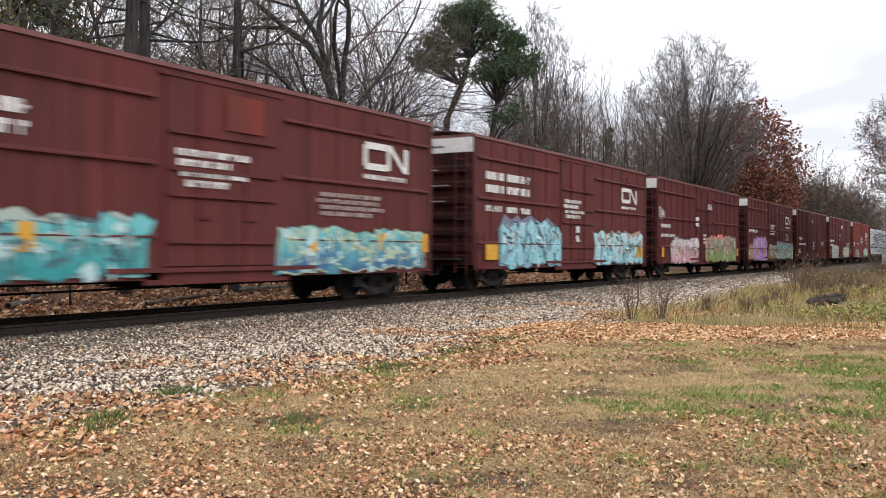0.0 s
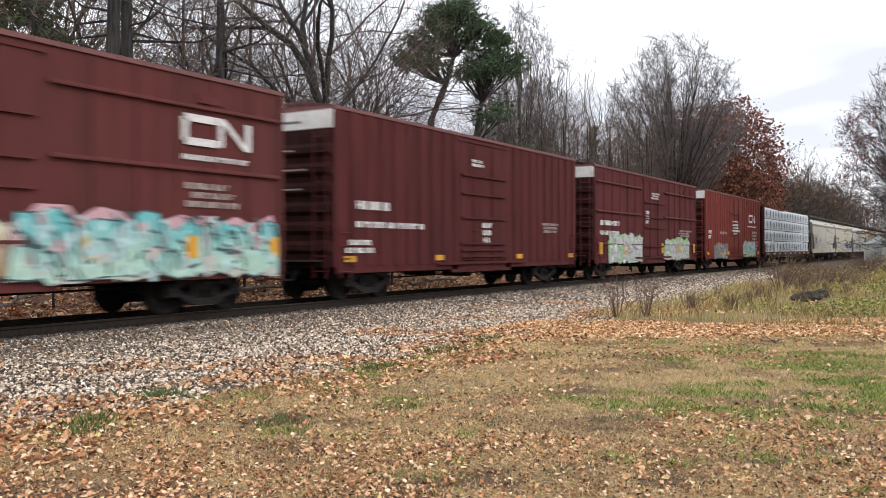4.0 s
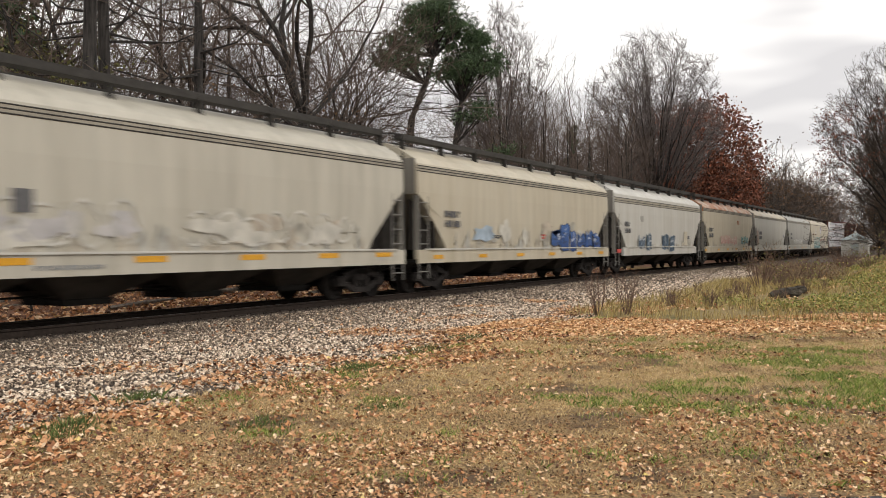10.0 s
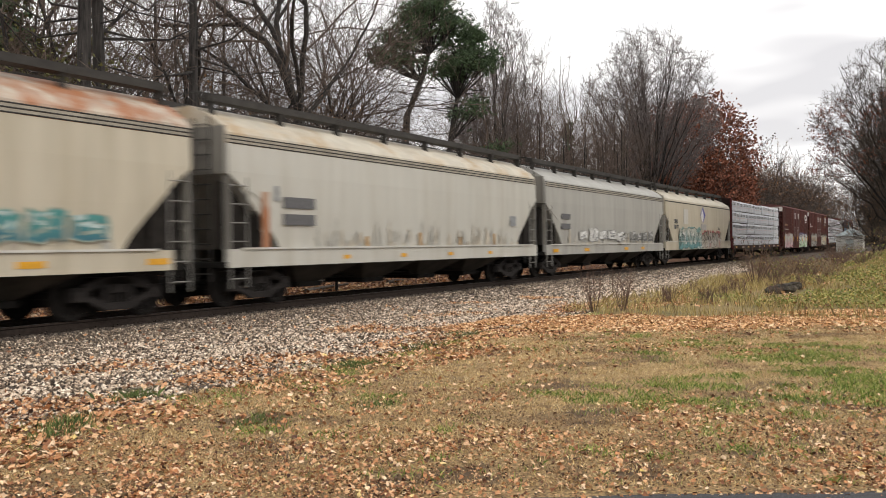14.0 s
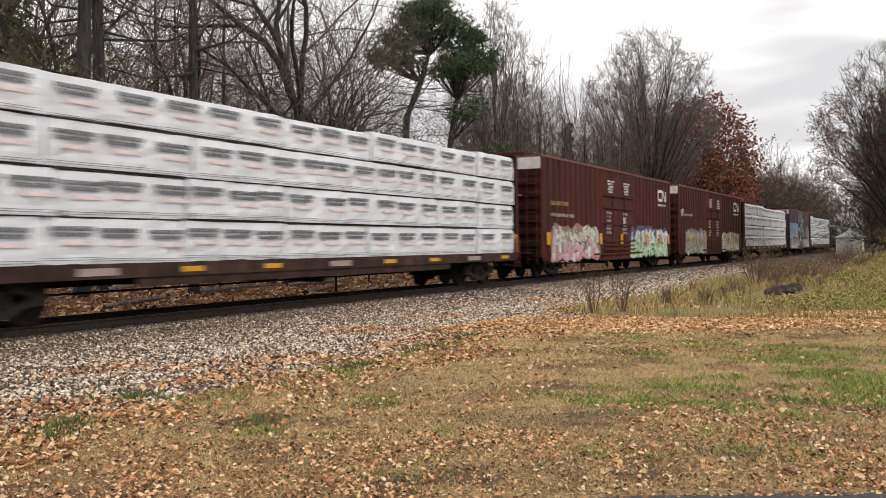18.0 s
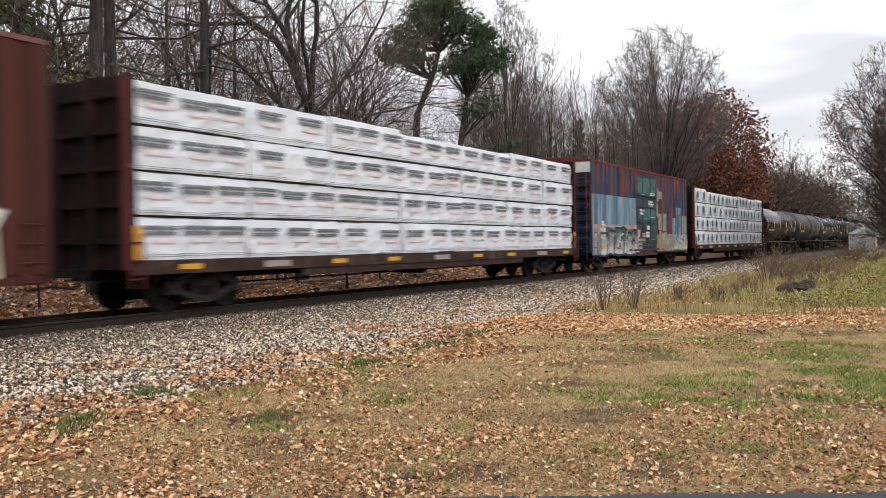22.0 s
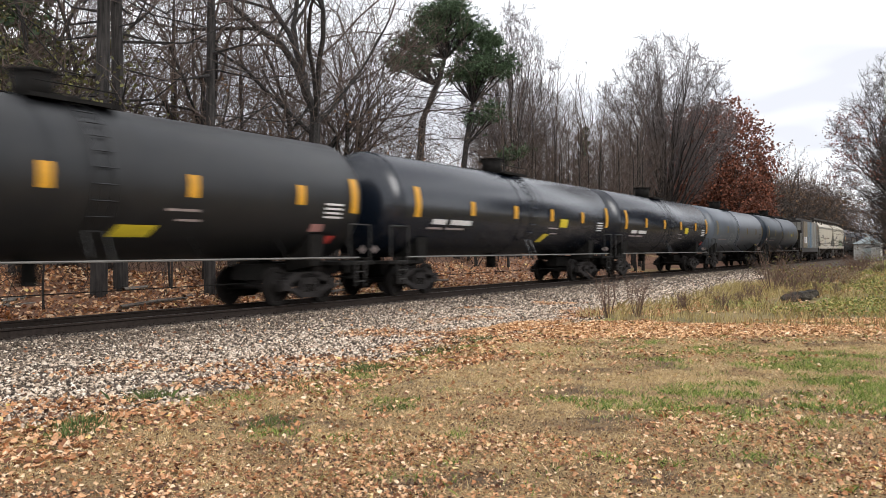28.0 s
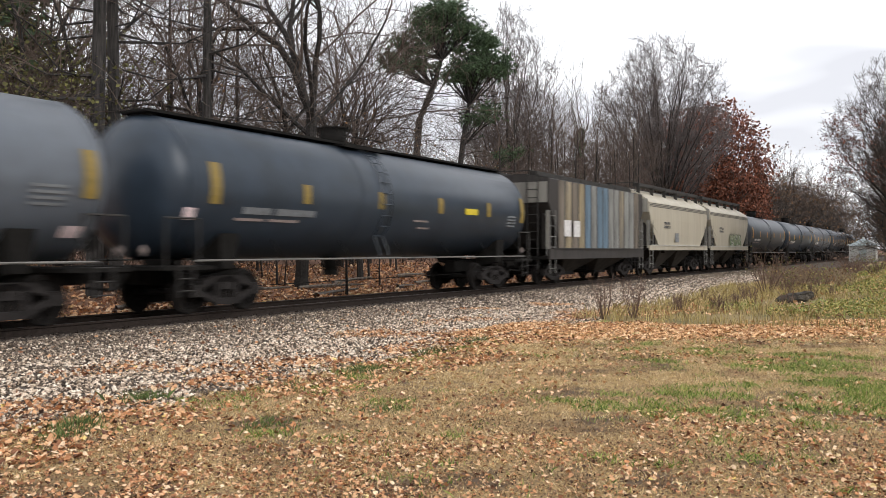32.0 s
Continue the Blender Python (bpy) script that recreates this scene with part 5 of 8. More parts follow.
M_YELLOWPLATE = mat("yellow_plate", (0.66, 0.52, 0.03), 0.45, var=0.08, scale=10.0)
M_DULLREFLECT = mat("dull_yellow_reflector", (0.23, 0.16, 0.035), 0.5, var=0.12, scale=8.0)
M_REDMARK = mat("red_mark", (0.5, 0.06, 0.05), 0.5, var=0.1)
M_WRAP = mat("white_lumber_wrap", (0.70, 0.725, 0.775), 0.28, var=0.05, scale=2.5, bump=1.0, bump_scale=6.0, second=(0.68, 0.69, 0.71), second_at=0.6, second_soft=0.2, second_scale=1.1)
# Bearer timber is darkened to hold the shade in gaps between tiers.
M_TIMBER = mat("sawn_timber", (0.04, 0.03, 0.022), 0.85, var=0.2, scale=20.0)
M_TREEPRINT = mat("teal_green_print", (0.006, 0.095, 0.10), 0.5, var=0.3, scale=5.0)
M_DARKPRINT = mat("charcoal_print", (0.085, 0.09, 0.10), 0.5, var=0.2, scale=9.0)
M_GREYPRINT = mat("grey_print", (0.22, 0.23, 0.24), 0.5, var=0.2, scale=9.0)
M_PINKPRINT = mat("pink_print", (0.76, 0.62, 0.63), 0.5, var=0.2, scale=9.0)


def spray(name, low, high, z0, z1, patch=None):
    """Spray paint that fades from one colour to another up the wall."""
    m = mat(name, low, 0.6, var=0.12, scale=5.0)
    n, l = m.node_tree.nodes, m.node_tree.links
    b = n["Principled BSDF"]
    src = b.inputs["Base Color"].links[0].from_socket
    co = n.new("ShaderNodeTexCoord")
    sep = n.new("ShaderNodeSeparateXYZ")
    l.new(co.outputs["Object"], sep.inputs[0])
    wob = n.new("ShaderNodeTexNoise")
    wob.inputs["Scale"].default_value = 1.6
    l.new(co.outputs["Object"], wob.inputs["Vector"])
    add = n.new("ShaderNodeMath")
    add.operation = "MULTIPLY_ADD"
    l.new(wob.outputs["Fac"], add.inputs[0])
    add.inputs[1].default_value = (z1 - z0) * 0.9
    l.new(sep.outputs["Z"], add.inputs[2])
    mr = n.new("ShaderNodeMapRange")
    mr.inputs["From Min"].default_value, mr.inputs["From Max"].default_value = z0 + (z1 - z0) * 0.6, z0 + (z1 - z0) * 1.25
    l.new(add.outputs[0], mr.inputs["Value"])
    mx = n.new("ShaderNodeMix")
    mx.data_type = "RGBA"
    l.new(mr.outputs["Result"], mx.inputs["Factor"])
    l.new(src, mx.inputs[6])
    mx.inputs[7].default_value = (*high, 1)
    l.new(mx.outputs[2], b.inputs["Base Color"])
    return m


TEAL, ICE, PINK, LILAC, AQUA, SILVER, BLACKP, CREAM, MINT, OCHRE, GREYP, LIME, WHITEP = (
    (0.03, 0.27, 0.28), (0.25, 0.52, 0.58), (0.62, 0.27, 0.33), (0.42, 0.24, 0.50), (0.15, 0.47, 0.48), (0.42, 0.43, 0.42), (0.03, 0.03, 0.035),
    (0.62, 0.60, 0.46), (0.42, 0.62, 0.36), (0.42, 0.26, 0.09), (0.30, 0.29, 0.27), (0.22, 0.55, 0.12), (0.72, 0.72, 0.70))


def strip(bm, p, q, w, y, mi, taper=1.0):
    """A flat painted stroke on the wall plane."""
    p, q = Vector((p[0], 0, p[1])), Vector((q[0], 0, q[1]))
    d = (q - p).normalized()
    s = Vector((d.z, 0, -d.x))
    p, q = p - d * w * 0.45, q + d * w * 0.45
    f = bm.faces.new([bm.verts.new(v + Vector((0, y, 0))) for v in (p - s * w / 2, q - s * w / 2 * taper, q + s * w / 2 * taper, p + s * w / 2)])
    f.material_index = mi


def blob(bm, cx, cz, rx, rz, y, mi, rng, z0, z1, n=11, rough=0.22):
    ring = []
    turn = rng.uniform(0, 6.283)
    for k in range(n):
        a = turn + 2 * math.pi * k / n
        q = 1 + rng.uniform(-rough, rough)
        ring.append((cx + rx * math.cos(a) * q, min(z1 + 0.1, max(z0 - 0.03, cz + rz * math.sin(a) * q))))
    bm.faces.new([bm.verts.new((a, y, b)) for a, b in ring]).material_index = mi


def shape(bm, pts, y, mi):
    bm.faces.new([bm.verts.new((a, y, b)) for a, b in pts]).material_index = mi


def graffiti(car, x0, x1, z0, z1, low, high, outline, cloud, letters, seed, y, label, dots=None, edge=0.04, cloud_on=True):
    """Sprayed piece: a ragged cloud, then jagged block letters with a dark edge, inner cuts and shine."""
    rng = random.Random(seed)
    dots = dots or tuple(min(0.72, 0.5 * a + 0.34) for a in high)
    mats = [mat("spray_outline", outline, 0.6, var=0.25, scale=7.0), spray("spray_fill", low, high, z0, z1), spray("spray_cloud", tuple(0.45 * a + 0.55 * b for a, b in zip(cloud, low)), cloud, z0, z1), mat("spray_shine", dots, 0.6, var=0.2, scale=5.0)]
    w, h = (x1 - x0) / letters, z1 - z0
    piece = None
    if cloud_on:
        bm = bmesh.new()
        top, bottom = [], []
        n = letters * 3
        for k in range(n + 1):
            a = x0 - 0.12 + (x1 - x0 + 0.24) * k / n
            end = 0.45 if k in (0, n) else 1.0
            top.append((a + rng.uniform(-0.3, 0.3) * w / 3, z0 + h * (0.5 + end * rng.choice((0.34, 0.4, 0.44, 0.5)))))
            bottom.append((a + rng.uniform(-0.3, 0.3) * w / 3, z0 + h * rng.uniform(-0.02, 0.12)))
        for k in range(n):
            shape(bm, (bottom[k], bottom[k + 1], top[k + 1], top[k]), y, 2)
        bmesh.ops.remove_doubles(bm, verts=bm.verts, dist=1e-5)
        piece = tagged(part("graffiti", bm, mats, car, label), kind="stuff")
    for i in range(letters):
        lx, bm = x0 + w * (i + 0.5), bmesh.new()
        lay = y - 0.004 - 0.0055 * (i % 2)
        tilt = rng.uniform(-0.16, 0.16) * h
        up, dn = z0 + h * rng.uniform(0.80 if cloud_on else 0.6, 0.98), z0 + h * rng.uniform(0.0, 0.07 if cloud_on else 0.2)
        hw = w * (rng.uniform(0.46, 0.56) if cloud_on else rng.uniform(0.34, 0.5))
        block = [(lx - hw - tilt * rng.uniform(0.2, 0.6), dn + rng.uniform(0, 0.1) * h), (lx - hw * rng.uniform(0.1, 0.4), dn), (lx + hw * rng.uniform(0.2, 0.5), dn + rng.uniform(0, 0.14) * h), (lx + hw - tilt * 0.4, dn + rng.uniform(0, 0.06) * h),
                 (lx + hw * rng.uniform(0.85, 1.05), dn + h * rng.uniform(0.35, 0.55)), (lx + hw + tilt, up - rng.uniform(0, 0.16) * h), (lx + hw * rng.uniform(0.2, 0.5) + tilt, up), (lx - hw * rng.uniform(0.1, 0.4) + tilt, up - rng.uniform(0.04, 0.2) * h), (lx - hw + tilt, up - rng.uniform(0, 0.08) * h), (lx - hw * rng.uniform(0.8, 1.0), dn + h * rng.uniform(0.4, 0.6))]
        cz = (up + dn) / 2
        shape(bm, [(lx + (a - lx) * (1 + 2 * edge / w), cz + (b - cz) * (1 + 2 * edge / h)) for a, b in block], lay, 0)
        shape(bm, block, lay - 0.001, 1)
        lay -= 0.002
        stem = rng.choice((((0.0, 0.02, 0.0, 0.42), (0.05, 0.62, 0.0, 0.84)), ((-0.28, 0.28, 0.3, 0.34), (-0.3, 0.66, 0.28, 0.6)), ((-0.1, 0.3, 0.12, 0.72), (0.3, 0.1, 0.34, 0.4)), ((-0.34, 0.5, 0.1, 0.44), (0.05, 0.16, 0.3, 0.22)), ((0.0, 0.34, 0.04, 0.66), (-0.42, 0.2, -0.3, 0.3))))
        for a0, b0, a1, b1 in stem:
            strip(bm, (lx + a0 * hw * 1.6 + tilt * (b0 - 0.5), dn + (up - dn) * b0), (lx + a1 * hw * 1.6 + tilt * (b1 - 0.5) + 0.01, dn + (up - dn) * b1 + 0.01), min(0.16, w * rng.uniform(0.05, 0.12)), lay, 0, rng.uniform(0.3, 1.2))
            lay -= 0.0003
        for k in range(rng.randint(3, 5)):
            a, b = lx + hw * rng.uniform(-0.7, 0.7), dn + (up - dn) * rng.uniform(0.1, 0.85)
            turn, L = rng.choice((0.1, 0.3, 1.3, 1.55, 1.75, 2.6)), h * rng.uniform(0.12, 0.34)
            strip(bm, (a, b), (a + math.sin(turn) * L * 0.8, min(up, max(dn, b + math.cos(turn) * L))), rng.uniform(0.025, 0.075), lay, 0, rng.uniform(0.3, 1.2))
            lay -= 0.0003
        for k in range(3):
            a, b = lx + hw * rng.uniform(-0.75, 0.6), dn + (up - dn) * rng.uniform(0.45, 0.92)
            strip(bm, (a, b), (a + rng.uniform(-0.05, 0.3) * w, min(up, b + rng.uniform(-0.05, 0.1) * h)), rng.uniform(0.04, 0.12), lay, 3, rng.uniform(0.4, 1.0))
            lay -= 0.0003
        if piece is None:
            piece = tagged(part("graffiti", bm, mats, car, label), kind="stuff")
        else:
            tagged(part("painted_shape", bm, mats, piece), kind="stuff")
    if not cloud_on:
        return
    # loose sprayed patches and hooked strokes that run across the letters
    bm, lay = bmesh.new(), y - 0.0165
    for k in range(letters * 9):
        a, b = rng.uniform(x0 + 0.1, x1 - 0.1), z0 + h * rng.uniform(0.05, 0.8)
        blob(bm, a, b, rng.uniform(0.05, 0.2), rng.uniform(0.05, 0.16) * h, lay, rng.choice((1, 1, 1, 3, 3, 2)), rng, z0, z1 - 0.1, 9, 0.35)
        lay -= 0.0002
    for k in range(letters * 6):
        a, b = x0 + (x1 - x0 - 0.25) * (k + rng.random()) / (letters * 6), z0 + h * rng.uniform(0.4, 0.92)
        bend = rng.uniform(0.08, 0.3)
        pts = [(a, b), (a + bend * 0.6, b - 0.03 * h), (a + bend, b - rng.uniform(0.1, 0.28) * h)]
        mi = rng.choice((0, 0, 0, 3))
        for p, q in zip(pts, pts[1:]):
            strip(bm, p, q, rng.uniform(0.03, 0.1), lay, mi, rng.uniform(0.4, 1.0))
            lay -= 0.0002
    tagged(part("painted_shape", bm, mats, piece), kind="stuff")


def plate(car, name, x0, x1, z0, z1, y, material, label="", slant=0.0):
    bm = bmesh.new()
    lo, hi = [(x0, z0), (x1, z0), (x1 + slant, z1), (x0 + slant, z1)], 0.006
    loft(bm, [[(a, y, b) for a, b in lo], [(a, y - hi, b) for a, b in lo]])
    return part(name, bm, material, car, label)


def bars(car, x0, x1, z0, z1, rows, y, material, seed, name="stencilled_lettering", ragged=True):
    """Unreadable stencilled lettering as rows of small blocks."""
    rng = random.Random(seed)
    bm = bmesh.new()
    h = (z1 - z0) / rows
    w = h * 0.5
    for r in range(rows):
        a = x0 + (rng.uniform(0, 0.15) * (x1 - x0) if ragged else 0)
        end = x1 - (rng.uniform(0, 0.3) * (x1 - x0) if ragged else 0)
        left = rng.randint(2, 5)
        while a < end - w * 0.6:
            lo = z0 + r * h + h * 0.16
            if rng.random() < 0.5:
                box(bm, a, a + w * 0.8, y - 0.006, y, lo, lo + h * 0.68)
            else:
                box(bm, a, a + w * 0.3, y - 0.006, y, lo, lo + h * 0.68)
                box(bm, a + w * 0.3, a + w * 0.8, y - 0.006, y, lo + h * (0.0 if rng.random() < 0.5 else 0.42), lo + h * (0.26 if rng.random() < 0.3 else 0.68))
            a += w
            left -= 1
            if left == 0:
                left, a = rng.randint(2, 5), a + w * 0.7
    return tagged(part(name, bm, material, car), kind="stuff")


# ---- running gear, shared by all cars
def truck_meshes():
    bm = bmesh.new()
    for sx in (-1, 1):
        box(bm, sx * 0.88 - 0.17, sx * 0.88 + 0.17, -0.09, 0.09, 0.36, 0.62)
        loft(bm, [[(sx * 0.8, -0.08, 0.52), (sx * 0.8, 0.08, 0.52), (sx * 0.8, 0.08, 0.68), (sx * 0.8, -0.08, 0.68)],
                  [(sx * 0.3, -0.08, 0.66), (sx * 0.3, 0.08, 0.66), (sx * 0.3, 0.08, 0.80), (sx * 0.3, -0.08, 0.80)]])
        loft(bm, [[(sx * 0.76, -0.08, 0.38), (sx * 0.76, 0.08, 0.38), (sx * 0.76, 0.08, 0.5), (sx * 0.76, -0.08, 0.5)],
                  [(sx * 0.34, -0.08, 0.18), (sx * 0.34, 0.08, 0.18), (sx * 0.34, 0.08, 0.32), (sx * 0.34, -0.08, 0.32)]])
        box(bm, sx * 0.3 - 0.06, sx * 0.3 + 0.06, -0.08, 0.08, 0.2, 0.74)
        rod(bm, (sx * 0.88, -0.13, 0.46), (sx * 0.88, 0.13, 0.46), 0.1, 10)
    box(bm, -0.36, 0.36, -0.09, 0.09, 0.17, 0.31)
    box(bm, -0.32, 0.32, -0.08, 0.08, 0.66, 0.8)
    side_mesh = finish("side_frame", bm, M_TRUCK, 0.015)
    bm = bmesh.new()
    box(bm, -0.2, 0.2, -1.1, 1.1, 0.5, 0.78)
    frame_mesh = finish("truck", bm, M_TRUCK, 0.015)
    bm = bmesh.new()
    for k in range(5):
        rod(bm, (-0.22 + k * 0.11, 0, 0.31), (-0.22 + k * 0.11, 0, 0.56), 0.045, 8)
    spring_mesh = finish("spring_pack", bm, M_WHEEL)
    bm = bmesh.new()
    n = 24
    for s in (-1, 1):
        prof = [(0.0, 0.66), (0.16, 0.66), (0.2, 0.70), (0.36, 0.715), (0.40, 0.70), (0.485, 0.70), (0.485, 0.725), (0.457, 0.735), (0.45, 0.835), (0.37, 0.835), (0.35, 0.79), (0.2, 0.8), (0.15, 0.86), (0.0, 0.86)]
        loft(bm, [[(r * math.cos(2 * math.pi * k / n), s * yy, r * math.sin(2 * math.pi * k / n)) for k in range(n)] for r, yy in [(max(r, 0.004), yy) for r, yy in prof]])
        for k in range(6):
            a = math.pi * k / 3
            rod(bm, (0.28 * math.cos(a), s * 0.79, 0.28 * math.sin(a)), (0.28 * math.cos(a), s * 0.81, 0.28 * math.sin(a)), 0.03, 5)
    rod(bm, (0, -1.05, 0), (0, 1.05, 0), 0.075, 10)
    return frame_mesh, side_mesh, spring_mesh, finish("wheelset", bm, M_WHEEL)


TRUCK_MESH, SIDE_MESH, SPRING_MESH, WHEEL_MESH = truck_meshes()
AXLES = {-1: [], 1: []}
CARS = []


def running_gear(car, half, trucks, frameless=False):
    for s in (-1, 1):
        t = part("truck", TRUCK_MESH, None, car, at=(s * trucks, 0, 0.0))
        for sy in (-1.02, 1.02):
            part("side_frame", SIDE_MESH, None, t, at=(0, sy, 0))
            part("spring_pack", SPRING_MESH, None, t, at=(0, sy, 0))
        for a in (-1, 1):
            AXLES[a].append(part("wheelset", WHEEL_MESH, None, t, at=(a * 0.88, 0, 0.457)))
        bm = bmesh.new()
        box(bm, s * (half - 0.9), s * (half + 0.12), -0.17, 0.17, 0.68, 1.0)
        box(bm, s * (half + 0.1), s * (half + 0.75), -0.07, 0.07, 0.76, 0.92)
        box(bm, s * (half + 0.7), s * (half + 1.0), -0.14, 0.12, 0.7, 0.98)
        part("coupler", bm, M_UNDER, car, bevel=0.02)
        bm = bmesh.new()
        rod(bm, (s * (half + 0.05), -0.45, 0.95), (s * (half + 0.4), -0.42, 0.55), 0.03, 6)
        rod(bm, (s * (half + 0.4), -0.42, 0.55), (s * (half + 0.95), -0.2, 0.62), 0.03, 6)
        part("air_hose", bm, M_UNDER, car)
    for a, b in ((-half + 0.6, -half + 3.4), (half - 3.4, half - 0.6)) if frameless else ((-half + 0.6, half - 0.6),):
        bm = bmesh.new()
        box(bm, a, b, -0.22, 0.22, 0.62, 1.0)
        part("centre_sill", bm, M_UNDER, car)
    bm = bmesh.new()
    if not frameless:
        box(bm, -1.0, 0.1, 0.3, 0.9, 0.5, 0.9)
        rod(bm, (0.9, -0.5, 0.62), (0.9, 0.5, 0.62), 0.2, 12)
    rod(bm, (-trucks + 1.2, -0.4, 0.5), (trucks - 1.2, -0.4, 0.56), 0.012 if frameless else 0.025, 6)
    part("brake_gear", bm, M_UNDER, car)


def ladder(car, x, y, z0, z1, width, rungs, material, along="x", name="ladder"):
    bm = bmesh.new()
    a = Vector((width / 2, 0, 0)) if along == "x" else Vector((0, width / 2, 0))
    p = Vector((x, y, 0))
    for s in (-1, 1):
        rod(bm, p + a * s + Vector((0, 0, z0)), p + a * s + Vector((0, 0, z1)), 0.022, 5)
    for k in range(rungs):
        z = z0 + (z1 - z0) * (k + 0.5) / rungs
        rod(bm, p - a + Vector((0, 0, z)), p + a + Vector((0, 0, z)), 0.016, 5)
    return part(name, bm, material, car)


def hand_mark(car, x0, x1, z0, z1, y):
    """The railway's mark as plain white shapes: a rounded loop and a slanted block."""
    w, h, t = x1 - x0, z1 - z0, 0.20 * (z1 - z0) + 0.03
    bm = bmesh.new()
    m = x0 + w * 0.50
    for a, b, c, d in ((x0 + t * 0.5, m, z1 - t, z1), (x0 + t * 0.5, m, z0, z0 + t), (x0, x0 + t, z0 + t * 0.5, z1 - t * 0.5), (m + 0.02, m + t, z0 + t * 0.2, z1 - t * 0.2), (x1 - t, x1, z0, z1 - t * 0.3)):
        box(bm, a, b, y - 0.006, y, c, d)
    loft(bm, [[(m + 0.02, yy, z1), (m + t * 1.2, yy, z1), (x1 - t * 0.1, yy, z0), (x1 - t * 1.2, yy, z0)] for yy in (y - 0.001, y - 0.007)])
    tagged(part("painted_mark", bm, M_STENCIL, car, "white painted railway mark"), kind="stuff")


def boxcar(x0, x1, paint, label, style="ledges", door=1.6, end_white=True, seed=0, height=4.92, door_paint=None, roof_paint=None, end_paint=None):
    """A high boxcar; ledges: three horizontal stiffeners a panel, ribs: vertical posts."""
    half = (x1 - x0) / 2
    car = tagged(new("boxcar"), label, "freight car", "cars of the train")
    Y = 1.48
    bm = bmesh.new()
    box(bm, -half, half, -Y, Y, 0.86, height - 0.1)
    part("body", bm, paint, car, bevel=0.015)
    bm = bmesh.new()
    loft(bm, [[(x, -Y - 0.045, height - 0.12), (x, -Y - 0.045, height - 0.03), (x, -0.5, height + 0.1), (x, 0.5, height + 0.1), (x, Y + 0.045, height - 0.03), (x, Y + 0.045, height - 0.12)] for x in (-half - 0.03, half + 0.03)])
    roof = part("roof", bm, M_ROOFEDGE if roof_paint is None else roof_paint, car)
    n = int(half * 2 / 1.1)
    bm = bmesh.new()
    for k in range(n + 1):
        x = -half + 2 * half * k / n
        loft(bm, [[(xx, -Y - 0.03, height - 0.03), (xx, -0.5, height + 0.13), (xx, 0.5, height + 0.13), (xx, Y + 0.03, height - 0.03)] for xx in (x - 0.03, x + 0.03)])
    part("roof_seam", bm, M_ROOFEDGE, roof)
    for s in (-1, 1):
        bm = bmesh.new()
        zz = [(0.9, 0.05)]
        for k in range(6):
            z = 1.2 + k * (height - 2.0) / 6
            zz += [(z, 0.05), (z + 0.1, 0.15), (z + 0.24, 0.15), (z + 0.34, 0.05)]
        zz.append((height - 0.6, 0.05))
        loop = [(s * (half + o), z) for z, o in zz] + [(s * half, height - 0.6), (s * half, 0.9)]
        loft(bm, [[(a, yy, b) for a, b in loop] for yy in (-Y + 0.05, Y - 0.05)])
        part("end_wall", bm, end_paint or M_ENDDIRT_SHADE, car)
        bm = bmesh.new()
        box(bm, *sorted((s * (half + 0.002), s * (half + 0.065))), -Y + 0.02, Y - 0.02, height - 0.58, height - 0.13)
        if end_white:
            part("end_panel", bm, M_ENDWHITE, car, "white painted panel at the top of the end")
            bm = bmesh.new()
            box(bm, *sorted((s * (half + 0.064), s * (half + 0.072))), -0.45, 0.5, height - 0.42, height - 0.36)
            part("stencilled_lettering", bm, M_DARKSTENCIL, car)
        else:
            part("end_panel", bm, paint, car)
        for k, (ya, yb) in ((3, (-0.75, 0.35)), (4, (-0.9, 0.3)), (5, (-0.5, 0.55))):
            zc = 1.2 + k * (height - 2.0) / 6 + 0.17
            bm = bmesh.new()
            box(bm, *sorted((s * (half + 0.151), s * (half + 0.156))), ya + 0.2, yb - 0.2, zc - 0.02, zc + 0.02)
            part("stencilled_lettering", bm, M_DIMSTENCIL, car)
        ladder(car, s * (half - 0.32), -Y - 0.07, 0.6, 1.9, 0.42, 4, paint)
        ladder(car, s * (half + 0.16), -Y + 0.35, 0.6, 4.3, 0.4, 10, paint, "y")
        bm = bmesh.new()
        box(bm, *sorted((s * (half + 0.02), s * (half + 0.34))), -1.1, 1.1, 1.02, 1.06)
        part("crossover_step", bm, M_WALK, car)
    for sy in (-1, 1):
        yf = sy * Y
        out = sy * 0.04
        def slab(name, a, b, z0, z1, depth=0.05, material=None, parent=car):
            bm = bmesh.new()
            box(bm, a, b, *sorted((yf, yf + sy * depth)), z0, z1)
            return part(name, bm, material or paint, parent, bevel=0.008)
        for a, b in ((-half + 0.12, -door - 0.12), (door + 0.12, half - 0.12)):
            slab("side_sill", a - 0.1, b + 0.1, 0.72, 0.9, 0.02)
            if style == "ledges":
                for z in (4.2, 2.94, 1.55):
                    bm = bmesh.new()
                    loft(bm, [[(x, yf, z + 0.06), (x, yf + sy * 0.085, z - 0.005), (x, yf + sy * 0.085, z - 0.035), (x, yf, z - 0.035)] for x in (a + 0.1, b - 0.05)])
                    part("stiffener", bm, paint, car)
                m = max(3, round((b - a) / 1.0))
                for k in range(1, m):
                    x = a + (b - a) * k / m
                    slab("post", x - 0.06, x + 0.06, 0.92, height - 0.15, 0.03)
            else:
                m = max(4, round((b - a) / 0.62))
                for k in range(m + 1):
                    x = a + (b - a) * k / m
                    bm = bmesh.new()
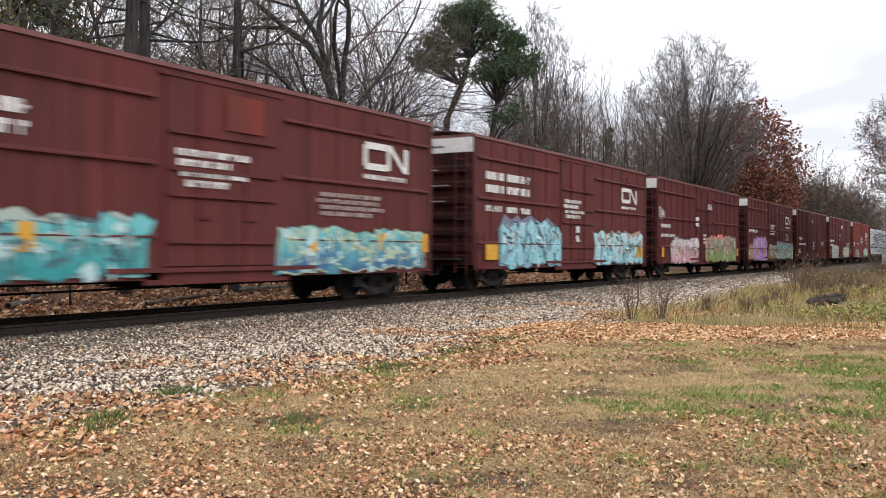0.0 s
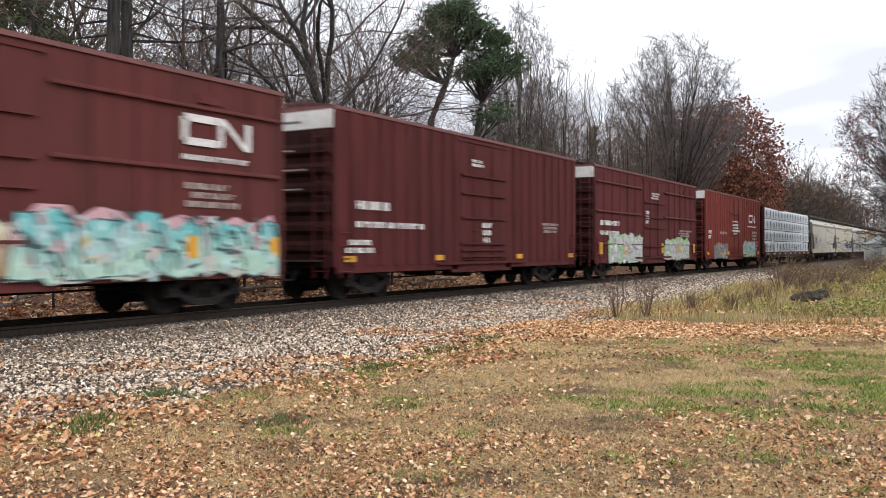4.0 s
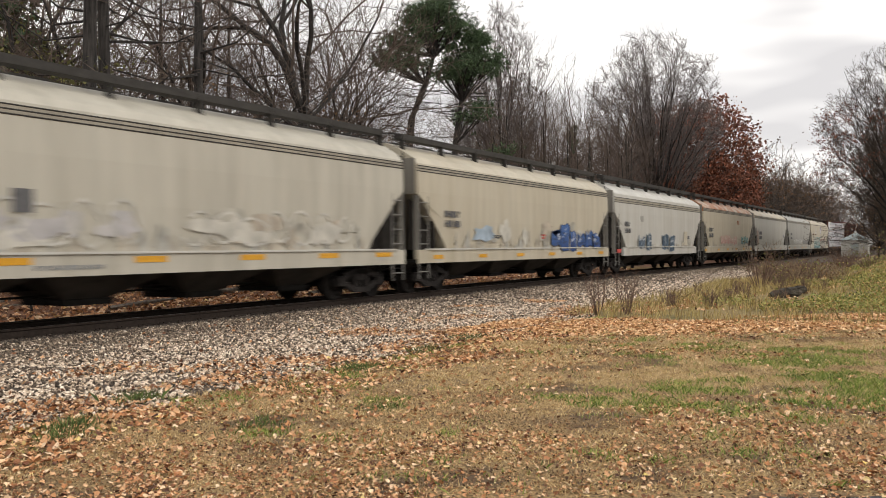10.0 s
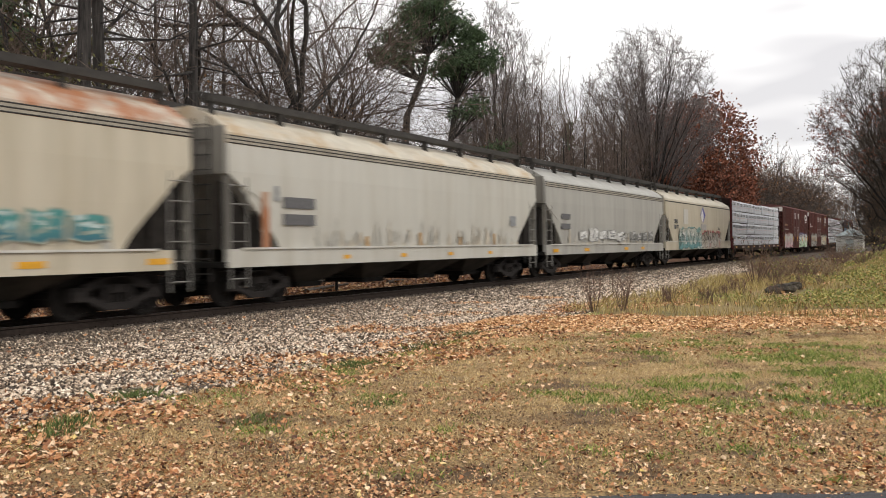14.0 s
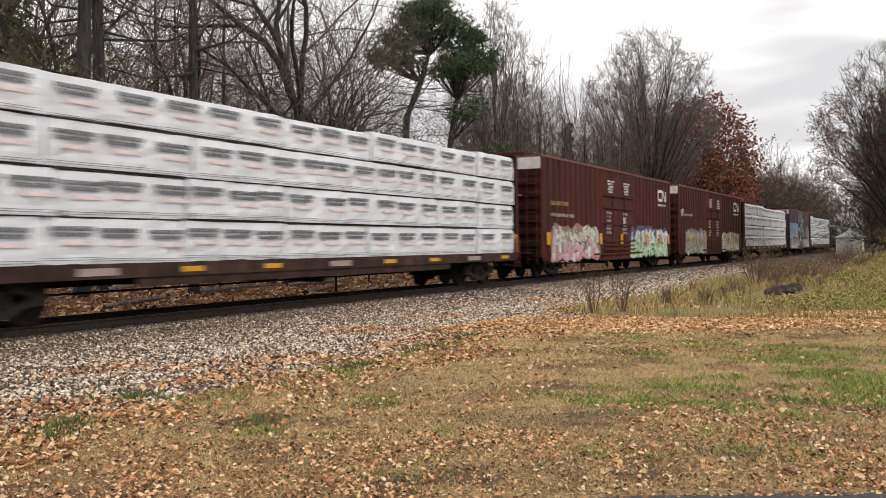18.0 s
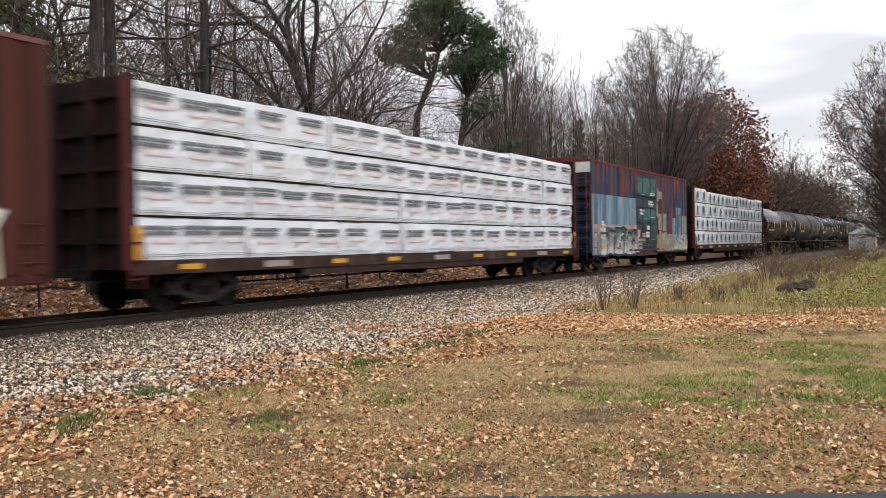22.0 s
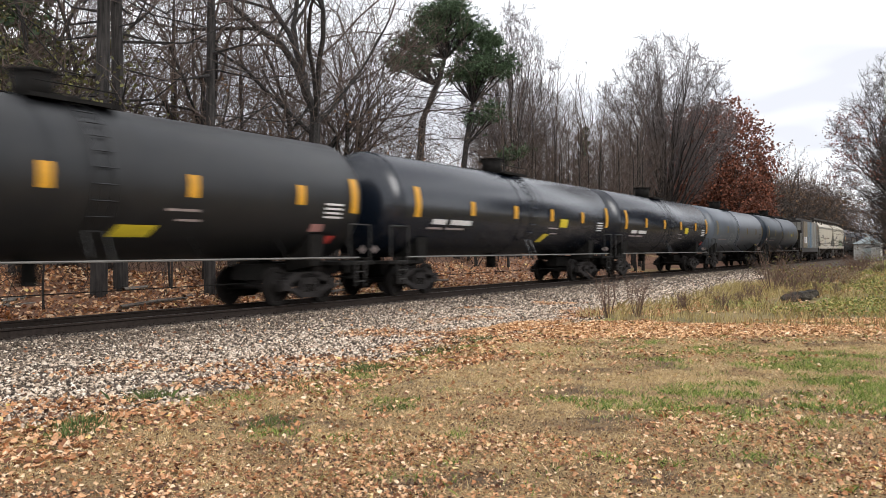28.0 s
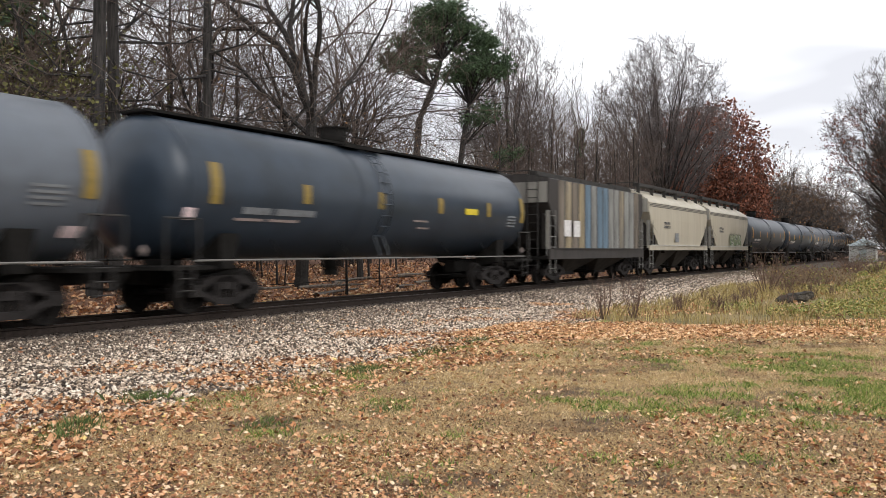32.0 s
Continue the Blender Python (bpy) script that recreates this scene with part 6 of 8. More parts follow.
                    loft(bm, [[(x + o, yf + sy * q, z) for o, q in ((-0.17, -0.01), (-0.135, 0.055), (0.135, 0.055), (0.17, -0.01))] for z in (0.9, height - 0.14)])
                    part("rib", bm, paint, car)
        slab("corner_post", -half, -half + 0.14, 0.8, height - 0.13, 0.03)
        slab("corner_post", half - 0.14, half, 0.8, height - 0.13, 0.03)
        dm = door_paint or paint
        d = slab("door", -door + 0.04, door - 0.04, 0.98, height - 0.28, 0.06, dm)
        for z in ((3.58, 2.86, 2.36, 1.45) if style == "ledges" else (3.62, 3.05, 2.3, 1.5, 1.3, 1.1)):
            bm = bmesh.new()
            box(bm, -door + 0.1, door - 0.1, *sorted((yf + sy * 0.06, yf + sy * 0.13)), z - 0.03, z + 0.03)
            part("door_rib", bm, dm, d)
        for x in (-door * 0.45, door * 0.35):
            bm = bmesh.new()
            rod(bm, (x, yf + sy * 0.085, 0.95), (x, yf + sy * 0.085, height - 0.35), 0.022, 6)
            box(bm, x - 0.05, x + 0.3, *sorted((yf + sy * 0.06, yf + sy * 0.11)), 1.9, 1.96)
            part("locking_bar", bm, M_OXIDE_DARK if door_paint is None else dm, d)
        slab("door_track", -door - 1.3, door + 1.3, 0.86, 0.95, 0.10)
        slab("door_track", -door - 0.1, door + 0.1, height - 0.28, height - 0.2, 0.09)
        slab("side_sill", -door - 0.4, door + 0.4, 0.62, 0.88, 0.02)
        if style == "ledges":
            slab("roof_bracket", half - 2.6, half - 1.9, height - 0.62, height - 0.45, 0.05)
    running_gear(car, half, half - 2.0)
    CARS.append((car, (x0 + x1) / 2))
    return car, half, -Y - 0.06


def reflectors(car, y, xs, z0, z1, w):
    for x in xs:
        plate(car, "reflector", x, x + w, z0, z1, y, M_REFLECT, "yellow reflector strip")


def wrap_mark(kind):
    """The print that repeats on the wrapped packs."""
    bm = bmesh.new()

    def quad(p, mi, y=0.0):
        bm.faces.new([bm.verts.new((a, y, b)) for a, b in p]).material_index = mi
    if kind == "tree":
        half_outline = [(0.06, 0.25), (0.15, 0.15), (0.11, 0.12), (0.205, 0.0), (0.16, -0.02), (0.225, -0.14), (0.08, -0.15), (0.07, -0.21)]
        quad([(-a, b) for a, b in half_outline] + [(a, b) for a, b in half_outline[::-1]], 0)
    elif kind == "caption":
        for a, b, c, d in ((-0.38, -0.14, -0.285, -0.245), (-0.11, 0.16, -0.285, -0.245), (0.19, 0.40, -0.285, -0.245), (-0.3, 0.3, -0.33, -0.31)):
            quad(((a, c), (b, c), (b, d), (a, d)), 1)
    else:
        for k in range(8):
            a = -0.47 + k * 0.118
            quad(((a, 0.15), (a + 0.09, 0.15), (a + 0.09, 0.235), (a, 0.235)), 2)
            if k < 7:
                quad(((a + 0.05, 0.045), (a + 0.14, 0.045), (a + 0.14, 0.12), (a + 0.05, 0.12)), 2)
            if k > 1:
                quad(((a - 0.03, -0.105), (a + 0.075, -0.105), (a + 0.075, -0.035), (a - 0.03, -0.035)), 3)
        quad(((-0.62, -0.34), (0.62, -0.34), (0.62, -0.328), (-0.62, -0.328)), 1)
        quad(((-0.62, -0.38), (0.62, -0.38), (0.62, -0.368), (-0.62, -0.368)), 1)
    return finish("printed_mark", bm, [M_TREEPRINT, M_GREYPRINT, M_DARKPRINT, M_PINKPRINT])


MARKS = {k: wrap_mark(k) for k in ("tree", "caption", "bars")}


def lumber_car(x0, x1, kind, seed, label):
    half = (x1 - x0) / 2
    car = tagged(new("lumber_flatcar"), label, "freight car", "cars of the train")
    rng = random.Random(seed)
    bm = bmesh.new()
    box(bm, -half + 0.1, half - 0.1, -1.45, 1.45, 0.9, 1.08)
    part("deck", bm, M_OXIDE_DARK, car)
    for s in (-1, 1):
        bm = bmesh.new()
        box(bm, -half + 0.05, half - 0.05, *sorted((s * 1.42, s * 1.5)), 0.8, 1.08)
        box(bm, -half * 0.55, half * 0.55, *sorted((s * 1.40, s * 1.46)), 0.62, 0.82)
        part("side_sill", bm, M_DECKSILL, car, bevel=0.01)
        bm = bmesh.new()
        box(bm, *sorted((s * (half - 0.14), s * (half - 0.02))), -1.48, 1.48, 0.9, 4.62)
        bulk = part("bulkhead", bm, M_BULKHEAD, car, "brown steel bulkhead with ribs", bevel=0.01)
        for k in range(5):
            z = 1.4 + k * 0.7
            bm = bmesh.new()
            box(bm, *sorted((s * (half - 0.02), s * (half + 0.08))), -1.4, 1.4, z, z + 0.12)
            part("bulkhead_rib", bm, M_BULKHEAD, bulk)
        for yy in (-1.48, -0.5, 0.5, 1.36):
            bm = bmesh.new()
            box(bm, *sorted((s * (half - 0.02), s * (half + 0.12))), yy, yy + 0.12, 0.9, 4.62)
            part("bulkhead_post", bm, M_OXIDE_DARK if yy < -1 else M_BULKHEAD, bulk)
        ladder(car, s * (half - 0.08), -1.54, 0.55, 1.6, 0.3, 3, M_OXIDE_DARK)
    bm = bmesh.new()
    for k in range(14):
        x = -half + 1 + k * (2 * half - 2) / 13
        box(bm, x - 0.05, x + 0.05, -0.06, 0.06, 1.08, 4.4)
    box(bm, -half + 0.1, half - 0.1, -0.08, 0.08, 4.4, 4.56)
    part("centre_beam", bm, M_OXIDE_DARK, car)
    tiers = [(1.10, 1.93), (1.96, 2.80), (2.83, 3.68), (3.71, 4.56)]
    cols = [-half + 0.16, -half * 0.71, -half * 0.43, -half * 0.155, half * 0.165, half * 0.47, half * 0.72, half - 0.18]
    drop = {i: rng.choice((0.0, 0.0, -0.05, -0.09)) for i in range(9)}
    for ti, (z0, z1) in enumerate(tiers):
        skip = rng.choice((1, 2, 4)) if ti % 2 else rng.choice((3, 5))
        cuts = [c + (rng.uniform(-0.25, 0.25) if 0 < i < len(cols) - 1 and i != 3 else 0) for i, c in enumerate(cols) if i != skip]
        for side in (-1, 1):
            for ci, (a, b) in enumerate(zip(cuts, cuts[1:])):
                yo, dz = rng.uniform(-0.035, 0.035), rng.uniform(-0.015, 0.012)
                z1 = tiers[ti][1] + (drop[ci] + rng.uniform(-0.03, 0.02) if ti == 3 else 0.0)
                a, b = a + rng.uniform(0.0, 0.02), b - rng.uniform(0.0, 0.02)
                ys = sorted((side * (1.43 + yo), side * 0.12))
                bm = bmesh.new()
                n = max(4, int((b - a) / (0.28 if side < 0 else 0.8)))
                o, zm = side * (1.43 + yo), z1 - z0
                slant, phase = rng.uniform(-1.2, 1.2), rng.uniform(0, 6)
                loops = []
                for k in range(n + 1):
                    x = a + 0.015 + (b - a - 0.03) * k / n
                    end = 0.03 if k in (0, n) else 0.0
                    face = []
                    for j in range(6):
                        u = j / 5
                        crease = 0.026 * math.sin(4.1 * (x + slant * u) + phase) * math.sin(2.3 * x + phase * 2)
                        face.append((x, o + side * (crease + rng.uniform(-0.02, 0.02) - end - (0.03 if j == 5 else 0)), z0 + dz + zm * (0.0 + 0.97 * u) + (rng.uniform(-0.05, 0.0) if j == 0 and ti == 0 else 0)))
                    loops.append([(x, side * 0.12, z0 + dz)] + face + [(x, o - side * 0.1, z1 + dz + rng.uniform(-0.012, 0.012)), (x, side * 0.12, z1 + dz)])
                loft(bm, loops)
                pk = part("lumber_pack", bm, M_WRAP, car, "white plastic-wrapped lumber pack")
                if ti:
                    bm = bmesh.new()
                    box(bm, a + 0.1, b - 0.1, *sorted((side * 0.2, side * 1.38)), z0 - 0.045, z0 + 0.01)
                    part("timber_bearer", bm, M_TIMBER, pk)
                if side == 1:
                    continue
                yp, h = -(1.43 + yo) - 0.05, z1 - z0
                count = max(1, round((b - a) / (1.34 if kind == "tree" else 1.22)))
                for k in range(count):
                    x = a + (b - a) * (k + 0.5) / count + rng.uniform(-0.09, 0.09)
                    part("printed_mark", MARKS[kind], None, pk, "printed mark on the wrap", at=(x, yp, z0 + h * 0.5 + rng.uniform(-0.03, 0.03)))
                    if kind == "tree":
                        part("printed_caption", MARKS["caption"], None, pk, at=(x, yp, z0 + h * 0.5))
    for k in range(9):
        x = -half + 1.2 + k * (2 * half - 2.6) / 8
        if k % 3 == 1:
            plate(car, "stencil_patch", x, x + 0.9, 0.86, 1.0, -1.502, M_DIMSTENCIL)
        else:
            plate(car, "reflector", x, x + 0.6, 0.88, 0.99, -1.502, M_REFLECT, "yellow reflector strip")
    for x in (-half + 0.06, half - 0.22):
        plate(car, "reflector", x, x + 0.16, 1.1, 1.75, -1.502, M_REFLECT, "upright yellow reflector strip at the corner")
    running_gear(car, half, half - 2.3)
    CARS.append((car, (x0 + x1) / 2))
    return car


def hopper(x0, x1, paint, label, roof_paint=None, sill=(0.9, 1.3), bays=4, ribs=None, slope=1.5, lines_z=(3.62, 3.7, 3.78), end_bottom=2.95, top=4.5, walk_z=4.72, trim=0.0):
    """A covered hopper car with sloping end sheets, roof walk and bottom bays."""
    half = (x1 - x0) / 2 + 0.15
    car = tagged(new("hopper_car"), label, "freight car", "cars of the train")
    flat = ribs is not None
    prof = [(1.50, sill[1]), (1.50 if flat else 1.535, 2.2), (1.50 if flat else 1.545, 3.0), (1.50 if flat else 1.53, 3.6)]
    if flat:
        rp = [(1.50, 4.12), (1.45, 4.15), (0.5, 4.3)]
    else:
        rp = [(1.50, 3.85), (1.36, 4.02), (0.95, 4.28), (0.45, top)]
    def section(x, zb, pts):
        side = [(x, -y, max(z, zb)) for y, z in pts]
        return side + [(x, y, z) for _, y, z in [(0, -a[1], a[2]) for a in side[::-1]]]
    stations = [(-half, end_bottom), (-half + 0.35, 2.72), (-half + slope, 1.62), (-half + slope + 0.25, sill[1]), (half - slope - 0.25, sill[1]), (half - slope, 1.62), (half - 0.35, 2.72), (half, end_bottom)]
    bm = bmesh.new()
    loft(bm, [section(x, zb, prof) for x, zb in stations])
    part("body", bm, paint, car)
    bm = bmesh.new()
    secs = []
    for x in (-half, half):
        secs.append([(x, -y, z) for y, z in [(prof[-1][0], prof[-1][1])] + rp] + [(x, y, z) for y, z in rp[::-1] + [(prof[-1][0], prof[-1][1])]])
    loft(bm, secs)
    part("roof", bm, roof_paint or paint, car)
    for s in (-1, 1):
        for k in range(3):
            if not flat:
                z = lines_z[k]
                bm = bmesh.new()
                rod(bm, (-half, s * 1.53, z), (half, s * 1.53, z), 0.016, 6)
                part("seam", bm, M_WALK, car)
        if not flat and lines_z[2] - lines_z[0] > 0.1:
            bm = bmesh.new()
            box(bm, -half + 0.01, half - 0.01, *sorted((s * 1.50, s * 1.536)), lines_z[0], lines_z[2])
            part("seam_band", bm, M_SEAMBAND, car, "dusty band along the roof seam")
        bm = bmesh.new()
        box(bm, -half - 0.02 + trim, half + 0.02 - trim, *sorted((s * 1.42, s * 1.555)), sill[0], sill[1])
        part("side_sill", bm, paint, car, bevel=0.015)
        bm = bmesh.new()
        box(bm, -half + 0.4 + trim, half - 0.4 - trim, *sorted((s * 1.5, s * 1.60)), sill[1] - 0.01, sill[1] + 0.035)
        part("sill_ledge", bm, M_HOPPERWHITE if not flat else paint, car, "pale ledge above the side sill")
        for e in (-1, 1):
            bm = bmesh.new()
            x = e * (half - slope * 0.5)
            # Flat dark sheet stands for the shaded hollow of the end bay.
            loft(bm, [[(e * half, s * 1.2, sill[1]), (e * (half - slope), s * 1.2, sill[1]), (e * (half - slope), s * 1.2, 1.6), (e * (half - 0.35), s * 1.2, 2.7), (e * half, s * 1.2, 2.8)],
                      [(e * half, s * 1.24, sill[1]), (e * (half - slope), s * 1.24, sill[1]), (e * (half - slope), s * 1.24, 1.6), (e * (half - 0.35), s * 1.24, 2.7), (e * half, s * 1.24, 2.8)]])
            part("end_gusset", bm, M_DARKBAY, car, "dark shaded end bay under the slope sheet")
            for px in (0.0, slope * 0.62):
                bm = bmesh.new()
                box(bm, *sorted((e * (half - px), e * (half - px - 0.1))), *sorted((s * 1.38, s * 1.5)), sill[0], 2.9 if px == 0 else 2.35)
                part("corner_post", bm, M_ENDSHEET if px == 0 else M_DARKBAY, car)
            ladder(car, e * (half - 0.32), s * 1.53, 0.45, 2.9, 0.55, 6, M_GRIP)
    for e in (-1, 1):
        bm = bmesh.new()
        box(bm, *sorted((e * (half - 0.02), e * (half + 0.03))), -1.44, 1.44, end_bottom, 4.0)
        part("end_sheet", bm, M_ENDSHEET, car, "grey end sheet", bevel=0.01)
        bm = bmesh.new()
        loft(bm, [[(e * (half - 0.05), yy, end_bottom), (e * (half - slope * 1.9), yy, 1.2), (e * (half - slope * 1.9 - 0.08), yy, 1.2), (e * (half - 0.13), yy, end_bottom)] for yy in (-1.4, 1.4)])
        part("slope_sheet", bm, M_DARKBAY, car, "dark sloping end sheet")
        bm = bmesh.new()
        box(bm, *sorted((e * (half - 0.7), e * (half + 0.1))), -1.5, 1.5, sill[0], sill[0] + 0.12)
        part("end_platform", bm, M_UNDER, car)
        ladder(car, e * (half + 0.08), -0.85, 0.6, 4.2, 0.45, 11, M_WALK, "y")
        ladder(car, e * (half + 0.08), 0.95, 0.6, 2.9, 0.45, 8, M_WALK, "y")
        bm = bmesh.new()
        rod(bm, (e * (half + 0.12), 0.2, 2.3), (e * (half + 0.18), 0.2, 2.3), 0.28, 14)
        part("brake_wheel", bm, M_UNDER, car)
        bm = bmesh.new()
        for yy in (-0.75, 0.75):
            rod(bm, (e * (half - 0.05), yy, 4.3), (e * (half + 0.05), yy, walk_z + 0.05), 0.025, 6)
            rod(bm, (e * (half - 0.9), yy, walk_z + 0.03), (e * (half + 0.05), yy, walk_z + 0.05), 0.025, 6)
        rod(bm, (e * (half + 0.05), -0.75, walk_z + 0.05), (e * (half + 0.05), 0.75, walk_z + 0.05), 0.025, 6)
        part("roof_grab_iron", bm, M_WALK, car)
    for s in (-1, 1):
        bm = bmesh.new()
        box(bm, -half + 0.1, half - 0.1, *sorted((s * 0.62, s * 0.95)), walk_z - 0.13, walk_z + 0.03)
        part("roof_walk", bm, M_WALK, car)
        n = int(half * 2 / 2.3)
        for k in range(n + 1):
            x = -half + 0.2 + (2 * half - 0.4) * k / n
            bm = bmesh.new()
            box(bm, x - 0.03, x + 0.03, *sorted((s * 0.78, s * 0.97)), 4.22, walk_z - 0.02)
            part("walk_bracket", bm, M_WALK, car)
    for k in range(10):
        x = -half + 1 + (2 * half - 2) * k / 9
        bm = bmesh.new()
        box(bm, x - 0.45, x + 0.45, -0.32, 0.32, top - 0.05, top + 0.08)
        part("roof_hatch", bm, M_WALK, car, bevel=0.02)
    span = 2 * (half - slope - 0.9)
    for k in range(bays):
        c = -span / 2 + span * (k + 0.5) / bays
        w = span / bays / 2
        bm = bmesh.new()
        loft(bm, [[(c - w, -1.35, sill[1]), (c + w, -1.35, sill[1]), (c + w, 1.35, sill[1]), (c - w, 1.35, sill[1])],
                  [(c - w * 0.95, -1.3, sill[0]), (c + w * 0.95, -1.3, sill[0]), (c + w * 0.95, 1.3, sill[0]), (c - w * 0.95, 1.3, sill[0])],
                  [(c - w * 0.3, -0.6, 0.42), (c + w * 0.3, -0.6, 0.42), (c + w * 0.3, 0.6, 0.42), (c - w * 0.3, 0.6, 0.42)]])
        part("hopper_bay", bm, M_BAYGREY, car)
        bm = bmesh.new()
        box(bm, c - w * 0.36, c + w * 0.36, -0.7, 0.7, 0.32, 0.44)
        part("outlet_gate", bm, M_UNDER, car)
    if flat:
        n = len(ribs)
        for s in (-1, 1):
            for k, m in enumerate(ribs):
                a = -half + 1.0 + (2 * half - 1.6) * k / n
                b = a + (2 * half - 1.6) / n * 0.62
                bm = bmesh.new()
                loft(bm, [[(a, s * 1.5, 1.4), (a + 0.08, s * 1.59, 1.4), (b - 0.08, s * 1.59, 1.4), (b, s * 1.5, 1.4)], [(a, s * 1.5, 4.1), (a + 0.08, s * 1.59, 4.1), (b - 0.08, s * 1.59, 4.1), (b, s * 1.5, 4.1)]])
                part("rib", bm, m, car)
    running_gear(car, half, half - 1.5)
    CARS.append((car, (x0 + x1) / 2))
    return car, half, -1.565


def tank_car(x0, x1, paint, label, dome=0.0, walkway=False, zc=2.65, r=1.53, seed=0, ladder_paint=None, bright=M_REFLECT, marks=True, strip_gap=3.2):
    half = (x1 - x0) / 2 + 0.05
    car = tagged(new("tank_car"), label, "freight car", "cars of the train")
    n = 40
    ring = lambda x, rad, z: [(x, rad * math.cos(2 * math.pi * k / n), z + rad * math.sin(2 * math.pi * k / n)) for k in range(n)]
    secs = []
    for u in (0.02, 0.35, 0.62, 0.82, 0.95, 1.0):
        secs.append((-half + 0.62 * (1 - math.sqrt(max(0, 1 - u * u))), r * u))
    secs += [(0.0, r)] + [(-x, rad) for x, rad in secs[::-1]]
    bm = bmesh.new()
    loft(bm, [ring(x, rad, zc) for x, rad in secs], smooth=True)
    part("tank", bm, paint, car)
    for x in (-half + 0.62, half - 0.62):
        bm = bmesh.new()
        loft(bm, [ring(x - 0.03, r + 0.004, zc), ring(x, r + 0.012, zc), ring(x + 0.03, r + 0.004, zc)], caps=False, smooth=True)
        part("weld_band", bm, paint, car)
    bm = bmesh.new()
    loft(bm, [ring(dome - 0.75, r + 0.006, zc), ring(dome - 0.7, r + 0.014, zc), ring(dome + 1.45, r + 0.014, zc), ring(dome + 1.5, r + 0.006, zc)][1:3], caps=False, smooth=True)
    part("tank_belt", bm, paint, car)
    top = zc + r
    bm = bmesh.new()
    rod(bm, (dome, 0, top - 0.05), (dome, 0, top + 0.46), 0.38, 18)
    rod(bm, (dome, 0, top + 0.46), (dome, 0, top + 0.52), 0.41, 18)
    for k in range(8):
        a = math.pi * k / 4
        rod(bm, (dome + 0.46 * math.cos(a), 0.46 * math.sin(a), top + 0.38), (dome + 0.46 * math.cos(a), 0.46 * math.sin(a), top + 0.55), 0.03, 5)
    part("manway_dome", bm, M_UNDER, car, "black manway dome with bolts")
    bm = bmesh.new()
    box(bm, dome - 0.6, dome + 1.35, -0.80, 0.80, top - 0.07, top - 0.04)
    for s in (-1, 1):
        box(bm, dome - 0.6, dome + 1.35, *sorted((s * 0.78, s * 0.82)), top - 0.1, top - 0.02)
    part("platform", bm, M_UNDER, car)
    bm = bmesh.new()
    for s in (-1, 1):
        for x in (dome - 0.55, dome + 0.35, dome + 1.3):
            rod(bm, (x, s * 0.80, top - 0.07), (x, s * 0.80, top + 0.2), 0.014, 5)
        rod(bm, (dome - 0.55, s * 0.80, top + 0.2), (dome + 1.3, s * 0.80, top + 0.2), 0.014, 5)
    part("safety_rail", bm, M_UNDER, car)
    for x in (dome + 0.75, dome + 1.1):
        bm = bmesh.new()
        rod(bm, (x, 0.2, top - 0.05), (x, 0.2, top + 0.22), 0.1, 10)
        part("relief_valve", bm, M_UNDER, car)
    if walkway:
        bm = bmesh.new()
        box(bm, -half + 0.4, half - 0.4, -0.45, 0.45, top + 0.02, top + 0.08)
        for k in range(10):
            x = -half + 0.6 + k * (2 * half - 1.2) / 9
            box(bm, x - 0.03, x + 0.03, -0.4, 0.4, top - 0.1, top + 0.03)
        part("roof_walk", bm, M_UNDER, car)
    for s in (-1, 1):
        bm = bmesh.new()
        lx = dome + 0.35
        prev = None
        for k in range(10):
            a = radians(62 - k * 11)
            p = Vector((lx, s * (r + 0.07) * math.cos(a), zc + (r + 0.07) * math.sin(a)))
            rod(bm, p - Vector((0.22, 0, 0)), p + Vector((0.22, 0, 0)), 0.016, 5)
            for q in (-0.22, 0.22):
                if prev is not None:
                    rod(bm, prev + Vector((q, 0, 0)), p + Vector((q, 0, 0)), 0.014, 5)
            prev = p
        for q in (-0.22, 0.22):
            rod(bm, prev + Vector((q, 0, 0)), Vector((lx + q, s * 1.52, 1.14)), 0.014, 5)
        part("ladder", bm, ladder_paint or paint, car)
        bm = bmesh.new()
        rod(bm, (-half + 0.7, s * 1.56, 1.14), (half - 0.7, s * 1.56, 1.14), 0.024, 6)
        part("handrail", bm, M_GRIP, car)
        for k in range(7):
            x = -half + 0.8 + k * (2 * half - 1.6) / 6
            bm = bmesh.new()
            rod(bm, (x, s * 1.56, 1.14), (x, s * 1.2, 1.6), 0.014, 5)
            part("handrail_bracket", bm, M_UNDER, car)
        for e in (-1, 1):
            bm = bmesh.new()
            loft(bm, [[(e * (half - 2.0) - 0.2, s * 0.4, 0.8), (e * (half - 2.0) + 0.2, s * 0.4, 0.8), (e * (half - 2.0) + 0.2, s * 1.2, 0.95), (e * (half - 2.0) - 0.2, s * 1.2, 0.95)],
                      [(e * (half - 2.0) - 0.3, s * 0.4, 1.2), (e * (half - 2.0) + 0.3, s * 0.4, 1.2), (e * (half - 2.0) + 0.3, s * 1.25, 1.72), (e * (half - 2.0) - 0.3, s * 1.25, 1.72)]])
            part("saddle", bm, M_UNDER, car)
            ladder(car, e * (half - 0.5), s * 1.5, 0.4, 1.15, 0.4, 3, M_WALK)
            bm = bmesh.new()
            x = e * half
            rod(bm, (x, s * 1.45, 1.02), (x, s * 1.45, 2.0), 0.022, 5)
            rod(bm, (x, s * 1.45, 2.0), (e * (half - 0.9), s * 1.45, 2.0), 0.022, 5)
            rod(bm, (e * (half - 0.9), s * 1.45, 2.0), (e * (half - 0.9), s * 1.45, 1.02), 0.022, 5)
            part("end_rail", bm, M_WALK, car)
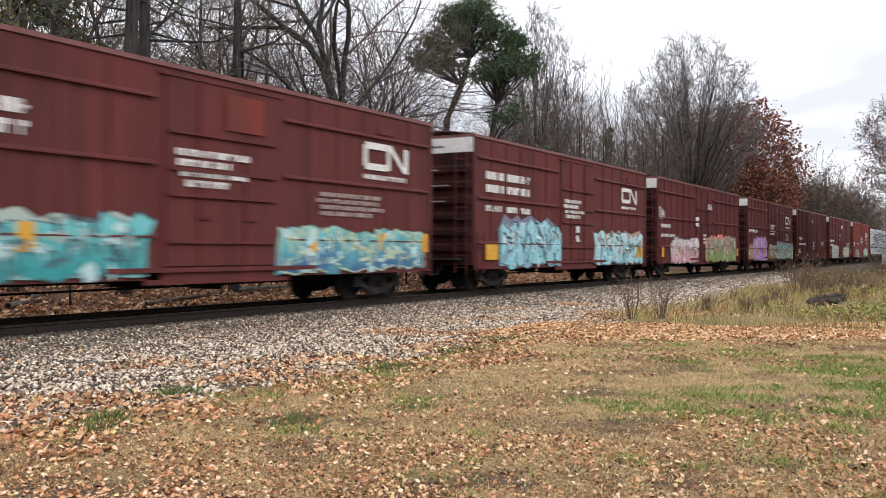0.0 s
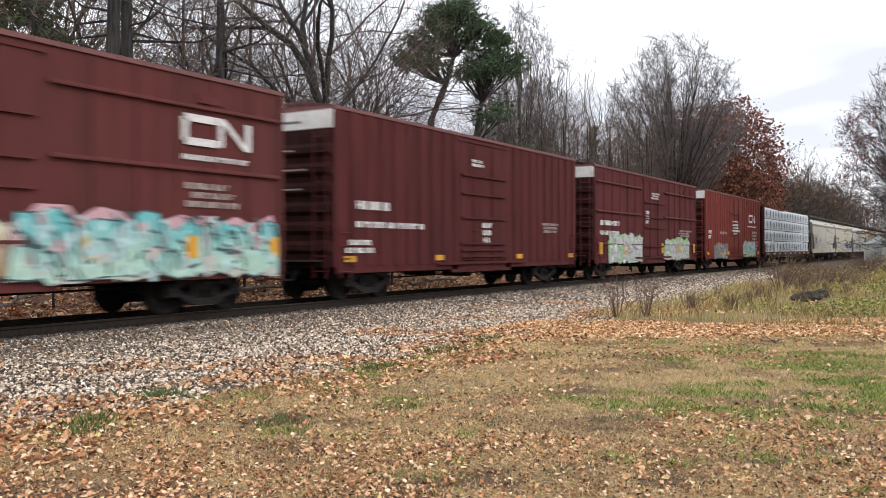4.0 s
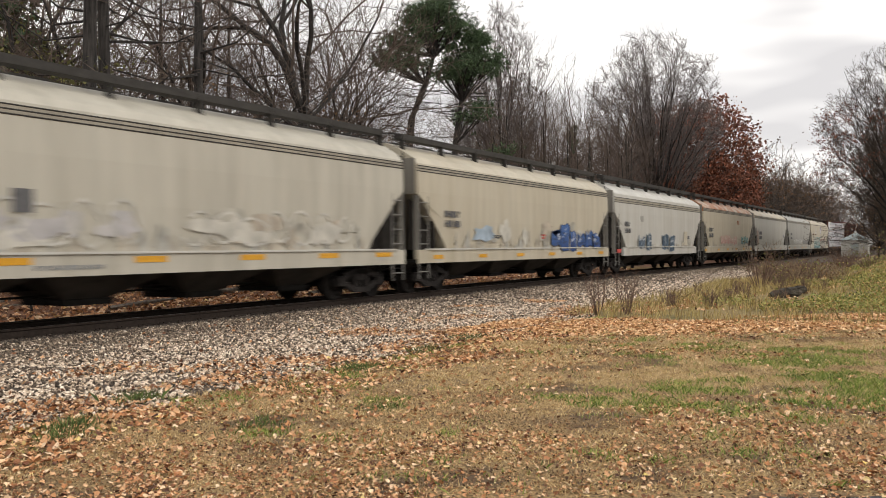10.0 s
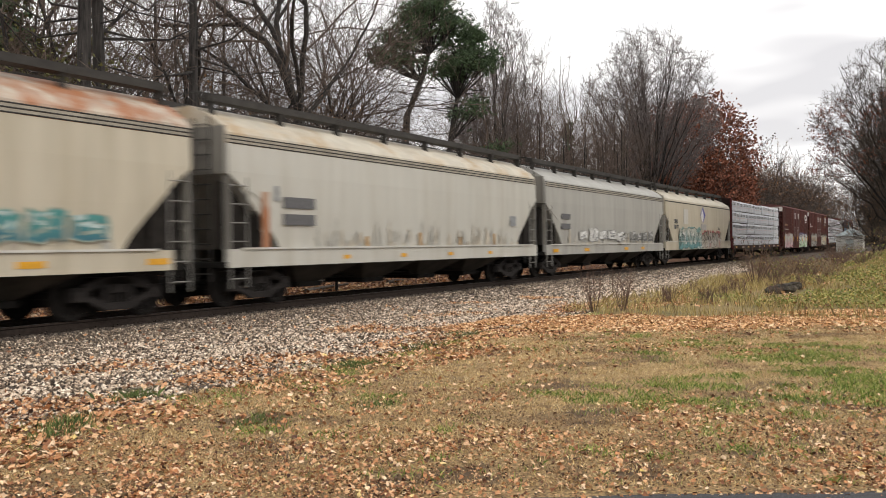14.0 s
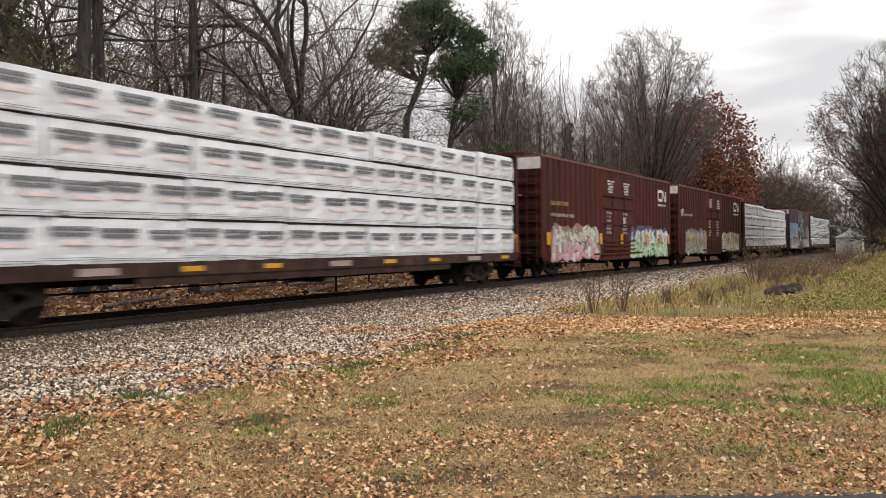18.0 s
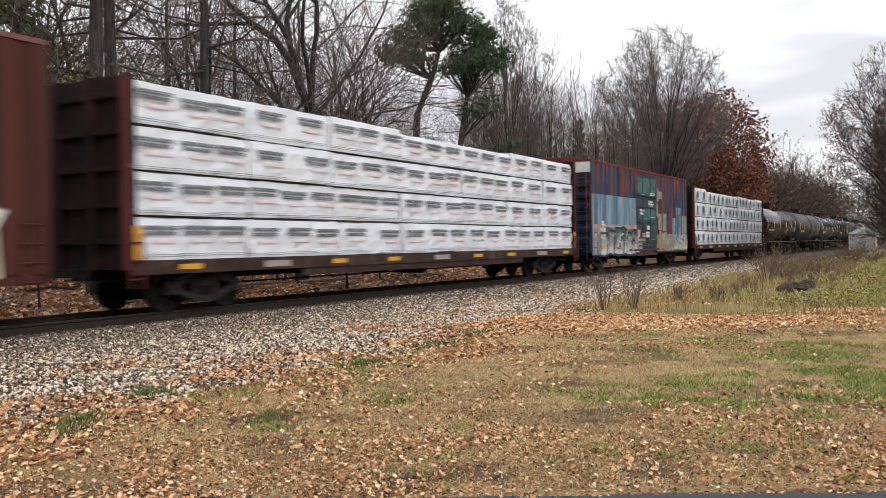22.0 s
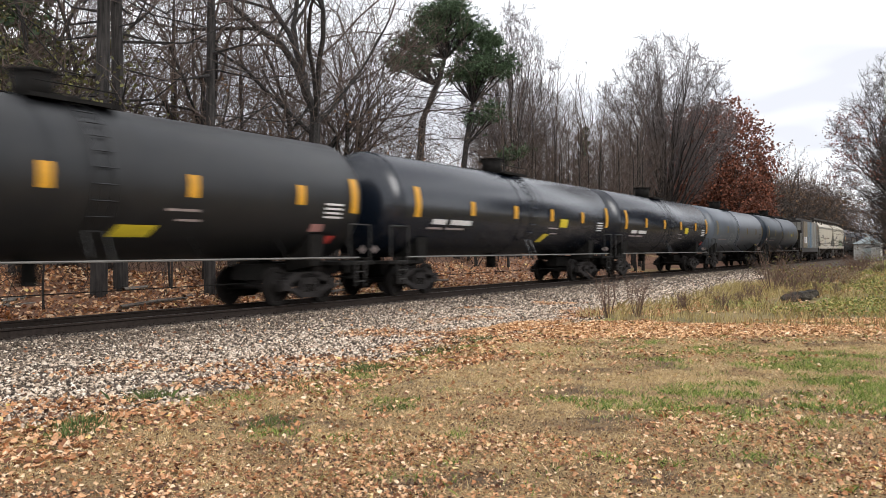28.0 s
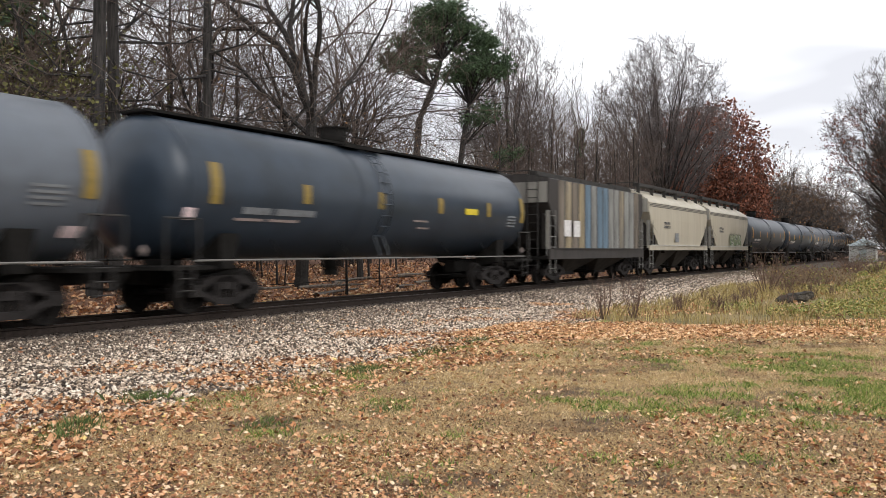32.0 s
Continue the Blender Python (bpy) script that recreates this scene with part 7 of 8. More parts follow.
    for e in (-1, 1):
        bm = bmesh.new()
        box(bm, *sorted((e * (half - 1.3), e * (half + 0.15))), -1.5, 1.5, 0.95, 1.03)
        part("end_platform", bm, M_UNDER, car)
        bm = bmesh.new()
        for p, q in (((e * (half + 0.2), -1.05), 0.12),):
            f = [(p[0] + 0.0, p[1] + q * a, 1.35 + q * b) for a, b in ((0, -1), (1, 0), (0, 1), (-1, 0))]
            loft(bm, [f, [(a + e * 0.01, b, c) for a, b, c in f]])
        part("placard", bm, M_DIMSTENCIL, car, "pale diamond placard")
        bm = bmesh.new()
        rod(bm, (e * (half + 0.05), 0.75, 1.6), (e * (half + 0.12), 0.75, 1.6), 0.28, 14)
        part("brake_wheel", bm, M_UNDER, car)
    bm = bmesh.new()
    rod(bm, (dome - 0.1, 0, zc - r - 0.35), (dome - 0.1, 0, zc - r + 0.1), 0.2, 12)
    box(bm, dome - 0.25, dome + 0.05, -0.16, 0.16, 0.68, 0.85)
    part("outlet_valve", bm, M_UNDER, car)
    def decal(name, x, w, a0, a1, material, lab="", slant=0.0):
        """A strip that follows the curve of the shell between two angles."""
        bm = bmesh.new()
        k = 5
        rr = r + 0.018
        rows = [[(x + slant * i / k, -rr * math.cos(radians(a0 + (a1 - a0) * i / k)), zc + rr * math.sin(radians(a0 + (a1 - a0) * i / k))), (x + w + slant * i / k, -rr * math.cos(radians(a0 + (a1 - a0) * i / k)), zc + rr * math.sin(radians(a0 + (a1 - a0) * i / k)))] for i in range(k + 1)]
        loft(bm, rows, closed=False, caps=False)
        return part(name, bm, material, car, lab)
    decal("reflector", -half + 1.15, 0.32, -14, 19, bright, "tall yellow reflector strip")
    decal("reflector", half - 0.96, 0.30, -14, 19, bright, "tall yellow reflector strip")
    for k in range(4):
        decal("reflector", -4.5 + k * strip_gap, 0.30, -9, 8, bright, "yellow reflector strip")
    if marks:
        rng = random.Random(seed)
        white = M_STENCIL if bright is M_REFLECT else M_FADEDWHITE
        for (xa, w, a0, a1, m) in ((-half + 2.2, 0.95, -21, -15, M_STENCIL), (-half + 3.3, 1.45, -21, -15, M_STENCIL), (-half + 2.0, 1.0, -27, -24.5, M_DIMSTENCIL), (-half + 3.1, 1.2, -27, -24.5, M_DIMSTENCIL), (dome + 1.9, 0.9, -20, -18, M_DIMSTENCIL), (dome + 2.2, 0.7, -28, -26, M_DIMSTENCIL), (half - 2.0, 0.75, -20, -18, M_STENCIL), (half - 2.0, 0.75, -16, -14, M_STENCIL), (half - 2.0, 0.75, -12, -10, M_STENCIL), (half - 2.0, 0.75, -8, -6, M_STENCIL)):
            decal("stencilled_lettering", xa, w * rng.uniform(0.85, 1.0), a0, a1, white if m is M_STENCIL else m)
    running_gear(car, half, half - 2.1, True)
    CARS.append((car, (x0 + x1) / 2))
    return car, half, decal

# ---- the train, from its head to its tail
M_DRAB = mat("drab_overpaint", (0.22, 0.23, 0.20), 0.7, var=0.2, scale=3.0)
M_OCHREDAB = mat("ochre_dab", (0.36, 0.22, 0.09), 0.7, var=0.25, scale=4.0)
M_ROSEDAB = mat("rose_dab", (0.46, 0.24, 0.21), 0.7, var=0.3, scale=3.0, second=(0.30, 0.27, 0.27), second_at=0.5)
M_GHOST = mat("ghost_paint", (0.50, 0.485, 0.44), 0.6, var=0.15, scale=3.0)
M_FAINTWHITE = mat("faint_white_paint", (0.30, 0.31, 0.32), 0.6, var=0.2, scale=3.0)

M_SMUDGES = [mat("lilac_grey_smudge", (0.40, 0.385, 0.385), 0.65, var=0.2, scale=2.0), mat("pale_smudge", (0.505, 0.485, 0.43), 0.65, var=0.15, scale=2.0), mat("brown_smudge", (0.39, 0.34, 0.275), 0.65, var=0.25, scale=2.0), mat("grey_smudge", (0.365, 0.345, 0.295), 0.65, var=0.25, scale=2.0)]


def smudges(car, x0, x1, z0, z1, kinds, count, seed, y=-1.553):
    """Worn blotches of old paint and dirt on a side sheet."""
    rng = random.Random(seed)
    for i in range(count):
        bm = bmesh.new()
        blob(bm, rng.uniform(x0, x1), rng.uniform(z0 + 0.2, z1 - 0.15), rng.uniform(0.2, 0.55), rng.uniform(0.12, 0.32), y - 0.0006 * i, 0, rng, z0, z1, 13, 0.3)
        part("worn_patch", bm, M_SMUDGES[rng.choice(kinds)], car)


M_STREAKS = [mat("brown_dirt_streak", (0.385, 0.345, 0.28), 0.7, var=0.2, scale=3.0), mat("grey_dirt_streak", (0.36, 0.35, 0.315), 0.7, var=0.2, scale=3.0)]


def streaks(car, x0, x1, z0, tall, count, seed):
    """Thin upright runs of dirt that rise from the sill ledge."""
    rng = random.Random(seed)
    for m in M_STREAKS:
        bm = bmesh.new()
        for i in range(count // 2):
            x, w, hgt = rng.uniform(x0, x1), rng.uniform(0.03, 0.16), tall * rng.random() ** 1.7 + 0.08
            yy = -1.553 - 0.00006 * i
            shape(bm, [(x - w, z0), (x + w, z0), (x + w * 0.7, z0 + hgt * 0.4), (x + w * 0.15, z0 + hgt), (x - w * 0.2, z0 + hgt * 0.93), (x - w * 0.6, z0 + hgt * 0.5)], yy, 0)
        tagged(part("dirt_streak", bm, m, car, "runs of dirt above the ledge"), kind="stuff")


def ghost(car, x0, x1, z0, z1, material, seed, label, y=-1.562, r=None, zc=2.65):
    """Thin looped outlines of an old tag; r: radius of the shell it lies on."""
    rng = random.Random(seed)
    n = max(2, round((x1 - x0) / 0.85))
    for i in range(n):
        cx, cz = x0 + (x1 - x0) * (i + 0.5) / n, (z0 + z1) / 2 + rng.uniform(-0.08, 0.08)
        rx, rz, turn, gap = 0.42 * rng.uniform(0.7, 1.1), (z1 - z0) / 2 * rng.uniform(0.7, 1.0), rng.uniform(0, 6.28), rng.randint(9, 12)
        bm = bmesh.new()
        pts = []
        for k in range(gap + 1):
            a = turn + 2 * math.pi * k / 12
            q = 1 + 0.18 * math.sin(2 * a + i)
            pts.append((cx + rx * math.cos(a) * q, cz + rz * math.sin(a) * q))
        for p, q in zip(pts, pts[1:]):
            strip(bm, p, q, 0.055, y, 0)
        if r:
            for v in bm.verts:
                v.co.y = -math.sqrt(max(0.1, (r + 0.008) ** 2 - (v.co.z - zc) ** 2))
        tagged(part("tag_outline", bm, material, car, label if i == 0 else ""), kind="stuff")


car, h, y = boxcar(5.2, 21.2, M_OXIDE, "oxide-brown boxcar with teal graffiti along its lower side")
hand_mark(car, 4.75, 6.75, 3.35, 4.05, y + 0.02)
bars(car, 4.75, 6.7, 3.08, 3.26, 1, y + 0.02, M_STENCIL, 1, ragged=False)
bars(car, -1.4, 0.8, 2.5, 3.3, 4, y - 0.045, M_STENCIL, 2)
bars(car, -7.2, -4.3, 3.1, 3.8, 2, y + 0.02, M_STENCIL, 3, ragged=False)
bars(car, -7.2, -5.2, 2.5, 2.8, 1, y + 0.02, M_STENCIL, 4)
bars(car, 2.8, 5.8, 2.1, 2.7, 4, y + 0.02, M_DIMSTENCIL, 5)
graffiti(car, -7.6, -2.0, 0.75, 2.0, TEAL, AQUA, (0.05, 0.12, 0.14), (0.35, 0.42, 0.38), 5, 11, y - 0.005, "teal and grey graffiti with dark outlines")
graffiti(car, 1.7, 7.5, 0.75, 1.9, (0.04, 0.13, 0.26), AQUA, (0.45, 0.52, 0.36), (0.12, 0.33, 0.32), 5, 12, y - 0.005, "teal and blue graffiti lettering")
plate(car, "paint_patch", 0.0, 1.1, 3.75, 4.5, y - 0.045, M_REDPAINT, "faded red patch on the door")
reflectors(car, y - 0.02, (-7.5, -4.6, 2.6, 5.4, 7.4), 1.25, 1.75, 0.3)

car, h, y = boxcar(23.63, 39.66, M_OXIDE, "oxide-brown boxcar with pale blue graffiti and white marks")
hand_mark(car, 4.75, 6.67, 3.38, 4.03, y + 0.02)
bars(car, 4.75, 6.62, 3.1, 3.26, 1, y + 0.02, M_STENCIL, 1, ragged=False)
for k, (a, b) in enumerate(((-7.28, -6.1), (-5.85, -5.0), (-4.85, -4.1))):
    for i, z in enumerate((3.5, 3.09, 2.5)):
        bars(car, a, b - (0.1 if i == 2 else 0), z, z + (0.36 if i < 2 else 0.28), 1, y + 0.02, M_STENCIL, 60 + 3 * k + i, ragged=False)
bars(car, -1.5, 0.6, 2.5, 3.25, 4, y - 0.045, M_STENCIL, 6)
bars(car, -0.3, 0.2, 1.6, 2.3, 2, y - 0.045, M_STENCIL, 7)
graffiti(car, -6.3, -1.7, 0.72, 2.5, ICE, (0.30, 0.55, 0.62), BLACKP, (0.16, 0.17, 0.24), 4, 21, y - 0.005, "pale blue graffiti with black outlines")
graffiti(car, 1.75, 7.4, 0.74, 2.2, ICE, (0.42, 0.6, 0.62), (0.07, 0.09, 0.1), (0.33, 0.24, 0.19), 5, 22, y - 0.005, "pale blue and tan graffiti lettering")
reflectors(car, y - 0.02, (-7.35, 6.6), 1.02, 1.5, 0.8)

car, h, y = boxcar(41.3, 57.6, M_OXIDE_DARK, "dark brown boxcar with pink and olive-green graffiti")
bars(car, -7.6, -5.95, 2.43, 2.68, 1, y + 0.02, M_STENCIL, 1, ragged=False)
bars(car, -7.6, -5.3, 1.98, 2.2, 1, y + 0.02, M_STENCIL, 2, ragged=False)
bars(car, 0.4, 1.6, 3.65, 3.95, 3, y - 0.045, M_STENCIL, 3)
bars(car, -1.9, -1.2, 2.6, 3.2, 2, y - 0.045, M_STENCIL, 4)
bars(car, -0.4, 0.3, 1.7, 2.3, 3, y - 0.045, M_STENCIL, 5)
graffiti(car, -6.0, -1.3, 0.68, 2.1, PINK, (0.68, 0.56, 0.56), (0.13, 0.12, 0.13), (0.36, 0.44, 0.44), 5, 31, y - 0.005, "pink and grey graffiti lettering")
graffiti(car, 0.2, 6.8, 0.7, 2.35, (0.20, 0.27, 0.08), (0.30, 0.27, 0.21), (0.09, 0.10, 0.055), (0.75, 0.20, 0.18), 6, 32, y - 0.05, "olive-green graffiti lettering edged in red")
graffiti(car, -8.05, -7.15, 2.7, 3.65, (0.42, 0.39, 0.38), (0.5, 0.47, 0.46), (0.14, 0.06, 0.06), WHITEP, 3, 33, y - 0.005, "small pale scribbled tag", edge=0.02, cloud_on=False)
reflectors(car, y - 0.02, (-7.6, -4.9, -2.6, 5.0, 7.3), 1.04, 1.5, 0.32)

car, h, y = boxcar(60.02, 75.58, M_OXIDE, "oxide-brown boxcar with purple, ochre and turquoise graffiti")
hand_mark(car, 4.75, 6.7, 3.42, 4.05, y + 0.02)
bars(car, 4.75, 6.6, 3.1, 3.26, 1, y + 0.02, M_STENCIL, 1, ragged=False)
bars(car, -7.5, -5.0, 2.55, 2.85, 1, y + 0.02, M_STENCIL, 2, ragged=False)
bars(car, -1.3, 0.7, 2.5, 3.3, 4, y - 0.045, M_STENCIL, 3)
bars(car, 4.8, 6.4, 2.15, 2.7, 3, y + 0.02, M_DIMSTENCIL, 4)
graffiti(car, -6.4, -2.0, 0.7, 2.4, LILAC, (0.50, 0.30, 0.55), (0.26, 0.11, 0.30), (0.36, 0.24, 0.38), 4, 41, y - 0.005, "lilac graffiti with dark purple outlines")
graffiti(car, -7.7, -6.5, 0.8, 1.9, OCHRE, (0.5, 0.33, 0.14), (0.2, 0.1, 0.05), (0.35, 0.2, 0.08), 1, 42, y - 0.005, "ochre graffiti tag")
graffiti(car, 1.0, 7.5, 0.75, 2.1, (0.42, 0.6, 0.5), AQUA, (0.05, 0.09, 0.1), (0.55, 0.33, 0.36), 6, 43, y - 0.05, "turquoise and mint graffiti lettering")
graffiti(car, -1.6, 0.9, 0.8, 1.9, OCHRE, CREAM, (0.1, 0.07, 0.05), (0.3, 0.18, 0.1), 3, 44, y - 0.05, "ochre graffiti scribble on the door")
reflectors(car, y - 0.06, (-5.4, -3.2, 2.4, 4.8, 7.2), 1.15, 1.6, 0.3)

car, h, y = boxcar(77.53, 92.96, M_MAROON, "plain maroon boxcar with vertical ribs and few marks", "ribs")
bars(car, -6.9, -5.2, 2.3, 2.62, 1, y + 0.0, M_STENCIL, 1, ragged=False)
bars(car, -6.9, -3.6, 1.85, 2.08, 1, y + 0.0, M_STENCIL, 2, ragged=False)
bars(car, -7.4, -5.9, 1.2, 1.6, 2, y + 0.0, M_STENCIL, 3)
bars(car, -0.9, 0.0, 3.9, 4.15, 2, y - 0.045, M_STENCIL, 4)
bars(car, -0.2, 0.5, 1.5, 2.2, 3, y - 0.045, M_STENCIL, 5)
bars(car, 4.4, 6.4, 1.9, 2.3, 3, y + 0.0, M_DIMSTENCIL, 6)
reflectors(car, y, (-7.4, -3.0, 2.4, 7.0), 1.0, 1.16, 0.45)

car, h, y = boxcar(95.18, 111.18, M_OXIDE_DARK, "dark brown boxcar with silver-white graffiti edged in lime")
bars(car, -0.6, 1.0, 3.75, 4.1, 3, y - 0.045, M_STENCIL, 1)
bars(car, -1.5, -0.7, 2.5, 3.2, 3, y - 0.045, M_STENCIL, 2)
bars(car, -7.4, -5.0, 2.3, 2.6, 1, y + 0.02, M_STENCIL, 3, ragged=False)
bars(car, -7.4, -5.0, 1.9, 2.15, 1, y + 0.02, M_STENCIL, 4, ragged=False)
bars(car, 4.4, 7.2, 1.95, 2.35, 3, y + 0.02, M_DIMSTENCIL, 5)
graffiti(car, -6.4, -1.9, 0.7, 2.1, SILVER, (0.5, 0.51, 0.5), (0.26, 0.27, 0.26), LIME, 4, 61, y - 0.005, "silver graffiti with lime-green edge")
graffiti(car, 1.8, 6.3, 0.72, 1.95, SILVER, (0.47, 0.49, 0.46), (0.25, 0.27, 0.24), LIME, 4, 62, y - 0.005, "silver graffiti with lime-green edge")
reflectors(car, y - 0.02, (-7.6, -4.4, 1.2, 4.2, 7.2), 1.1, 1.6, 0.34)

car, h, y = boxcar(113.38, 129.2, M_REDPAINT, "faded red boxcar with vertical ribs and grey overpaint", "ribs")
hand_mark(car, 3.95, 6.05, 3.15, 3.75, y + 0.0)
bars(car, 3.5, 6.4, 2.82, 2.95, 1, y + 0.0, M_STENCIL, 1, ragged=False)
bars(car, -1.4, 0.9, 2.2, 3.2, 5, y - 0.045, M_STENCIL, 2)
bars(car, -7.4, -6.5, 1.9, 2.5, 2, y + 0.0, M_STENCIL, 3)
bars(car, -4.6, -2.5, 2.2, 2.45, 1, y + 0.0, M_DIMSTENCIL, 4)
bars(car, 5.0, 7.2, 1.2, 2.6, 6, y + 0.0, M_DIMSTENCIL, 5)
graffiti(car, -5.9, -2.5, 0.68, 1.75, (0.22, 0.21, 0.20), (0.19, 0.175, 0.16), (0.12, 0.10, 0.095), (0.21, 0.16, 0.15), 3, 71, y - 0.005, "dull grey overpainted graffiti")
graffiti(car, 2.2, 6.1, 0.75, 1.9, MINT, (0.45, 0.6, 0.66), (0.14, 0.2, 0.24), (0.45, 0.38, 0.28), 4, 72, y - 0.005, "pale blue and mint graffiti lettering")
reflectors(car, y - 0.01, (-7.8, -4.6, -2.6, 6.9), 0.95, 1.15, 0.55)

lumber_car(131.15, 153.75, "tree", 8, "brown bulkhead flatcar loaded with white-wrapped lumber, green prints")

car, h, y = hopper(155.75, 172.4, M_HOPPER, "grey covered hopper car with dirty faded tags")
streaks(car, -6.5, 7.0, 1.335, 0.6, 60, 95)
plate(car, "paint_patch", -7.05, -5.0, 1.75, 2.75, -1.565, M_HOPPERCOOL, "repainted grey patch")
bars(car, -7.0, -5.9, 1.9, 2.5, 2, -1.575, M_DARKSTENCIL, 1, ragged=False)
plate(car, "stencil_patch", -3.75, -3.35, 2.0, 2.4, -1.56, M_DARKSTENCIL)
smudges(car, -5.4, -1.2, 1.4, 2.1, (0, 0, 1), 12, 93)
smudges(car, 0.2, 6.2, 1.4, 2.15, (1, 2, 3), 16, 94)
ghost(car, -5.2, -1.0, 1.42, 2.3, M_GHOST, 91, "faded pale outline of an old tag")
ghost(car, 0.0, 6.0, 1.42, 2.2, M_GHOST, 92, "faded pale outline of an old tag")
reflectors(car, -1.56, (-7.5, -4.2, -1.2, 1.7, 4.5, 7.0), 1.12, 1.24, 0.8)
bars(car, -3.4, -1.6, 1.0, 1.12, 1, -1.56, M_GREYPRINT, 3)

car, h, y = hopper(173.5, 190.1, M_HOPPERTAN, "cream-grey covered hopper car with blue graffiti at one end")
bars(car, -6.9, -5.9, 1.95, 2.55, 2, -1.575, M_DARKSTENCIL, 1, ragged=False)
streaks(car, -6.5, 5.0, 1.335, 0.6, 60, 105)
bars(car, -3.6, -2.7, 1.65, 1.78, 2, -1.56, M_DARKSTENCIL, 2)
bars(car, 0.6, 1.2, 1.65, 1.85, 2, -1.56, M_REDMARK, 2)
smudges(car, -5.0, 5.0, 1.4, 2.3, (1, 2, 3), 10, 103)
graffiti(car, 1.6, 7.2, 1.15, 2.35, (0.02, 0.06, 0.2), (0.04, 0.11, 0.30), (0.02, 0.04, 0.10), (0.07, 0.13, 0.27), 6, 101, -1.575, "dark blue graffiti lettering", cloud_on=False)
bm = bmesh.new()
blob(bm, -4.2, 1.8, 0.85, 0.24, -1.56, 0, random.Random(8), 1.4, 2.4, 13, 0.35)
part("worn_patch", bm, mat("faded_blue_smear", (0.30, 0.37, 0.44), 0.65, var=0.25, scale=2.0), car, "faded blue smear of paint")
reflectors(car, -1.56, (-7.6, -4.6, -1.6, 1.4, 4.4, 7.1), 1.02, 1.14, 0.6)

car, h, y = hopper(191.4, 207.9, M_HOPPERWHITE, "white covered hopper car with dark slate-blue graffiti", lines_z=(3.45, 3.55, 3.68), trim=1.25)
bars(car, -7.0, -6.0, 1.95, 2.6, 2, -1.575, M_DARKSTENCIL, 1, ragged=False)
streaks(car, -6.0, 6.5, 1.335, 0.4, 40, 115)
plate(car, "stencil_patch", -4.4, -3.9, 2.6, 2.9, -1.56, M_HOPPERCOOL)
plate(car, "stencil_patch", 5.0, 5.5, 1.75, 1.95, -1.56, M_DARKSTENCIL)
graffiti(car, -4.9, -2.4, 1.0, 2.25, (0.035, 0.06, 0.095), (0.05, 0.085, 0.12), (0.2, 0.25, 0.3), (0.04, 0.06, 0.09), 2, 111, -1.575, "dark slate-blue graffiti block", cloud_on=False)
graffiti(car, -0.6, 2.2, 1.0, 2.2, (0.035, 0.06, 0.095), (0.05, 0.085, 0.12), (0.2, 0.25, 0.3), (0.04, 0.06, 0.09), 2, 112, -1.575, "dark slate-blue graffiti block", cloud_on=False)
plate(car, "paint_patch", 4.2, 5.0, 1.4, 2.2, -1.56, M_HOPPERTAN)
plate(car, "reflector", -8.2, -7.6, 1.05, 1.22, -1.56, M_REDMARK, "red reflector strip")

car, h, y = hopper(209.1, 225.6, M_HOPPERTAN, "cream covered hopper car with rusted roof and faded pink graffiti", M_RUSTROOF, trim=0.55)
bars(car, -7.0, -5.8, 1.85, 2.6, 2, -1.575, M_DARKSTENCIL, 1, ragged=False)
graffiti(car, -3.5, 1.9, 1.4, 2.15, (0.45, 0.25, 0.22), (0.52, 0.36, 0.3), (0.5, 0.38, 0.31), (0.5, 0.39, 0.32), 5, 121, -1.57, "faded pink graffiti lettering", cloud_on=False)
graffiti(car, 3.6, 6.3, 1.4, 2.15, (0.03, 0.13, 0.17), (0.06, 0.24, 0.22), (0.25, 0.3, 0.26), (0.2, 0.28, 0.24), 3, 122, -1.57, "dark teal graffiti lettering", cloud_on=False)
streaks(car, -6.0, 6.5, 1.335, 0.5, 40, 125)
plate(car, "paint_patch", 2.2, 3.0, 2.9, 3.2, -1.56, M_RUSTROOF)
reflectors(car, -1.56, (-8.2, -4.4, -1.5, 1.5, 4.4, 7.2), 1.02, 1.14, 0.55)

car, h, y = hopper(227.0, 243.5, M_HOPPERPALE, "pale cream-grey covered hopper car with dusty weathered sides", mat("yellowed_cream_roof", (0.50, 0.46, 0.38), 0.6, var=0.1, scale=2.0, second=(0.40, 0.29, 0.17), second_at=0.6, second_soft=0.14, second_scale=0.9))
for z in (1.85, 2.25):
    plate(car, "stencil_patch", -6.6, -5.4, z, z + 0.26, -1.57, M_DARKSTENCIL)
streaks(car, -5.5, 6.8, 1.335, 0.75, 90, 131)
for k, x in enumerate((-3.2, -0.4, 2.1, 4.6)):
    plate(car, "rust_streak", x, x + 0.14, 1.34, 1.6 + 0.12 * (k % 2), -1.572, M_OCHREDAB)
plate(car, "rust_streak", -7.35, -7.1, 1.3, 2.6, -1.56, M_RUSTROOF)
plate(car, "stencil_patch", -6.9, -6.75, 2.4, 2.75, -1.56, M_GREYPRINT)
plate(car, "stencil_patch", 6.0, 6.5, 2.0, 2.35, -1.56, M_GREYPRINT)
reflectors(car, -1.56, (-4.2, -1.4, 1.4, 4.2), 1.02, 1.12, 0.3)

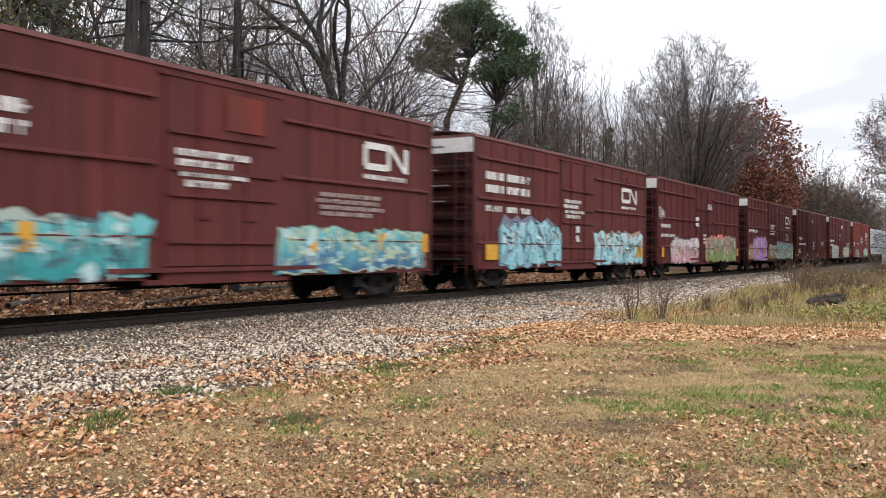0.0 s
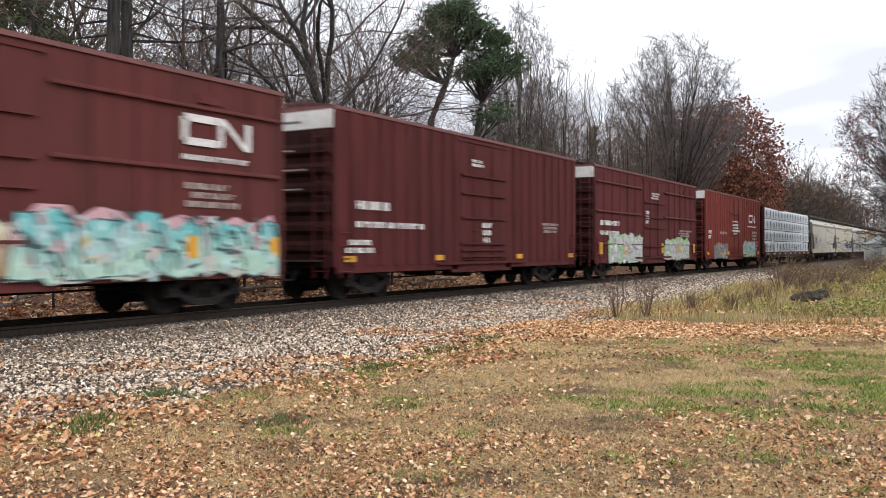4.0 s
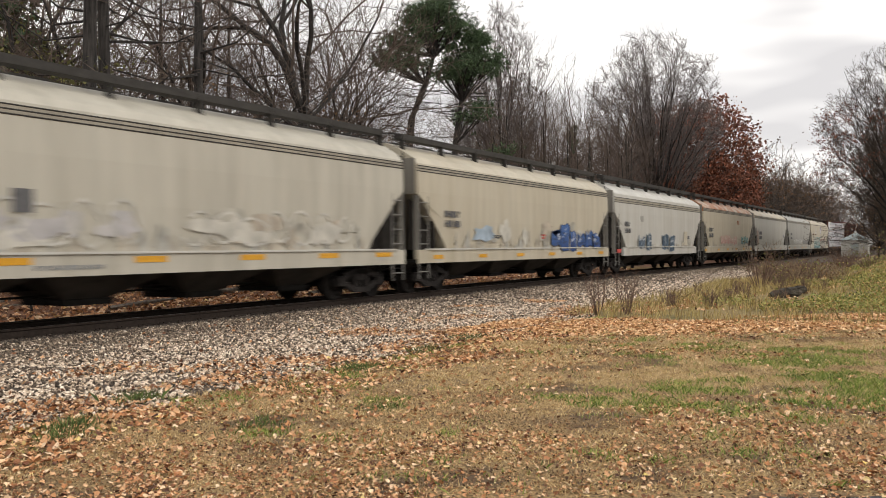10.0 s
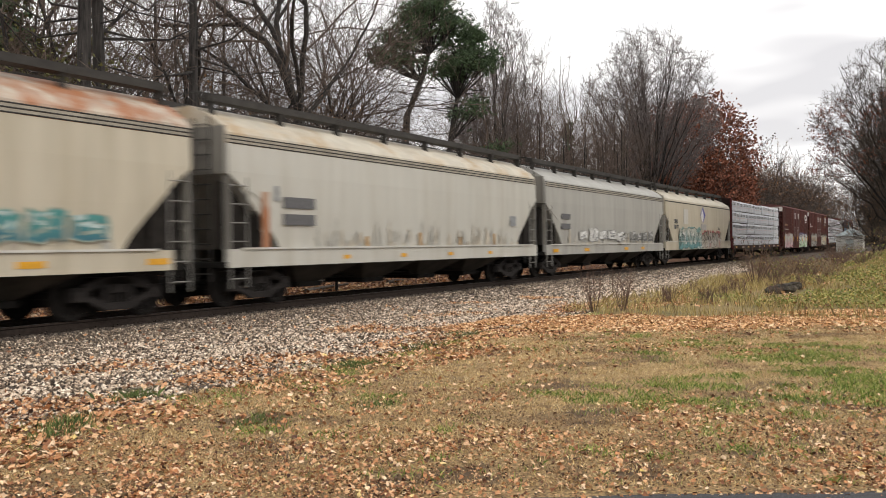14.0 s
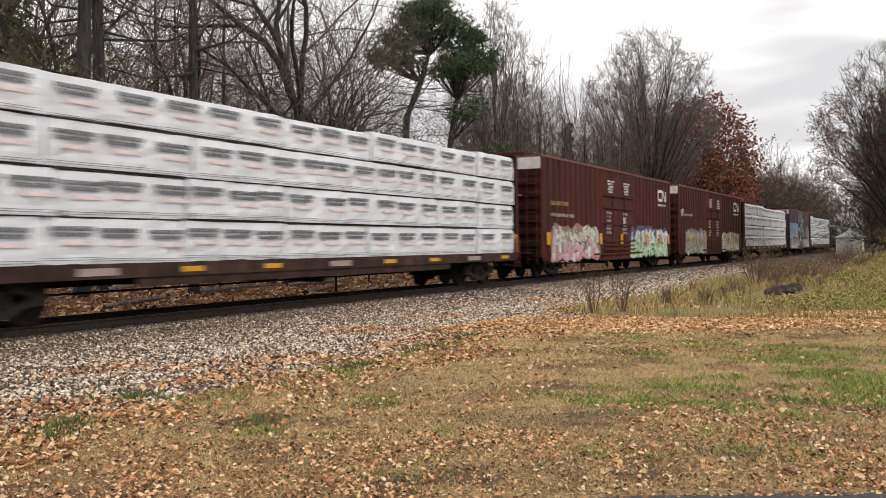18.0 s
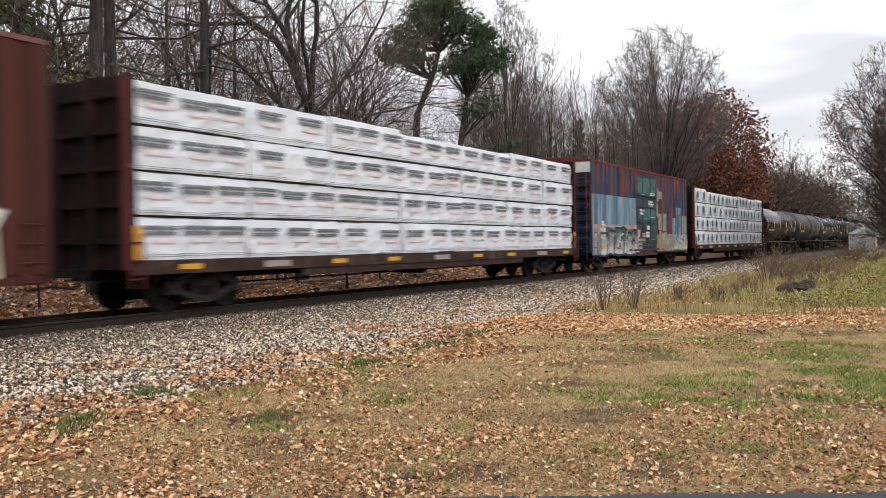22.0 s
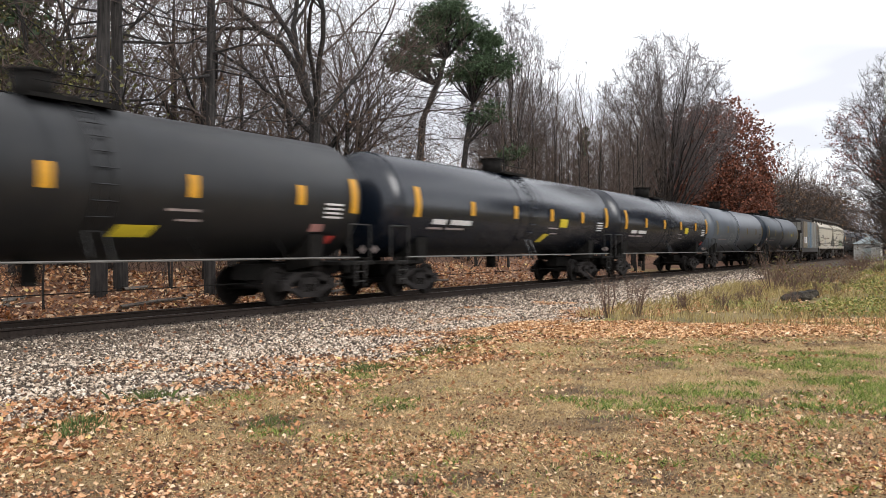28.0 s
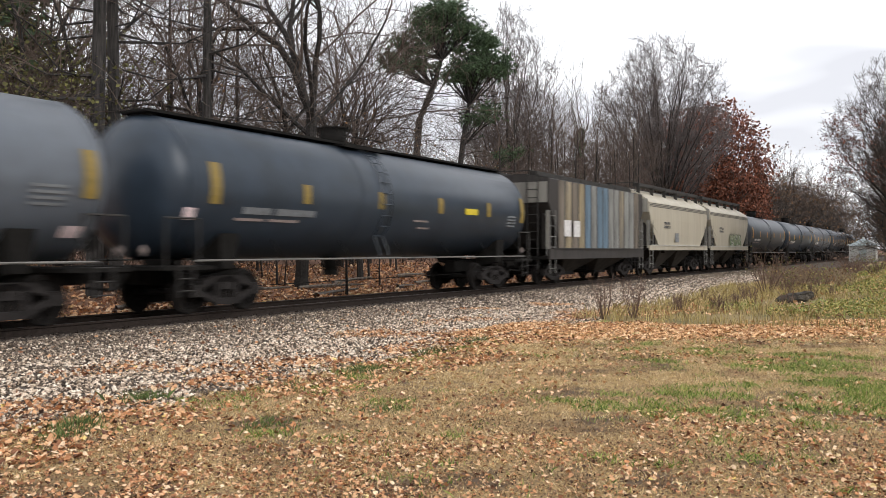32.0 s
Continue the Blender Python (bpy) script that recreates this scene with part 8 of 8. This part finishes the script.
car, h, y = hopper(244.8, 261.4, M_HOPPERCOOL, "grey covered hopper car with dark soot and pale tags")
for z in (1.95, 2.35):
    plate(car, "stencil_patch", -6.9, -5.9, z, z + 0.22, -1.57, M_DARKSTENCIL)
streaks(car, -6.5, 6.8, 1.335, 0.7, 60, 145)
graffiti(car, -5.0, 1.5, 1.4, 2.2, (0.5, 0.5, 0.48), (0.58, 0.58, 0.55), (0.2, 0.2, 0.2), (0.3, 0.3, 0.29), 5, 141, -1.57, "white graffiti lettering with grey shadow", cloud_on=False)
graffiti(car, 2.2, 6.4, 1.4, 2.0, (0.10, 0.10, 0.10), (0.18, 0.18, 0.17), (0.3, 0.3, 0.28), (0.26, 0.26, 0.25), 4, 142, -1.57, "dark grey graffiti scrawl", cloud_on=False)
reflectors(car, -1.56, (-7.8, -4.2, 1.4, 4.2), 1.0, 1.14, 0.6)

car, h, y = hopper(262.3, 279.8, M_HOPPERTAN, "cream covered hopper car with teal and maroon graffiti", sill=(0.9, 1.4), lines_z=(3.70, 3.71, 3.72))
plate(car, "paint_patch", -4.9, -3.8, 2.45, 3.35, -1.56, M_HOPPERWHITE, "white repainted square")
bm = bmesh.new()
for pts, mi in ((((0.1, 3.65), (0.82, 3.12), (0.1, 2.55), (-0.6, 3.08)), 0), (((-0.02, 3.48), (0.34, 3.05), (0.06, 2.60), (-0.52, 3.02)), 1)):
    bm.faces.new([bm.verts.new((a, -1.57 - 0.004 * mi, b)) for a, b in pts]).material_index = mi
part("painted_mark", bm, [mat("deep_blue_paint", (0.07, 0.08, 0.35), 0.5), M_STENCIL], car, "blue and white diamond mark")
plate(car, "stencil_patch", -0.45, 1.05, 2.12, 2.5, -1.57, mat("grey_panel", (0.36, 0.35, 0.34), 0.6, var=0.08))
bars(car, -7.1, -6.2, 2.1, 2.75, 2, -1.575, M_DARKSTENCIL, 2, ragged=False)
bars(car, 4.6, 5.4, 2.2, 2.35, 2, -1.56, M_DARKSTENCIL, 3)
graffiti(car, -6.0, -0.4, 0.92, 2.3, (0.10, 0.26, 0.27), (0.42, 0.42, 0.36), (0.04, 0.07, 0.07), (0.16, 0.28, 0.26), 4, 151, -1.58, "teal and olive graffiti lettering")
graffiti(car, -0.3, 5.4, 0.94, 2.15, (0.50, 0.46, 0.39), (0.24, 0.20, 0.15), (0.05, 0.04, 0.035), (0.36, 0.10, 0.10), 6, 152, -1.58, "grey graffiti lettering edged in maroon")

lumber_car(281.0, 303.75, "bars", 16, "brown bulkhead flatcar loaded with white-wrapped lumber, dark prints")

car, h, y = boxcar(306.1, 324.95, M_RUSTOXIDE, "long oxide-brown boxcar with pink and mint graffiti", "ribs", door=2.35)
hand_mark(car, 6.85, 8.5, 3.68, 4.32, y)
bars(car, 6.85, 8.5, 3.4, 3.56, 1, y, M_STENCIL, 1, ragged=False)
for x in (-1.8, 0.6):
    bars(car, x, x + 1.1, 3.72, 4.35, 5, y - 0.045, M_STENCIL, 2)
    bars(car, x - 0.2, x + 0.7, 1.8, 2.9, 6, y - 0.045, M_DIMSTENCIL, 3)
bars(car, 0.5, 0.9, 2.1, 2.7, 1, y - 0.045, M_STENCIL, 3)
bars(car, -8.6, -6.6, 2.9, 3.15, 1, y, mat("tan_stencil", (0.30, 0.16, 0.08), 0.6), 4, ragged=False)
bars(car, -8.6, -6.0, 2.45, 2.65, 1, y, M_DIMSTENCIL, 5, ragged=False)
graffiti(car, -8.6, -2.9, 0.65, 2.25, PINK, (0.55, 0.58, 0.5), (0.14, 0.15, 0.13), (0.28, 0.16, 0.14), 5, 171, y - 0.005, "pink and pale green graffiti lettering")
graffiti(car, 1.9, 8.6, 0.62, 2.3, MINT, WHITEP, (0.05, 0.06, 0.1), (0.09, 0.075, 0.17), 6, 172, y - 0.005, "mint and white graffiti with dark outline")
reflectors(car, y - 0.06, (-9.2, -3.0, 0.05, 4.2, 6.8, 8.6), 1.35, 1.85, 0.34)

car, h, y = boxcar(327.0, 346.0, M_RUSTOXIDE, "long oxide-brown boxcar with grey and cream graffiti", "ribs", door=2.35)
hand_mark(car, 6.56, 8.5, 3.72, 4.4, y)
bars(car, 6.55, 8.5, 3.42, 3.58, 1, y, M_STENCIL, 1, ragged=False)
for x in (-1.8, 0.6):
    bars(car, x, x + 1.1, 3.72, 4.35, 5, y - 0.045, M_STENCIL, 7)
    bars(car, x - 0.2, x + 0.7, 1.8, 2.9, 6, y - 0.045, M_DIMSTENCIL, 8)
bars(car, -8.6, -6.2, 3.0, 3.2, 1, y, M_DIMSTENCIL, 4, ragged=False)
graffiti(car, -7.95, -2.5, 0.65, 2.35, GREYP, (0.36, 0.35, 0.31), (0.09, 0.09, 0.085), (0.16, 0.15, 0.13), 5, 181, y - 0.005, "grey graffiti with dark outlines")
graffiti(car, 2.4, 8.5, 0.75, 2.2, CREAM, (0.66, 0.64, 0.55), (0.10, 0.10, 0.09), (0.36, 0.33, 0.25), 6, 182, y - 0.005, "cream graffiti with dark outlines")
reflectors(car, y - 0.06, (-7.4, -5.4, -3.2, 4.2, 6.8), 1.3, 1.85, 0.32)
graffiti(car, -9.2, -8.5, 2.95, 3.5, (0.42, 0.39, 0.38), (0.5, 0.47, 0.46), (0.14, 0.06, 0.06), WHITEP, 3, 183, y - 0.005, "small white scribbled tag", edge=0.02, cloud_on=False)

lumber_car(347.8, 370.6, "bars", 19, "brown bulkhead flatcar loaded with white-wrapped lumber, dark prints")

car, h, y = boxcar(372.5, 388.2, M_BLUECAR, "weathered blue boxcar with rusty streaks, pale overpaint and graffiti", "ribs", door=1.62, door_paint=M_GREENDOOR, roof_paint=M_REDPAINT, end_paint=M_NAVYEND)
plate(car, "overpaint", -7.9, -1.8, 2.0, 3.42, y - 0.004, M_PALEBLUE, "pale blue overpainted block")
for k, (a, b, z0, z1) in enumerate(((2.0, 2.65, 1.9, 2.78), (2.85, 3.5, 1.85, 2.8), (4.75, 5.35, 1.5, 2.6), (5.5, 6.5, 1.4, 3.2), (6.65, 7.7, 1.4, 2.75))):
    plate(car, "overpaint", a, b, z0, z1, y - 0.004 - 0.0005 * k, M_DRAB if k in (0, 1, 4) else M_PALEBLUE, "pale overpainted panel between the ribs")
plate(car, "overpaint", -7.9, -1.7, 0.75, 2.05, y - 0.010, mat("pinkish_overpaint", (0.36, 0.28, 0.27), 0.7, var=0.25, second=(0.16, 0.20, 0.25), second_at=0.5), "mottled grey-pink overpaint")
for a, b, z0, z1 in ((-1.45, 1.4, 3.72, 4.5), (-1.3, -0.3, 2.45, 2.95), (-0.2, 1.2, 2.4, 3.0)):
    plate(car, "paint_patch", a, b, z0, z1, y - 0.004, mat("chipped_teal_paint", (0.035, 0.105, 0.10), 0.6, var=0.35, scale=3.0, second=(0.10, 0.20, 0.185), second_at=0.55, second_soft=0.1, second_scale=2.0), "chipped teal panel on the door")
graffiti(car, -6.9, -1.5, 0.72, 2.0, (0.55, 0.53, 0.52), (0.03, 0.075, 0.045), (0.012, 0.016, 0.035), (0.10, 0.09, 0.12), 3, 201, y - 0.02, "dark green and white graffiti lettering", edge=0.12)
graffiti(car, 1.8, 5.0, 0.8, 1.8, (0.26, 0.23, 0.17), (0.24, 0.23, 0.19), (0.34, 0.33, 0.24), (0.20, 0.20, 0.18), 4, 202, y - 0.02, "drab cream graffiti lettering")
graffiti(car, 4.9, 7.6, 0.8, 1.75, (0.5, 0.50, 0.42), (0.40, 0.42, 0.36), (0.10, 0.13, 0.16), (0.3, 0.33, 0.33), 3, 203, y - 0.03, "white and yellow-green graffiti tag")
ghost(car, 5.4, 6.6, 2.0, 2.9, M_BLUECAR, 204, "dark blue scrawl", y=y - 0.012)
bars(car, -6.9, -6.2, 1.4, 2.3, 3, y - 0.03, M_STENCIL, 3)
bars(car, 0.1, 1.1, 3.15, 3.4, 2, y - 0.045, M_STENCIL, 4)
reflectors(car, y - 0.02, (-6.9, 7.0), 1.0, 1.15, 0.6)

bars(car, -1.35, -0.55, 2.62, 2.95, 2, y - 0.055, M_STENCIL, 5)
for a, b, z0, z1 in ((-0.15, 0.3, 1.92, 2.12), (-0.3, 0.25, 1.52, 1.8)):
    plate(car, "stencil_patch", a, b, z0, z1, y - 0.05, M_STENCIL, "worn white stencil patch on the door")
for a, b, z0, z1 in ((-0.9, -0.45, 1.25, 1.75), (1.95, 2.55, 0.85, 1.55), (2.0, 2.4, 1.6, 1.85)):
    plate(car, "paint_patch", a, b, z0, z1, y - 0.05, M_OCHREDAB, "ochre dab of paint")
rng = random.Random(77)
for k in range(16):
    a, z = rng.uniform(-1.5, 0.9), rng.choice((1.35, 1.6, 2.35, 2.5, 3.0, 3.15, 3.7, 4.4)) + rng.uniform(-0.08, 0.08)
    plate(car, "scuff", a, a + rng.uniform(0.2, 0.9), z, z + rng.uniform(0.02, 0.05), y - 0.056, M_PALEBLUE if k % 3 else M_STENCIL)
for k, (a, b, z0, z1) in enumerate(((1.75, 2.1, 3.4, 4.1), (2.1, 2.7, 3.55, 3.95), (1.7, 1.95, 2.6, 3.3))):
    plate(car, "overpaint", a, b, z0, z1, y - 0.006 - 0.0005 * k, M_DRAB, "grey overpainted smear")
plate(car, "overpaint", -7.9, -1.75, 1.95, 2.1, y - 0.013, M_ROSEDAB, "pink band of paint")
for k, (a, b) in enumerate(((-1.75, -1.3), (-1.3, -0.95))):
    plate(car, "overpaint", a, b, 0.95, 1.9 - 0.4 * k, y - 0.05, M_ROSEDAB, "pink smear of paint")

lumber_car(390.2, 412.8, "tree", 21, "brown bulkhead flatcar loaded with white-wrapped lumber, green prints")

car, h, decal = tank_car(413.5, 431.0, M_DIRTYTANK, "dusty brown-black tank car with yellow reflector strips", dome=0.3, seed=1)
decal("warning_plate", 2.4, 0.4, -26, -12, M_YELLOWPLATE, "yellow plate", slant=0.4)
car, h, decal = tank_car(432.0, 449.5, M_BLACKTANK, "matt black tank car with yellow reflector strips", dome=-0.1, seed=2, strip_gap=3.4)
decal("warning_plate", 0.6, 0.95, -43, -32, M_YELLOWPLATE, "yellow slanted plate", slant=0.15)
decal("placard", 6.4, 0.5, -34, -26, mat("pinkish_label", (0.4, 0.2, 0.18), 0.5))
decal("placard", 7.2, 0.34, -48, -38, M_REDMARK, "red and white placard")
car, h, decal = tank_car(450.6, 468.5, M_GLOSSTANK, "glossy black tank car with yellow reflector strips", dome=0.0, seed=3)
decal("warning_plate", 2.9, 0.75, -17, -5, M_YELLOWPLATE, "yellow square plate")
decal("warning_plate", 1.2, 0.5, -42, -28, M_YELLOWPLATE, "yellow slanted plate", slant=0.4)
car, h, decal = tank_car(469.2, 486.6, M_GLOSSTANK, "glossy black tank car with yellow reflector strips", dome=-0.2, seed=4)
decal("warning_plate", 2.95, 0.68, -17, -4, M_YELLOWPLATE, "yellow square plate")
decal("placard", 7.6, 0.34, -44, -34, M_REDMARK, "red and white placard")
car, h, decal = tank_car(487.6, 504.7, M_GREYTANK, "blue-grey tank car with faint yellow strips and white tag", dome=-1.6, seed=5, ladder_paint=M_GREYTANK, bright=M_DULLREFLECT)
ghost(car, -3.6, -0.6, 1.55, 2.3, M_FAINTWHITE, 261, "faint white graffiti tag", r=1.53)
ghost(car, -3.2, -0.8, 1.6, 2.1, M_FAINTWHITE, 262, "", r=1.532)
ghost(car, -3.4, -1.2, 1.75, 2.35, M_FAINTWHITE, 263, "", r=1.534)
decal("placard", 7.4, 0.4, -44, -34, M_PINKPRINT, "red and white placard")
car, h, decal = tank_car(505.8, 523.1, M_SLATETANK, "slate-blue tank car with black roof walk and yellow strips", dome=-1.3, walkway=True, seed=6, zc=2.7, bright=M_DULLREFLECT)
decal("warning_plate", 3.6, 0.85, -8, -1, M_YELLOWPLATE, "yellow plate")
decal("placard", -8.2, 0.3, -28, -18, M_PINKPRINT, "red and white placard")
rib_mats = [mat("brown_rib_paint", (0.15, 0.125, 0.098), 0.7, var=0.25, streak=True), mat("ochre_rib_paint", (0.29, 0.235, 0.145), 0.7, var=0.25, streak=True, second=(0.14, 0.13, 0.12)), mat("blue_rib_paint", (0.12, 0.18, 0.235), 0.7, var=0.2, streak=True), mat("grey_rib_paint", (0.22, 0.22, 0.205), 0.7, var=0.2, streak=True)]
order = [0, 1, 0, 1, 2, 3, 2, 2, 3, 3, 1, 3, 3, 0]
car, h, y = hopper(525.0, 536.6, mat("drab_brown_hopper", (0.036, 0.031, 0.028), 0.7, var=0.2, streak=True), "drab ribbed hopper car in brown, ochre and blue stripes", sill=(1.0, 1.4), bays=2, ribs=[rib_mats[k] for k in order], slope=1.1, end_bottom=3.2, walk_z=4.4, top=4.3)
plate(car, "stencil_patch", -4.6, -3.9, 1.9, 2.55, -1.6, M_STENCIL, "white stencil panel")
plate(car, "stencil_patch", -3.6, -2.9, 1.9, 2.55, -1.6, M_STENCIL, "white stencil panel")
for x0, x1, s in ((538.0, 550.0, 1), (551.3, 562.9, 2)):
    car, h, y = hopper(x0, x1, M_HOPPERTAN, "short cream covered hopper car with steep end slopes", sill=(1.35, 1.6), bays=2, slope=1.7, end_bottom=3.3, top=4.55, walk_z=4.8)
    bars(car, -3.6, -2.4, 2.5, 2.9, 2, -1.575, M_DARKSTENCIL, s, ragged=False)
    if s == 2:
        graffiti(car, -0.5, 3.2, 1.65, 2.6, (0.16, 0.22, 0.10), (0.3, 0.33, 0.2), (0.12, 0.12, 0.1), (0.35, 0.32, 0.24), 3, 301, -1.58, "olive-green graffiti lettering")
    else:
        plate(car, "paint_patch", -1.4, -0.6, 1.8, 2.3, -1.56, M_GREYPRINT)
tank_car(564.0, 581.0, M_FARGREY, "blue-grey tank car far down the train", dome=0.0, seed=7)
tank_car(582.0, 599.0, M_SLATETANK, "slate-blue tank car far down the train", dome=0.0, seed=8)
tank_car(600.1, 617.1, M_FARGREY, "blue-grey tank car far down the train", dome=0.0, seed=9)
tank_car(618.2, 635.2, M_SLATETANK, "slate-blue tank car far down the train", dome=0.0, seed=10)
tank_car(636.3, 653.3, M_GLOSSTANK, "black tank car far down the train", dome=0.0, seed=11)


# ---- what moves: the train runs along the track, its wheels turn with it
def shift(t):
    """How far the train has run after t seconds."""
    return 14.953 * t + 0.01604 * t * t - 0.00005 * t ** 3


def motions():
    for car, x in CARS:
        walk(car, [(t, pose(x - shift(t), YC, 0)) for t in range(0, 33, 2)])
    for side, sets in AXLES.items():
        first = sets[0]
        walk(first, [(k / FPS, Matrix.Translation((side * 0.88, 0, 0.457)) @ Matrix.Rotation(-shift(k / FPS) / 0.457, 4, "Y")) for k in range(32 * FPS + 1)])
        for other in sets[1:]:
            other.rotation_mode = "QUATERNION"
            other.animation_data_create()
            other.animation_data.action = first.animation_data.action
            other.animation_data.action_slot = first.animation_data.action_slot


motions()
